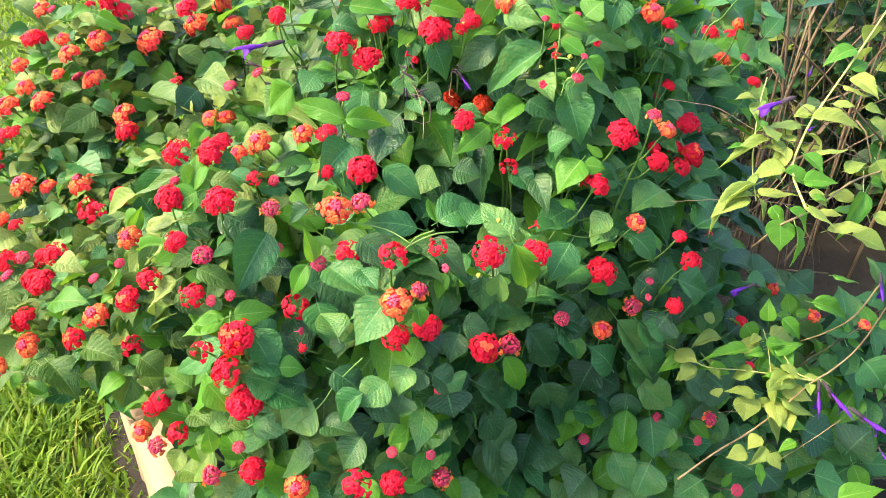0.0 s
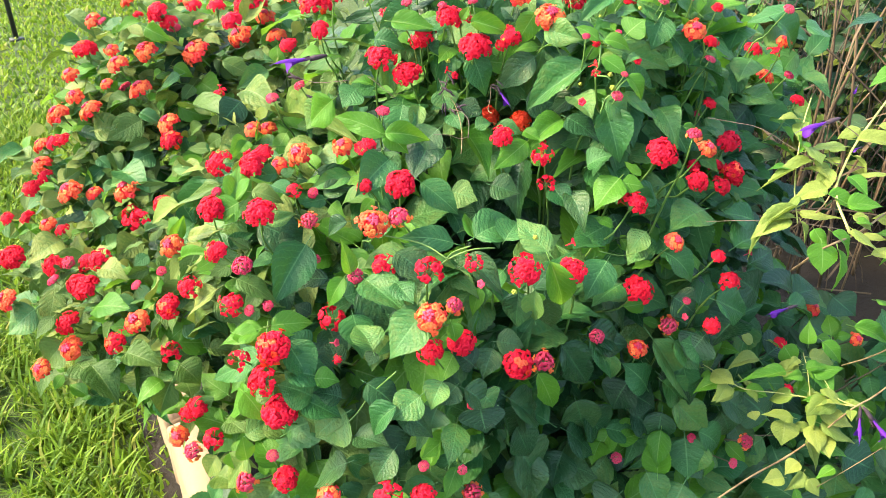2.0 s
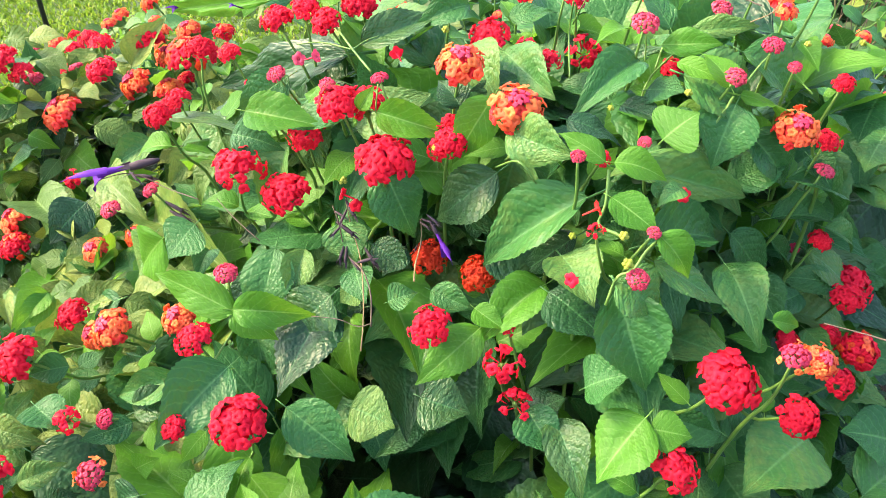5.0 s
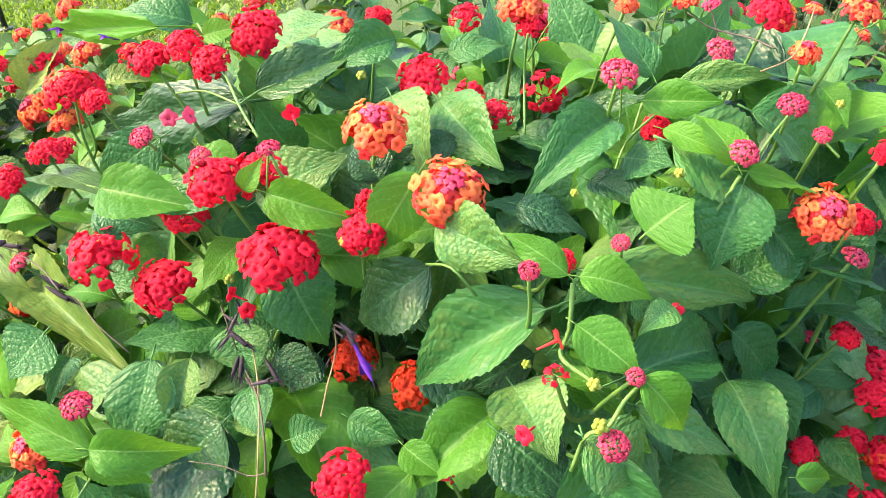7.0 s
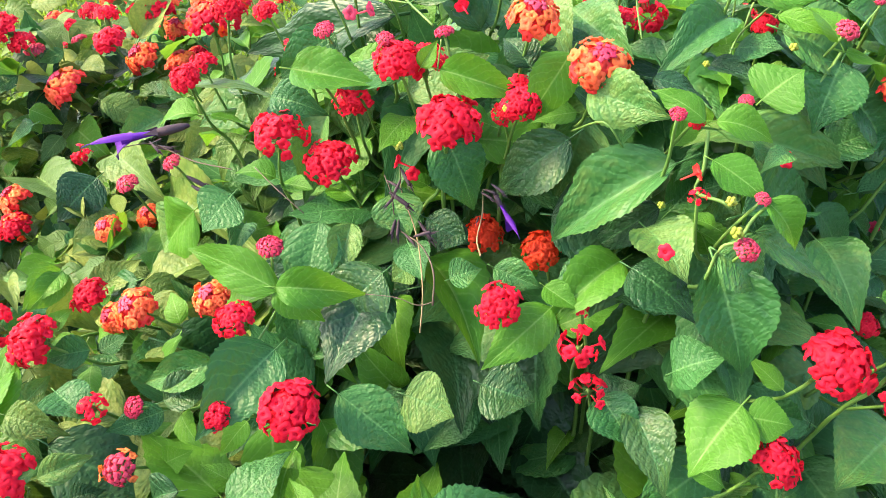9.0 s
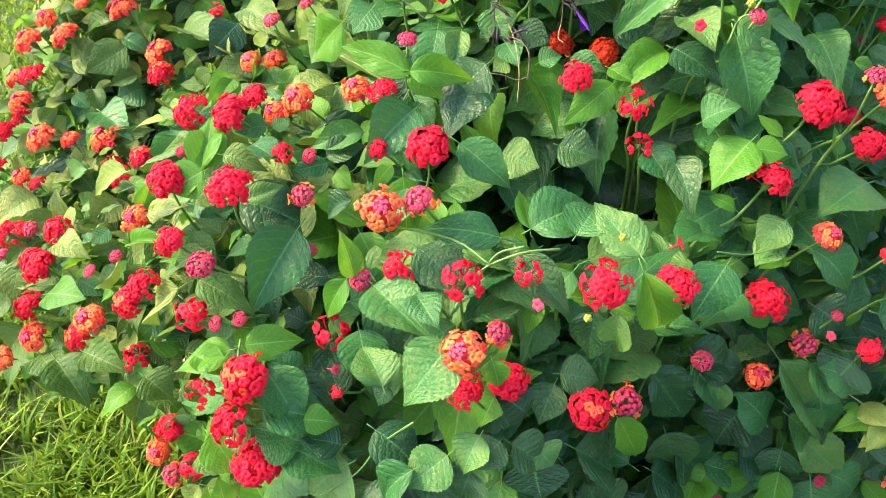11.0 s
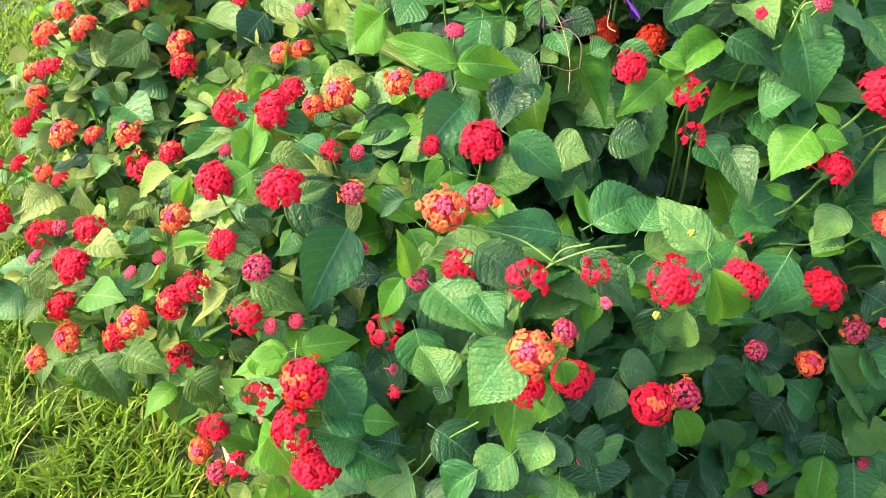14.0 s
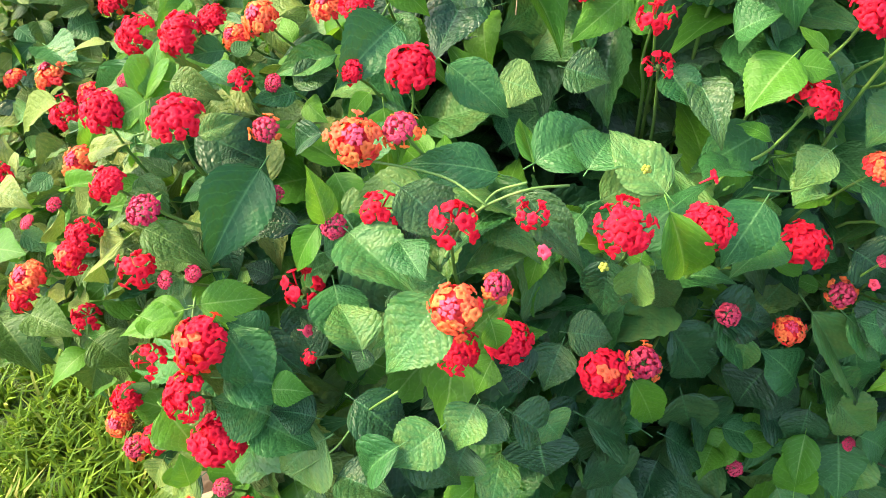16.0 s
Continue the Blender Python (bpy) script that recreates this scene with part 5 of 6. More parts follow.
twig(0.0019, (-0.016, 0.801, 0.958), (-0.032, 0.825, 0.964), (-0.056, 0.868, 0.971), (-0.069, 0.881, 0.987))
twig(0.0015, (-0.032, 0.825, 0.964), (-0.060, 0.852, 0.961), (-0.077, 0.855, 0.959))
twig(0.0013, (-0.032, 0.825, 0.964), (-0.026, 0.837, 0.966), (-0.019, 0.844, 0.967))
twig(0.0016, (0.059, 0.774, 0.910), (0.073, 0.749, 0.925), (0.083, 0.747, 0.913))
twig(0.0013, (-0.013, 0.791, 0.936), (-0.012, 0.794, 0.945), (-0.011, 0.796, 0.952))
twig(0.0014, (0.192, 0.775, 0.922), (0.210, 0.790, 0.917), (0.218, 0.790, 0.920))
twig(0.0020, (-0.023, 0.577, 0.769), (-0.049, 0.593, 0.776), (-0.094, 0.587, 0.789))
twig(0.0022, (0.019, 0.590, 0.775), (-0.005, 0.580, 0.777), (-0.031, 0.578, 0.762), (-0.043, 0.555, 0.751))
twig(0.0022, (-0.003, 0.585, 0.779), (-0.020, 0.591, 0.768), (-0.031, 0.576, 0.761), (-0.049, 0.568, 0.752))
twig(0.0016, (0.176, 0.664, 0.739), (0.151, 0.654, 0.735), (0.122, 0.627, 0.754))
twig(0.0020, (-0.195, 0.565, 0.703), (-0.193, 0.552, 0.694), (-0.182, 0.543, 0.682))
twig(0.0018, (-0.099, 0.729, 0.820), (-0.105, 0.707, 0.812), (-0.117, 0.690, 0.796))
twig(0.0020, (-0.068, 0.526, 0.678), (-0.096, 0.538, 0.639), (-0.113, 0.531, 0.616), (-0.138, 0.517, 0.604))
fruit(0.023, 0.845, 0.970, 0.0026)
fruit(0.121, 0.768, 0.948, 0.0019)
fruit(0.103, 0.737, 0.887, 0.0022)
fruit(0.127, 0.705, 0.906, 0.0027)
fruit(0.160, 0.769, 0.956, 0.0023)
fruit(0.137, 0.816, 0.957, 0.0019)
fruit(0.025, 0.771, 0.923, 0.0023)
fruit(0.038, 0.557, 0.748, 0.0029)
fruit(0.056, 0.584, 0.790, 0.0028)
fruit(-0.067, 0.796, 0.920, 0.0021)
fruit(0.220, 0.789, 0.975, 0.0019)
fruit(0.279, 0.877, 0.950, 0.0024)
fruit(-0.034, 0.778, 0.898, 0.0030)
fruit(0.129, 0.695, 0.896, 0.0032)
fallen("pink", -0.065, 0.819, 0.960, 20)
fallen("pink", -0.052, 0.815, 0.963, 70)
fallen("red", -0.001, 0.807, 0.967, 200)
fallen("red", 0.102, 0.707, 0.878, 320)
fallen("coral", 0.115, 0.722, 0.912, 100)
fallen("red", -0.026, 0.772, 0.884, 20)
fallen("red", 0.159, 0.742, 0.910, 10)
fallen("pink", 0.251, 0.840, 0.823, 300)
fallen("red", -0.036, 0.780, 0.888, 250)
fallen("pink", 0.007, 0.558, 0.755, 320)
fallen("red", 0.092, 0.594, 0.781, 100)
fallen("pink", -0.131, 0.569, 0.677, 60)
fallen("pink", 0.228, 0.674, 0.650, 300)
fallen("pink", 0.310, 0.743, 0.694, 100)


# flowering shoots on the far side of the shrub
for i in range(110):
    rnd = random.Random(6100 + i)
    y = rnd.uniform(1.06, 1.95)
    x = rnd.uniform(-0.58 - 0.33 * (y - 1.06), 0.46 + 0.30 * (y - 1.06))
    z = 0.95 - 0.20 * (x - 0.1) ** 2 - 0.04 * (y - 1.06) - rnd.uniform(0, 0.11) - 0.20 * max(0, x - 0.3)
    head(rnd.choice(("red", "red", "orange", "mixed", "bud", "orange")), x, y, z, rnd.uniform(0.02, 0.034))

# a few leafy shoots deep in the low skirt
for i in range(45):
    rnd = random.Random(6500 + i)
    x = rnd.uniform(-0.25, 0.85)
    z = rnd.uniform(0.12, 0.50) + 0.06 * max(0, x - 0.2)
    y = 0.82 + 0.30 * max(0, x - 0.15) + 0.25 * max(0, z - 0.35) + rnd.uniform(-.01, .09)
    HEADS.append((Vector((x, y, z)), unit(FACING + Vector((rnd.uniform(-.3, .3), 0, 0))), 0.0))

# two camera positions, from which the placed leaves and heads stay in view
CAMERA_EYES = (Vector((0.03, 0.10, 1.09)), Vector((0.09, 0.46, 1.09)))
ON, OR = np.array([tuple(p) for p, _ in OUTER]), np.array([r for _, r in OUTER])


HOLLOW = Vector(((0.038, 0.894, 0.673)))     # a dark gap between the shoots
GAP = Vector((0.075, 0.745, 0.735))
NOOK = Vector((-0.090, 0.560, 0.615))


def bare(q):
    """No leaves hang this low over the edging."""
    return q.x < -0.24 and q.z < 0.47 + 0.25 * (q.y - 0.7)


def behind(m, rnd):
    """Steps inner leaves back along the camera's sight lines, behind outer flowers and leaves."""
    for eye in CAMERA_EYES:
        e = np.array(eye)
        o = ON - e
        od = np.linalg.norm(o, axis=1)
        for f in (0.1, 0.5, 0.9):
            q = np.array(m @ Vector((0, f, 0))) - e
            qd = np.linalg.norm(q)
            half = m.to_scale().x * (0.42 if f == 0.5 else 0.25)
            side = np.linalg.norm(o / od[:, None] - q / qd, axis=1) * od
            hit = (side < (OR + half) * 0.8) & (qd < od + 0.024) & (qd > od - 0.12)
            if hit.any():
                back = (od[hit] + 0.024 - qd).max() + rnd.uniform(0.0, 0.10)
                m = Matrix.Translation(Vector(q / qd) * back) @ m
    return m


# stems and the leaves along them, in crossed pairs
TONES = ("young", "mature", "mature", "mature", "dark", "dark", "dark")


def shoot(p, axis, across, i):
    rnd = random.Random(3000 + i)
    foot = Vector((0.02 + 0.55 * (p.x - 0.02) + rnd.uniform(-.05, .05), 0.98 + 0.25 * (p.y - 0.9) + rnd.uniform(-.06, .06), 0.05))
    foot.x = max(foot.x, -0.33)
    reach = (p - foot).length
    mid = p - axis * 0.10 - Vector((0, 0, 0.02)) + Vector((rnd.uniform(-.02, .02), rnd.uniform(0, .03), 0))
    low = foot.lerp(mid, 0.55) + outward(p) * 0.04 * reach
    line = spline([p - axis * across * 0.3, p - axis * 0.045, mid, low, foot], 5)
    rad = [0.0008 + 0.0014 * (k / (len(line) - 1)) ** 1.2 for k in range(len(line))]
    if across > 0:
        STEMS.append((line, rad))
    # crossed leaf pairs
    dist, node, spin = 0.0, 0, rnd.uniform(0, math.pi)
    want = [0.030, 0.062, 0.10, 0.14, 0.185, 0.235, 0.29]
    if across == 0.0:
        want, node = want[1:5], (rnd.choice((1, 1, 2)) if p.z < 0.52 and p.x > 0.0 else 1)
        want = [0.035, 0.07, 0.105] if p.z < 0.52 else [0.055, 0.105] if rnd.random() < 0.7 else [0.075]
    k = 0
    for a, b in zip(line, line[1:]):
        step = (b - a).length
        while k < len(want) and dist + step >= want[k]:
            q = a.lerp(b, (want[k] - dist) / step)
            t = unit(a - b)
            e = unit(t.cross(Vector((math.cos(spin), math.sin(spin), 0.3))))
            for side in (1, -1):
                if rnd.random() < (0.12 if across else 0.35):
                    continue
                size = (0.030, 0.052, 0.066, 0.074, 0.078, 0.078, 0.075)[min(k + node, 6)] * rnd.uniform(0.75, 1.2) * (0.74 if p.x < -0.2 else 1.0)
                way = unit(side * e + 0.15 * t + 0.3 * outward(q) + Vector((rnd.uniform(-.3, .3), rnd.uniform(-.3, .3), rnd.uniform(-.75, .0))))
                nrm = unit(t * 0.5 + FACING * 0.8 + outward(q) * 0.4 + Vector((rnd.uniform(-.65, .65), rnd.uniform(-.4, .4), rnd.uniform(-.2, .5))))
                if rnd.random() < 0.45:
                    nrm = unit(Vector((rnd.uniform(-.5, .5), rnd.uniform(-.6, .25), 1.0)))
                base = q + way * size * 0.14
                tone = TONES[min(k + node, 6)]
                if tone == "mature" and rnd.random() < 0.2:
                    tone = "young"
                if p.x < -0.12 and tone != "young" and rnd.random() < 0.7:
                    tone = "sunlit_mottled"
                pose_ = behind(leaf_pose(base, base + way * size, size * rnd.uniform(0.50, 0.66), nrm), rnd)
                if (pose_.translation - HOLLOW).length < 0.07 or (pose_.translation - GAP).length < 0.06 or (pose_.translation - NOOK).length < 0.075 or bare(pose_.translation) or bare(pose_ @ Vector((0, 1, 0.03))):
                    continue
                if across > 0.02 and k == 1 and COUNT["leaves"] < 300:
                    COUNT["leaves"] += 1
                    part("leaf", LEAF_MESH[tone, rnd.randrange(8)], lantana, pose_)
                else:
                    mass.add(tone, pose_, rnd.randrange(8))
            spin += math.pi / 2 + rnd.uniform(-.3, .3)
            k += 1
        dist += step


tips = list(HEADS)
for i, (p, axis, across) in enumerate(tips):
    shoot(p, axis, across, i)

def rosette(p, axis, scale, rnd):
    """A leafy shoot seen on its tip: small young leaves, then larger crossed pairs further back."""
    spin, back = rnd.uniform(0, math.pi), 0.0
    a = unit(axis.cross(Vector((0.3, 0.2, 0.9))))
    b = axis.cross(a)
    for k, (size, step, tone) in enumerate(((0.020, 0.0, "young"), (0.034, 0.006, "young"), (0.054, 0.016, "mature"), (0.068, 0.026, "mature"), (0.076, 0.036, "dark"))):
        back += step
        e = math.cos(spin) * a + math.sin(spin) * b
        for side in (1, -1):
            if k > 1 and rnd.random() < 0.15:
                continue
            n = size * scale * rnd.uniform(0.85, 1.2)
            way = unit(side * e + axis * rnd.uniform(0.0, 0.5) * (1.6 if k < 2 else 0.6) + Vector((0, 0, rnd.uniform(-.55, .05))))
            q = p - axis * back * scale + way * 0.004
            nrm = unit(axis + Vector((rnd.uniform(-.35, .35), rnd.uniform(-.3, .2), rnd.uniform(0, .5))))
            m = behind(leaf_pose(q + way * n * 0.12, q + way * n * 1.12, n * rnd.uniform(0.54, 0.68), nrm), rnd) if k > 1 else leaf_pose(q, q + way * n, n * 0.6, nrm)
            if not bare(m.translation):
                mass.add(tone if rnd.random() < 0.75 else "mature", m, rnd.randrange(10))
        spin += math.pi / 2 + rnd.uniform(-.25, .25)


# the low, shaded skirt, shoot beside shoot with dark gaps between them
placed = []
for i in range(1500):
    rnd = random.Random(6900 + i)
    x = rnd.uniform(-0.22, 0.90)
    z = rnd.uniform(0.10, 0.54) + 0.08 * max(0, x - 0.2)
    if any((x - u) ** 2 + (z - w) ** 2 < 0.066 ** 2 for u, w in placed) or len(placed) > 110:
        continue
    placed.append((x, z))
    y = 0.665 + 0.32 * max(0, x - 0.22) + 0.30 * max(0, z - 0.42) + 0.15 * max(0, 0.40 - z) + abs(rnd.gauss(0, 0.045))
    p = Vector((x, y, z))
    if (p - NOOK).length < 0.08 or bare(p):
        continue
    axis = unit(FACING + Vector((rnd.uniform(-.45, .45), rnd.uniform(-.2, .3), rnd.uniform(-.2, .5))))
    rosette(p, axis, rnd.uniform(0.75, 1.15), rnd)
    foot = Vector((0.06 + 0.6 * (x - 0.06), 1.0, 0.04))
    line = spline([p, p - axis * 0.09, p.lerp(foot, 0.6), foot], 4)
    STEMS.append((line, [0.0009 + 0.0018 * k / (len(line) - 1) for k in range(len(line))]))

# leaves between neighbouring shoots, a little deeper in
P = np.array([tuple(p) for p, _, _ in tips])
for i in range(430):
    a = dice.randrange(len(tips))
    near = np.argsort(((P - P[a]) ** 2).sum(1))[1:7]
    b = int(near[dice.randrange(6)])
    q = tips[a][0].lerp(tips[b][0], dice.uniform(0.15, 0.85))
    q = q - unit(FACING + outward(q)) * dice.uniform(0.045, 0.16)
    if (q - HOLLOW).length < 0.075 or (q - GAP).length < 0.06 or (q - NOOK).length < 0.075 or bare(q):
        continue
    w = dice.uniform(0, 2 * math.pi)
    way = unit(Vector((math.cos(w), math.sin(w) * 0.6, -0.35 + 0.5 * math.sin(w))))
    size = dice.uniform(0.05, 0.085)
    nrm = unit(FACING + 0.5 * outward(q) + Vector((dice.uniform(-.8, .8), dice.uniform(-.5, .5), dice.uniform(-.3, .5))))
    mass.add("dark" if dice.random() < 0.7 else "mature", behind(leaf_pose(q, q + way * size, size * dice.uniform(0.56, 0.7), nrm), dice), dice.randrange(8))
# the lit flank towards the lawn is leafy right up to its flowers
for p, axis, across in tips:
    if p.x > -0.24 or across == 0.0:
        continue
    for k in range(12):
        q = p - axis * dice.uniform(0.012, 0.06) + Vector((dice.gauss(0, .022), dice.gauss(0, .02), dice.gauss(0, .02)))
        if bare(q + Vector((0, 0, -0.10))):
            continue
        w = dice.uniform(0, 2 * math.pi)
        way = unit(Vector((math.cos(w), 0.5 * math.sin(w) - 0.2, dice.uniform(-.7, .1))))
        size = dice.uniform(0.028, 0.054)
        nrm = unit(FACING + Vector((dice.uniform(-.9, .5), dice.uniform(-.5, .5), dice.uniform(-.3, .5))))
        # tones weighted so the flank's warm light sits in the leaf colour
        tone = dice.choice(("mature", "sunlit_mottled", "sunlit_mottled", "sunlit_mottled", "young", "pale"))
        size *= 0.75 if tone == "pale" else 1.0
        if bare(q + way * size):
            continue
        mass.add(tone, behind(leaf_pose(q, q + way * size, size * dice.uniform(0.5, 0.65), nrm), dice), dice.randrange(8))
# broad, flat-lying leaves on the flank away from the lawn
for p, axis, across in tips:
    if p.x < 0.20 or p.z < 0.66 or p.y > 1.0:
        continue
    for k in range(2):
        q = p - axis * dice.uniform(0.02, 0.08) + Vector((dice.gauss(0, .03), dice.gauss(0, .03), dice.gauss(0, .02)))
        w = dice.uniform(0, 2 * math.pi)
        way = unit(Vector((math.cos(w), 0.7 * math.sin(w) - 0.3, dice.uniform(-.45, .05))))
        size = dice.uniform(0.045, 0.07)
        nrm = unit(Vector((dice.uniform(-.5, .3), dice.uniform(-.7, .1), 1.0)))
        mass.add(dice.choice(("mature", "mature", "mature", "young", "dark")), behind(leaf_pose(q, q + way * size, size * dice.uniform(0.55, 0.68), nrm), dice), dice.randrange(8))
# the inside and far side of the shrub, its shade carried by the dark tone
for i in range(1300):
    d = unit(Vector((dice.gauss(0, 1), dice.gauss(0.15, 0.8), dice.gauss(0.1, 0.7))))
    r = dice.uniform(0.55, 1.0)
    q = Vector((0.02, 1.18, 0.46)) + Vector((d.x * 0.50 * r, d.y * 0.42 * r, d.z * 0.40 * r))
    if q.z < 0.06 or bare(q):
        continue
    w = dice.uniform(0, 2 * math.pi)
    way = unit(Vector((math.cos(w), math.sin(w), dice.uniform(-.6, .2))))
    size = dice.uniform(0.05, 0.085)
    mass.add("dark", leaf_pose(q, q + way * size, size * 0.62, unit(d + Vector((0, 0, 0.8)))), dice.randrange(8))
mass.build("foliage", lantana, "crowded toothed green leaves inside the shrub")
for line, rad in STEMS:
    if any(bare(q) and q.z < 0.45 for q in line):
        continue
    part("stem", mesh_of("stem", *tube(line, rad, 5), [STEM["green" if line[0].z > 0.55 else "wood"]]), lantana)


# ---- the salvia beside it ----
salvia = tagged(new("salvia_plant"), "straggling salvia with pale yellow-green leaves and purple tubular flowers", "plant")


def salvia_leaf(x0, y0, z0, x1, y1, z1, width):
    i = COUNT.setdefault("salvia", 0)
    COUNT["salvia"] += 1
    rnd = random.Random(1700 + i)
    n = Vector((rnd.uniform(-.7, .7), rnd.uniform(-.7, .2), 1.0))
    a, b = Vector((x0, y0, z0)), Vector((x1, y1, z1))
    b += (b - a) * rnd.uniform(0.0, 0.35) + Vector((rnd.uniform(-.006, .006), 0, rnd.uniform(-.012, .002)))
    part("leaf", SALVIA_MESH[i % 18], salvia, leaf_pose(a, b, width * rnd.uniform(0.85, 1.1), n))


SALVIA_LINES = []


def salvia_stem(tone, radius, *points):
    line = spline(points, 4)
    n = len(line) - 1
    if tone == "yellow":
        SALVIA_LINES.append(line)
    rad = [(0.36 if tone == "yellow" else 0.3) * radius * (0.75 + 0.35 * math.sin(3 + 2.1 * k) ** 2 * (k % 4 == 0) + 0.25 * k / n) for k in range(n + 1)]
    part("stem", mesh_of("salvia_stem", *tube(line, rad, 7), [STEM[tone]]), salvia)


def corolla():
    """A two-lipped tube, 1 long in y, that widens to a hooded upper lip and a spread, hanging lower lip."""
    v, f = tube([(0, 0.0, 0), (0, 0.25, 0.015), (0, 0.45, 0.04), (0, 0.62, 0.06), (0, 0.72, 0.06)], [0.026, 0.032, 0.045, 0.066, 0.074], 8)
    faces = list(f[:-1])
    lips = ([(0.58, 0.115, 0.066), (0.78, 0.155, 0.07), (0.94, 0.165, 0.05), (1.06, 0.14, 0.015)],
            [(0.62, 0.0, 0.070), (0.74, -0.05, 0.12), (0.84, -0.15, 0.15), (0.86, -0.26, 0.085)])
    for side, lip in zip((1, -1), lips):
        for lift in (0.0, 0.010):
            o = len(v)
            for y, z, w in lip:
                for k in (-1, -0.5, 0, 0.5, 1):
                    v.append(Vector((w * k, y, z + lift - side * 0.5 * w * k * k)))
            for r in range(len(lip) - 1):
                for c in range(4):
                    a = o + r * 5 + c
                    q = (a, a + 1, a + 6, a + 5)
                    faces.append(q if lift else q[::-1])
    sv, sf = tube([(0, 0.95, 0.15), (0, 1.10, 0.14), (0, 1.2, 0.11)], [0.010, 0.008, 0.005], 4)
    o = len(v)
    v += sv
    faces += [tuple(i + o for i in q) for q in sf]
    return mesh_of("corolla", v, faces, [PETAL["violet"]])


def calyx():
    v, f = tube([(0, -0.10, -0.01), (0, 0.0, 0), (0, 0.16, 0.01), (0, 0.30, 0.01)], [0.025, 0.055, 0.072, 0.06], 7)
    faces = list(f)
    for k in range(3):
        w = 2 * math.pi * k / 3
        o = len(v)
        c, s = math.cos(w), math.sin(w)
        v += [Vector((0.085 * c - 0.05 * s, 0.28, 0.085 * s + 0.05 * c)), Vector((0.085 * c + 0.05 * s, 0.28, 0.085 * s - 0.05 * c)), Vector((0.12 * c, 0.46, 0.12 * s))]
        faces.append((o, o + 1, o + 2))
    return mesh_of("calyx", v, faces, [PETAL["calyx"]])


COROLLA, CALYX = corolla(), calyx()


def salvia_flower(x0, y0, z0, x1, y1, z1):
    a, b = Vector((x0, y0, z0)), Vector((x1, y1, z1))
    n = (b - a).length
    m = leaf_pose(a, b, n * 0.85, (0.1, -0.4, 0.9)) @ Matrix.Diagonal((1, 1, 0.85, 1))
    ob = part("flower", COROLLA, salvia, m, "purple two-lipped tubular flower")
    part("calyx", CALYX, ob)


def spent_calyx(x0, y0, z0, x1, y1, z1):
    a, b = Vector((x0, y0, z0)), Vector((x1, y1, z1))
    part("calyx", CALYX, salvia, leaf_pose(a, b, (b - a).length * 2.2, (0.1, -0.4, 0.9)) @ Matrix.Diagonal((0.5, 2.2, 1.5, 1)), "dark spent calyx")


salvia_leaf(0.302, 0.628, 0.852, 0.267, 0.615, 0.838, 0.017)
salvia_leaf(0.303, 0.626, 0.852, 0.321, 0.622, 0.853, 0.010)
salvia_leaf(0.315, 0.617, 0.849, 0.309, 0.605, 0.837, 0.014)
salvia_leaf(0.284, 0.594, 0.822, 0.249, 0.581, 0.808, 0.014)
salvia_leaf(0.284, 0.587, 0.820, 0.313, 0.582, 0.820, 0.012)
salvia_leaf(0.283, 0.578, 0.816, 0.285, 0.567, 0.804, 0.014)
salvia_leaf(0.281, 0.586, 0.815, 0.261, 0.581, 0.815, 0.010)
salvia_leaf(0.287, 0.601, 0.829, 0.269, 0.592, 0.820, 0.010)
salvia_leaf(0.342, 0.641, 0.868, 0.385, 0.635, 0.865, 0.017)
salvia_leaf(0.337, 0.628, 0.857, 0.349, 0.620, 0.853, 0.012)
salvia_leaf(0.340, 0.612, 0.846, 0.364, 0.609, 0.849, 0.017)
salvia_leaf(0.364, 0.602, 0.832, 0.381, 0.602, 0.839, 0.014)
salvia_leaf(0.307, 0.593, 0.835, 0.331, 0.589, 0.835, 0.017)
salvia_leaf(0.286, 0.538, 0.816, 0.291, 0.522, 0.797, 0.025)
salvia_leaf(0.300, 0.537, 0.811, 0.303, 0.522, 0.792, 0.016)
salvia_leaf(0.298, 0.550, 0.820, 0.321, 0.541, 0.812, 0.016)
salvia_leaf(0.287, 0.559, 0.818, 0.296, 0.553, 0.814, 0.011)
salvia_leaf(0.386, 0.598, 0.813, 0.369, 0.580, 0.789, 0.019)
salvia_leaf(0.371, 0.574, 0.782, 0.399, 0.568, 0.779, 0.019)
salvia_leaf(0.338, 0.556, 0.796, 0.364, 0.554, 0.800, 0.014)
salvia_leaf(0.399, 0.646, 0.864, 0.412, 0.639, 0.858, 0.017)
salvia_leaf(0.398, 0.667, 0.887, 0.415, 0.662, 0.886, 0.010)
salvia_leaf(0.377, 0.667, 0.890, 0.398, 0.657, 0.880, 0.010)
salvia_leaf(0.396, 0.655, 0.874, 0.413, 0.648, 0.871, 0.012)
salvia_leaf(0.401, 0.621, 0.834, 0.408, 0.612, 0.825, 0.020)
salvia_leaf(0.329, 0.561, 0.812, 0.341, 0.557, 0.813, 0.007)
salvia_leaf(0.322, 0.572, 0.825, 0.336, 0.566, 0.822, 0.012)
salvia_leaf(0.327, 0.699, 0.579, 0.295, 0.692, 0.576, 0.019)
salvia_leaf(0.330, 0.730, 0.580, 0.311, 0.733, 0.593, 0.016)
salvia_leaf(0.352, 0.745, 0.573, 0.367, 0.739, 0.570, 0.011)
salvia_leaf(0.347, 0.668, 0.586, 0.306, 0.661, 0.582, 0.023)
salvia_leaf(0.360, 0.716, 0.586, 0.379, 0.705, 0.575, 0.025)
salvia_leaf(0.373, 0.688, 0.609, 0.369, 0.695, 0.630, 0.018)
salvia_leaf(0.369, 0.671, 0.588, 0.388, 0.671, 0.595, 0.015)
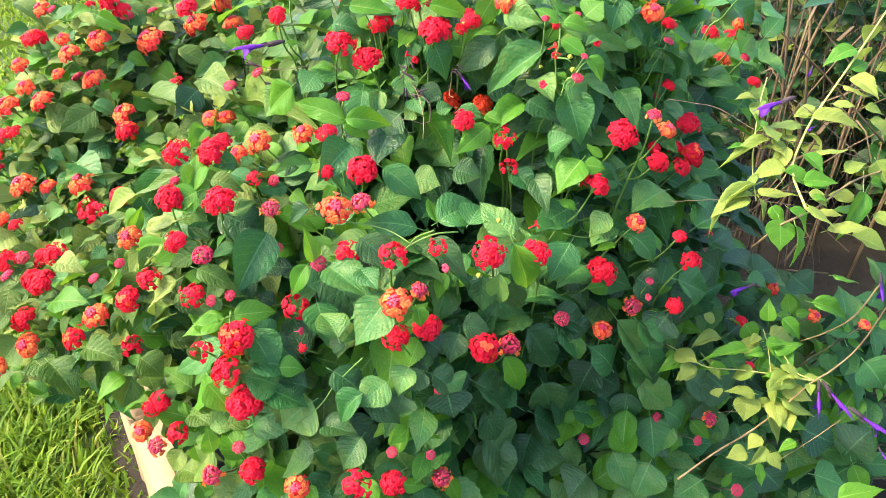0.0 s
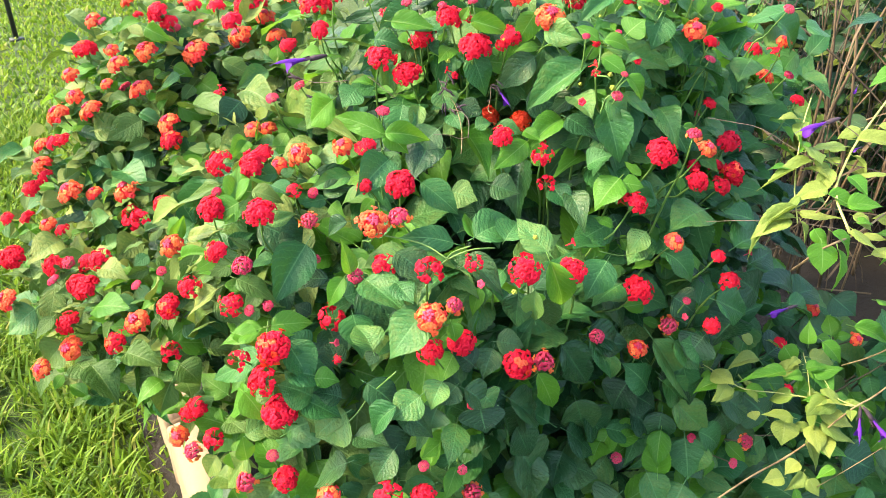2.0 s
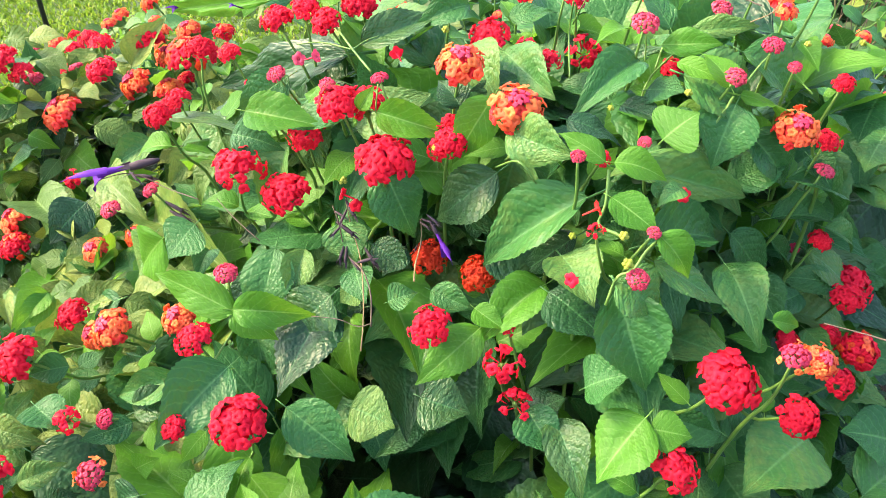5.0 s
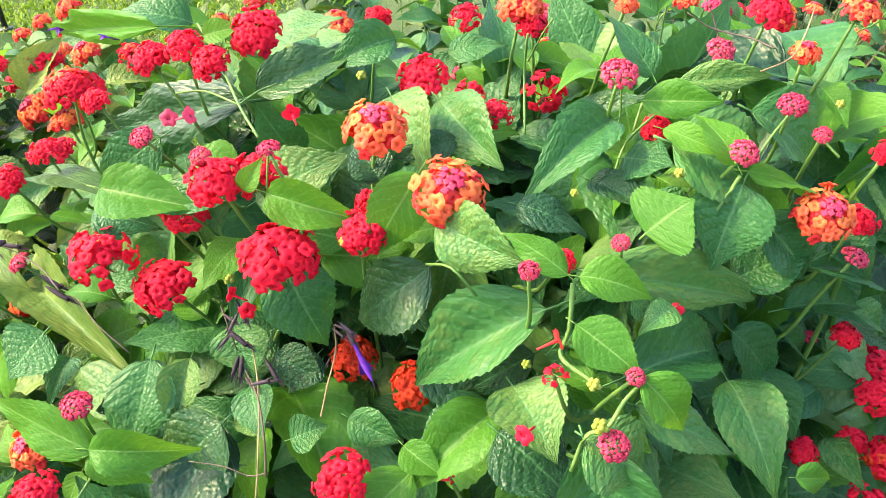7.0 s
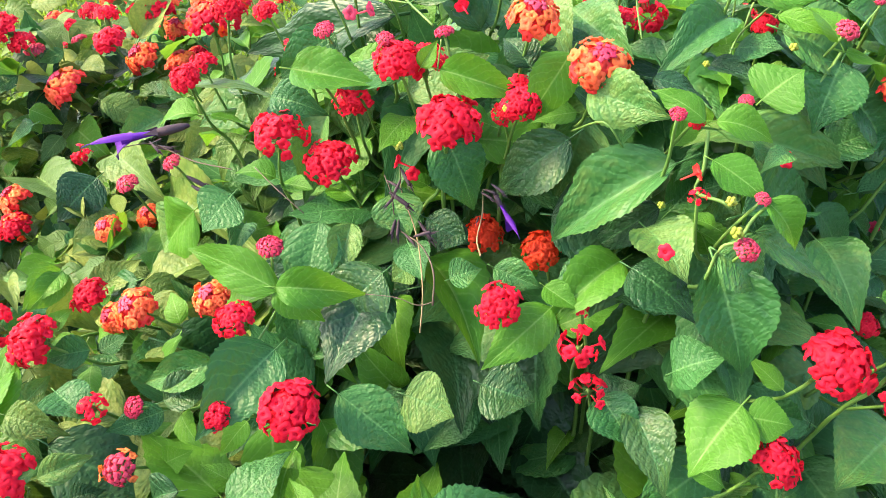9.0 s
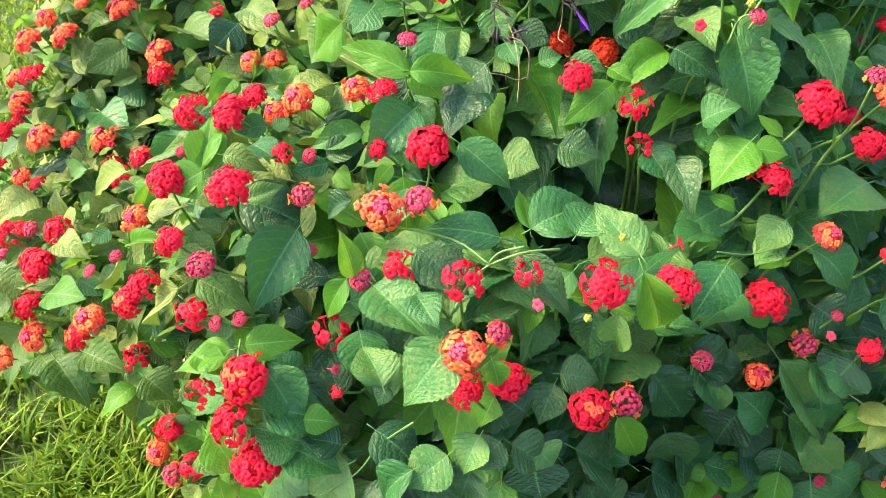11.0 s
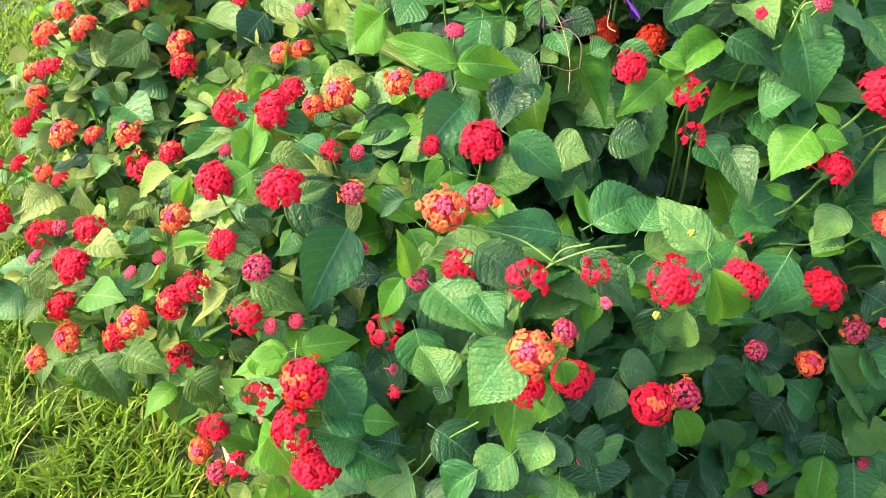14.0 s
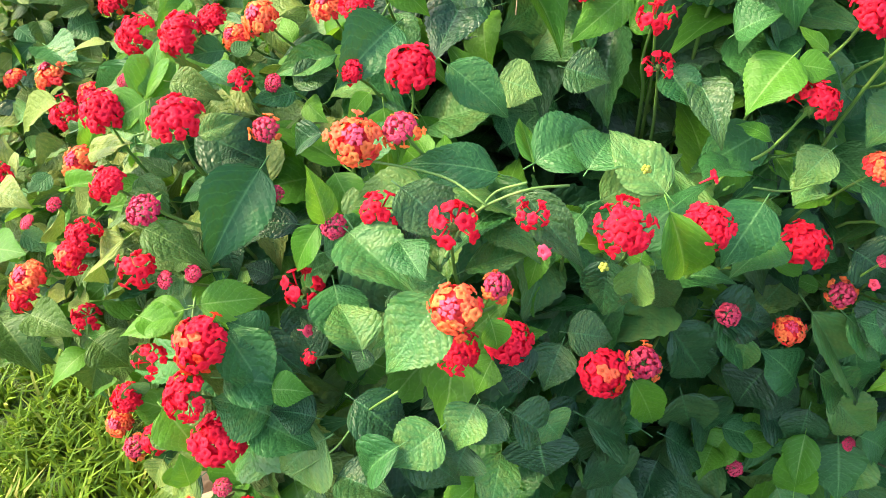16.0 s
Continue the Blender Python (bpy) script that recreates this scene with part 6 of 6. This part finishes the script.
salvia_leaf(0.371, 0.668, 0.586, 0.404, 0.668, 0.593, 0.021)
salvia_leaf(0.362, 0.667, 0.583, 0.363, 0.656, 0.573, 0.015)
salvia_leaf(0.365, 0.624, 0.580, 0.363, 0.606, 0.558, 0.022)
salvia_leaf(0.347, 0.626, 0.556, 0.317, 0.626, 0.564, 0.026)
salvia_leaf(0.339, 0.626, 0.552, 0.338, 0.610, 0.531, 0.027)
salvia_leaf(0.350, 0.624, 0.542, 0.367, 0.623, 0.547, 0.012)
salvia_leaf(0.367, 0.606, 0.566, 0.397, 0.599, 0.561, 0.023)
salvia_leaf(0.362, 0.616, 0.538, 0.375, 0.600, 0.518, 0.024)
salvia_leaf(0.317, 0.652, 0.557, 0.307, 0.655, 0.570, 0.018)
salvia_leaf(0.311, 0.645, 0.547, 0.317, 0.639, 0.545, 0.015)
salvia_leaf(0.352, 0.599, 0.518, 0.338, 0.593, 0.516, 0.018)
salvia_leaf(0.354, 0.588, 0.514, 0.341, 0.576, 0.502, 0.014)
salvia_leaf(0.358, 0.581, 0.512, 0.362, 0.572, 0.505, 0.017)
salvia_leaf(0.335, 0.587, 0.506, 0.313, 0.585, 0.512, 0.017)
salvia_leaf(0.376, 0.574, 0.535, 0.363, 0.567, 0.530, 0.014)
salvia_leaf(0.344, 0.577, 0.501, 0.351, 0.567, 0.491, 0.012)
salvia_leaf(0.382, 0.677, 0.621, 0.401, 0.667, 0.610, 0.018)
salvia_leaf(0.388, 0.638, 0.668, 0.430, 0.631, 0.663, 0.019)
salvia_leaf(0.371, 0.585, 0.733, 0.392, 0.581, 0.732, 0.015)
salvia_leaf(0.419, 0.542, 0.487, 0.466, 0.546, 0.502, 0.025)
salvia_stem("yellow", 0.0032, (0.431, 0.725, 0.948), (0.393, 0.690, 0.909), (0.348, 0.647, 0.868), (0.330, 0.624, 0.851), (0.315, 0.596, 0.834), (0.317, 0.559, 0.815))
salvia_stem("yellow", 0.0019, (0.310, 0.679, 0.894), (0.300, 0.659, 0.872), (0.288, 0.620, 0.834), (0.283, 0.583, 0.811))
salvia_stem("tan", 0.0036, (0.411, 0.619, 0.826), (0.373, 0.602, 0.821), (0.326, 0.563, 0.813), (0.287, 0.534, 0.813), (0.298, 0.603, 0.753))
salvia_stem("twig", 0.0014, (0.222, 0.691, 0.869), (0.246, 0.681, 0.868), (0.268, 0.669, 0.866), (0.304, 0.634, 0.852), (0.344, 0.622, 0.849), (0.385, 0.621, 0.837))
salvia_stem("twig", 0.0013, (0.230, 0.665, 0.770), (0.260, 0.639, 0.785), (0.283, 0.584, 0.811), (0.306, 0.558, 0.819))
salvia_stem("twig", 0.0016, (0.330, 0.660, 0.879), (0.345, 0.649, 0.870), (0.366, 0.632, 0.853), (0.391, 0.621, 0.834))
salvia_stem("tan", 0.0036, (0.433, 0.586, 0.701), (0.432, 0.607, 0.636), (0.407, 0.599, 0.611), (0.385, 0.592, 0.599), (0.369, 0.608, 0.549), (0.340, 0.607, 0.515), (0.302, 0.590, 0.503), (0.260, 0.572, 0.481))
salvia_stem("yellow", 0.0018, (0.265, 0.696, 0.571), (0.288, 0.682, 0.564), (0.306, 0.667, 0.560), (0.347, 0.656, 0.564), (0.386, 0.595, 0.600))
salvia_stem("tan", 0.0030, (0.402, 0.663, 0.600), (0.410, 0.632, 0.635), (0.409, 0.595, 0.680), (0.416, 0.582, 0.726))
salvia_stem("yellow", 0.0016, (0.378, 0.644, 0.594), (0.380, 0.617, 0.593), (0.387, 0.593, 0.602))
salvia_stem("yellow", 0.0014, (0.373, 0.695, 0.593), (0.372, 0.674, 0.586), (0.363, 0.631, 0.575), (0.365, 0.617, 0.556), (0.364, 0.619, 0.536))
salvia_stem("twig", 0.0010, (0.313, 0.630, 0.525), (0.352, 0.627, 0.532), (0.369, 0.608, 0.560))
salvia_stem("tan", 0.0013, (0.365, 0.575, 0.507), (0.378, 0.573, 0.524), (0.392, 0.567, 0.549), (0.409, 0.564, 0.574))
salvia_stem("yellow", 0.0014, (0.388, 0.614, 0.827), (0.386, 0.595, 0.803), (0.393, 0.589, 0.787))
salvia_stem("tan", 0.0018, (0.329, 0.622, 0.849), (0.307, 0.591, 0.831), (0.295, 0.580, 0.823))
salvia_flower(0.323, 0.646, 0.885, 0.289, 0.633, 0.876)
salvia_flower(0.357, 0.707, 0.647, 0.327, 0.696, 0.641)
salvia_flower(0.387, 0.582, 0.607, 0.382, 0.562, 0.585)
salvia_flower(0.391, 0.580, 0.608, 0.411, 0.559, 0.583)
salvia_flower(0.417, 0.564, 0.588, 0.448, 0.547, 0.568)
salvia_flower(0.405, 0.569, 0.744, 0.402, 0.552, 0.726)
salvia_flower(0.451, 0.555, 0.546, 0.455, 0.544, 0.538)
salvia_flower(0.388, 0.720, 0.831, 0.377, 0.712, 0.830)
salvia_flower(0.580, 1.164, 0.765, 0.571, 1.151, 0.755)
salvia_flower(-0.177, 0.815, 0.892, -0.223, 0.797, 0.884)
salvia_flower(0.019, 0.776, 0.871, 0.031, 0.761, 0.855)
salvia_flower(-0.243, 1.058, 0.940, -0.264, 1.046, 0.938)
salvia_flower(-0.140, 0.924, 0.967, -0.148, 0.918, 0.971)
salvia_stem("twig", 0.0016, (-0.045, 0.785, 0.877), (-0.040, 0.778, 0.868), (-0.038, 0.778, 0.847), (-0.020, 0.750, 0.852), (-0.010, 0.727, 0.850), (-0.010, 0.720, 0.833))
salvia_stem("twig", 0.0010, (-0.047, 0.725, 0.835), (-0.030, 0.723, 0.835), (-0.018, 0.721, 0.832), (-0.009, 0.721, 0.835))
salvia_stem("tan", 0.0016, (0.012, 0.779, 0.872), (0.012, 0.775, 0.859), (0.010, 0.762, 0.850), (0.014, 0.736, 0.855))
salvia_stem("twig", 0.0013, (0.168, 0.833, 0.999), (0.179, 0.833, 0.992), (0.193, 0.825, 0.990), (0.200, 0.814, 0.989))
salvia_stem("tan", 0.0012, (0.215, 0.822, 1.003), (0.211, 0.815, 0.994), (0.205, 0.808, 0.987), (0.194, 0.807, 0.982))
salvia_stem("twig", 0.0012, (0.176, 0.836, 1.003), (0.180, 0.834, 0.994), (0.182, 0.832, 0.987))
salvia_stem("twig", 0.0012, (-0.124, 0.791, 0.877), (-0.108, 0.778, 0.870), (-0.091, 0.771, 0.858))
salvia_stem("twig", 0.0014, (-0.225, 0.816, 0.876), (-0.232, 0.873, 0.855), (-0.200, 0.864, 0.847), (-0.148, 0.811, 0.866))
salvia_stem("tan", 0.0014, (-0.035, 0.782, 0.884), (-0.036, 0.789, 0.863), (-0.024, 0.762, 0.851), (-0.017, 0.732, 0.835), (-0.017, 0.717, 0.817))
spent_calyx(-0.041, 0.780, 0.875, -0.033, 0.775, 0.873)
spent_calyx(-0.039, 0.775, 0.867, -0.044, 0.767, 0.863)
spent_calyx(-0.038, 0.775, 0.869, -0.025, 0.768, 0.863)
spent_calyx(-0.039, 0.778, 0.851, -0.041, 0.767, 0.843)
spent_calyx(-0.037, 0.777, 0.850, -0.037, 0.767, 0.841)
spent_calyx(-0.030, 0.764, 0.849, -0.023, 0.758, 0.845)
spent_calyx(-0.022, 0.755, 0.855, -0.011, 0.754, 0.859)
spent_calyx(0.014, 0.777, 0.873, 0.022, 0.773, 0.872)
spent_calyx(0.013, 0.776, 0.871, 0.020, 0.771, 0.869)
spent_calyx(0.010, 0.771, 0.858, 0.009, 0.765, 0.857)
spent_calyx(-0.235, 0.886, 0.847, -0.217, 0.883, 0.846)
spent_calyx(-0.231, 0.871, 0.856, -0.221, 0.864, 0.850)
spent_calyx(-0.214, 0.883, 0.824, -0.195, 0.877, 0.817)
spent_calyx(-0.208, 0.878, 0.818, -0.188, 0.871, 0.811)
spent_calyx(0.019, 0.770, 0.879, 0.027, 0.765, 0.875)
spent_calyx(-0.033, 0.779, 0.882, -0.026, 0.770, 0.874)
spent_calyx(-0.035, 0.778, 0.876, -0.038, 0.769, 0.870)
spent_calyx(-0.023, 0.775, 0.850, -0.014, 0.766, 0.841)

# small leaves at the joints of the salvia's stems
for i, line in enumerate(SALVIA_LINES):
    rnd = random.Random(5200 + i)
    for q in line[1::2]:
        for rep in range(2):
            w = rnd.uniform(0, 6.28)
            way = unit(Vector((math.cos(w), 0.6 * math.sin(w) - 0.2, rnd.uniform(-.5, .2))))
            size = rnd.uniform(0.014, 0.038)
            if rnd.random() < 0.8:
                b = q + way * 0.008
                part("leaf", SALVIA_MESH[rnd.randrange(18)], salvia, leaf_pose(b, b + way * size, size * 0.62, Vector((rnd.uniform(-.7, .7), rnd.uniform(-.7, .2), 1.0))))


# ---- dry canes and more foliage behind the salvia ----
canes = tagged(new("ornamental_grass_clump"), "clump of dry brown canes standing in the bed", "grass clump")
for i in range(17):
    rnd = random.Random(2200 + i)
    x, y = 0.90 + rnd.gauss(0, 0.12), 1.80 + rnd.gauss(0, 0.12)
    lx, ly = rnd.gauss(0.02, 0.17), rnd.gauss(0.0, 0.12)
    h = rnd.uniform(0.8, 1.5)
    line = spline([(x, y, 0.02), (x + lx * 0.25, y + ly * 0.3, h * 0.4), (x + lx * 0.8, y + ly, h * 0.75), (x + lx * 1.6 + rnd.gauss(0, .08), y + ly * 1.8, h)], 3)
    thick = rnd.choice((0.002, 0.003, 0.004, 0.006, 0.007))
    rad = [0.66 * thick * (1 - 0.55 * k / (len(line) - 1)) * (1.12 if k % 3 == 0 else 1.0) for k in range(len(line))]
    part("cane", mesh_of("cane", *tube(line, rad, 6), [STEM["straw"]]), canes)
# fallen and leaning canes
for i in range(11):
    rnd = random.Random(2500 + i)
    a = Vector((0.9 + rnd.gauss(0, 0.2), 1.75 + rnd.gauss(0, 0.18), rnd.uniform(0.1, 0.5)))
    w = rnd.uniform(-0.9, 0.9)
    b = a + rnd.uniform(0.3, 0.7) * Vector((math.cos(w) * rnd.choice((-1, 1)), 0.4 * math.sin(w), rnd.uniform(-.1, .8)))
    part("cane", mesh_of("cane", *tube(spline([a, a.lerp(b, .5) + Vector((0, 0, 0.03)), b], 3), [0.0022] * 7, 5), [STEM["straw"]]), canes)
# dry strap leaves hanging from the canes
dv, df, off = [], [], 0
for i in range(50):
    rnd = random.Random(2600 + i)
    x, y, z = 0.9 + rnd.gauss(0, 0.17), 1.80 + rnd.gauss(0, 0.16), rnd.uniform(0.10, 1.0)
    w = rnd.uniform(0, 6.28)
    d = Vector((math.cos(w), math.sin(w), 0))
    n = rnd.uniform(0.12, 0.38)
    side = Vector((-d.y, d.x, 0)) * rnd.uniform(0.002, 0.006)
    for k in range(5):
        q = Vector((x, y, z)) + d * n * k / 4 + Vector((0, 0, n * (0.9 * k / 4 - 1.5 * (k / 4) ** 2)))
        dv += [q - side * (1.05 - k / 4), q + side * (1.05 - k / 4)]
    df += [(off + 2 * k, off + 2 * k + 1, off + 2 * k + 3, off + 2 * k + 2) for k in range(4)]
    off += 10
part("dry_leaves", mesh_of("dry_leaves", dv, df, [STEM["straw"]]), canes, None, "thin curled dry strap leaves", "stuff")

# a thicket of thin dead stalks behind the canes
tv, tf, off = [], [], 0
for i in range(170):
    rnd = random.Random(2900 + i)
    x, y = rnd.uniform(0.55, 1.75), rnd.uniform(1.95, 2.35)
    h = rnd.uniform(0.4, 1.25)
    lean = Vector((rnd.gauss(0, 0.22), rnd.gauss(0, 0.12), h))
    line = spline([(x, y, 0.01), Vector((x, y, 0)) + lean * 0.5 + Vector((rnd.gauss(0, .04), 0, 0)), Vector((x, y, 0)) + lean], 3)
    v, f = tube(line, [0.0018 - 0.001 * k / (len(line) - 1) for k in range(len(line))], 4)
    tv += v
    tf += [tuple(k + off for k in q) for q in f]
    off += len(v)
part("dead_thicket", mesh_of("dead_thicket", tv, tf, [STEM["twig"]]), canes, None, "tangle of thin dead stalks", "stuff")

back = tagged(new("background_shrub"), "leafy green shrub standing behind the dry canes", "shrub")
back_mass = Mass(SALVIA_SHAPES)
for i in range(210):
    rnd = random.Random(4100 + i)
    x, y = rnd.uniform(0.55, 2.4), rnd.uniform(2.05, 2.8) if i < 170 else rnd.uniform(1.2, 2.1)
    if y < 2.1:
        x = rnd.uniform(1.15, 1.8)
    h = rnd.uniform(0.45, 1.25)
    line = spline([(x, y, 0.02), (x + rnd.gauss(0, .06), y + rnd.gauss(0, .06), h * 0.5), (x + rnd.gauss(0, .12), y + rnd.gauss(0, .12), h)], 5)
    part("stem", mesh_of("back_stem", *tube(line, [0.004 - 0.0025 * k / (len(line) - 1) for k in range(len(line))], 5), [STEM["wood" if i % 3 else "tan"]]), back)
    for q in line[2:]:
        for side in (0, math.pi):
            for rep in range(2):
                w = side + rnd.uniform(-1.2, 1.2)
                way = unit(Vector((math.cos(w), math.sin(w), rnd.uniform(-.5, .3))))
                size = rnd.uniform(0.045, 0.08)
                b = q + way * 0.02 + Vector((0, 0, rnd.uniform(-.03, .03)))
                # mostly dark tones, so the deep shade back here is in the leaf colour
                back_mass.add(rnd.choice(("pale", "mature", "dark", "dark", "dark")), leaf_pose(b, b + way * size, size * 0.66, FACING + Vector((rnd.uniform(-.5, .5), rnd.uniform(-.5, .5), 0))), rnd.randrange(4))
back_mass.build("foliage", back, "pointed pale and mid-green leaves")


# ---- edging blocks and the garden stake ----
def edging_block(x, y, turn, length):
    """A cast block with a rounded top and softly worn ends."""
    bm = bmesh.new()
    bmesh.ops.create_cube(bm, size=1.0)
    for v in bm.verts:
        v.co = Vector((v.co.x * 0.085, v.co.y * length, v.co.z * 0.20 + 0.10))
    bmesh.ops.bevel(bm, geom=[e for e in bm.edges if min(v.co.z for v in e.verts) > 0.1], offset=0.034, segments=5, profile=0.5, affect="EDGES")
    bmesh.ops.bevel(bm, geom=[e for e in bm.edges if abs(e.verts[0].co.z - e.verts[1].co.z) > 0.06], offset=0.02, segments=3, profile=0.5, affect="EDGES")
    bmesh.ops.subdivide_edges(bm, edges=[e for e in bm.edges if e.calc_length() > 0.05], cuts=4, use_grid_fill=True)
    for v in bm.verts:
        v.co += 0.004 * noise.noise_vector(v.co * 14 + Vector((x * 9, y * 9, 0)))
    me = bpy.data.meshes.new("edging_block")
    bm.to_mesh(me)
    bm.free()
    me.materials.append(BLOCK)
    me.polygons.foreach_set("use_smooth", np.ones(len(me.polygons), dtype=bool))
    ob = new("edging_block", me)
    ob.matrix_basis = pose(x, y, 0.0, 0, 0, turn)
    return tagged(ob, "weathered cream edging block with rounded top beside the lawn", "edging block", "blocks along the bed")


edging_block(-0.588, 1.121, 31.8, 0.245)
edging_block(-0.451, 0.900, 31.8, 0.245)
edging_block(-0.314, 0.679, 31.8, 0.245)


def garden_stake(x, y):
    stake = tagged(new("garden_stake"), "thin black metal stake standing in the lawn", "stake")
    stake.matrix_basis = pose(x, y, 0)
    part("rod", mesh_of("rod", *tube([(0, 0, -0.05), (0.0, 0, 0.5), (0, 0, 1.1)], [0.015, 0.014, 0.013], 10), [PAINT]), stake)
    part("foot_plate", mesh_of("foot_plate", *tube([(0, 0, 0.0), (0, 0, 0.012)], [0.045, 0.04], 12), [PAINT]), stake)


garden_stake(-2.87, 4.5)
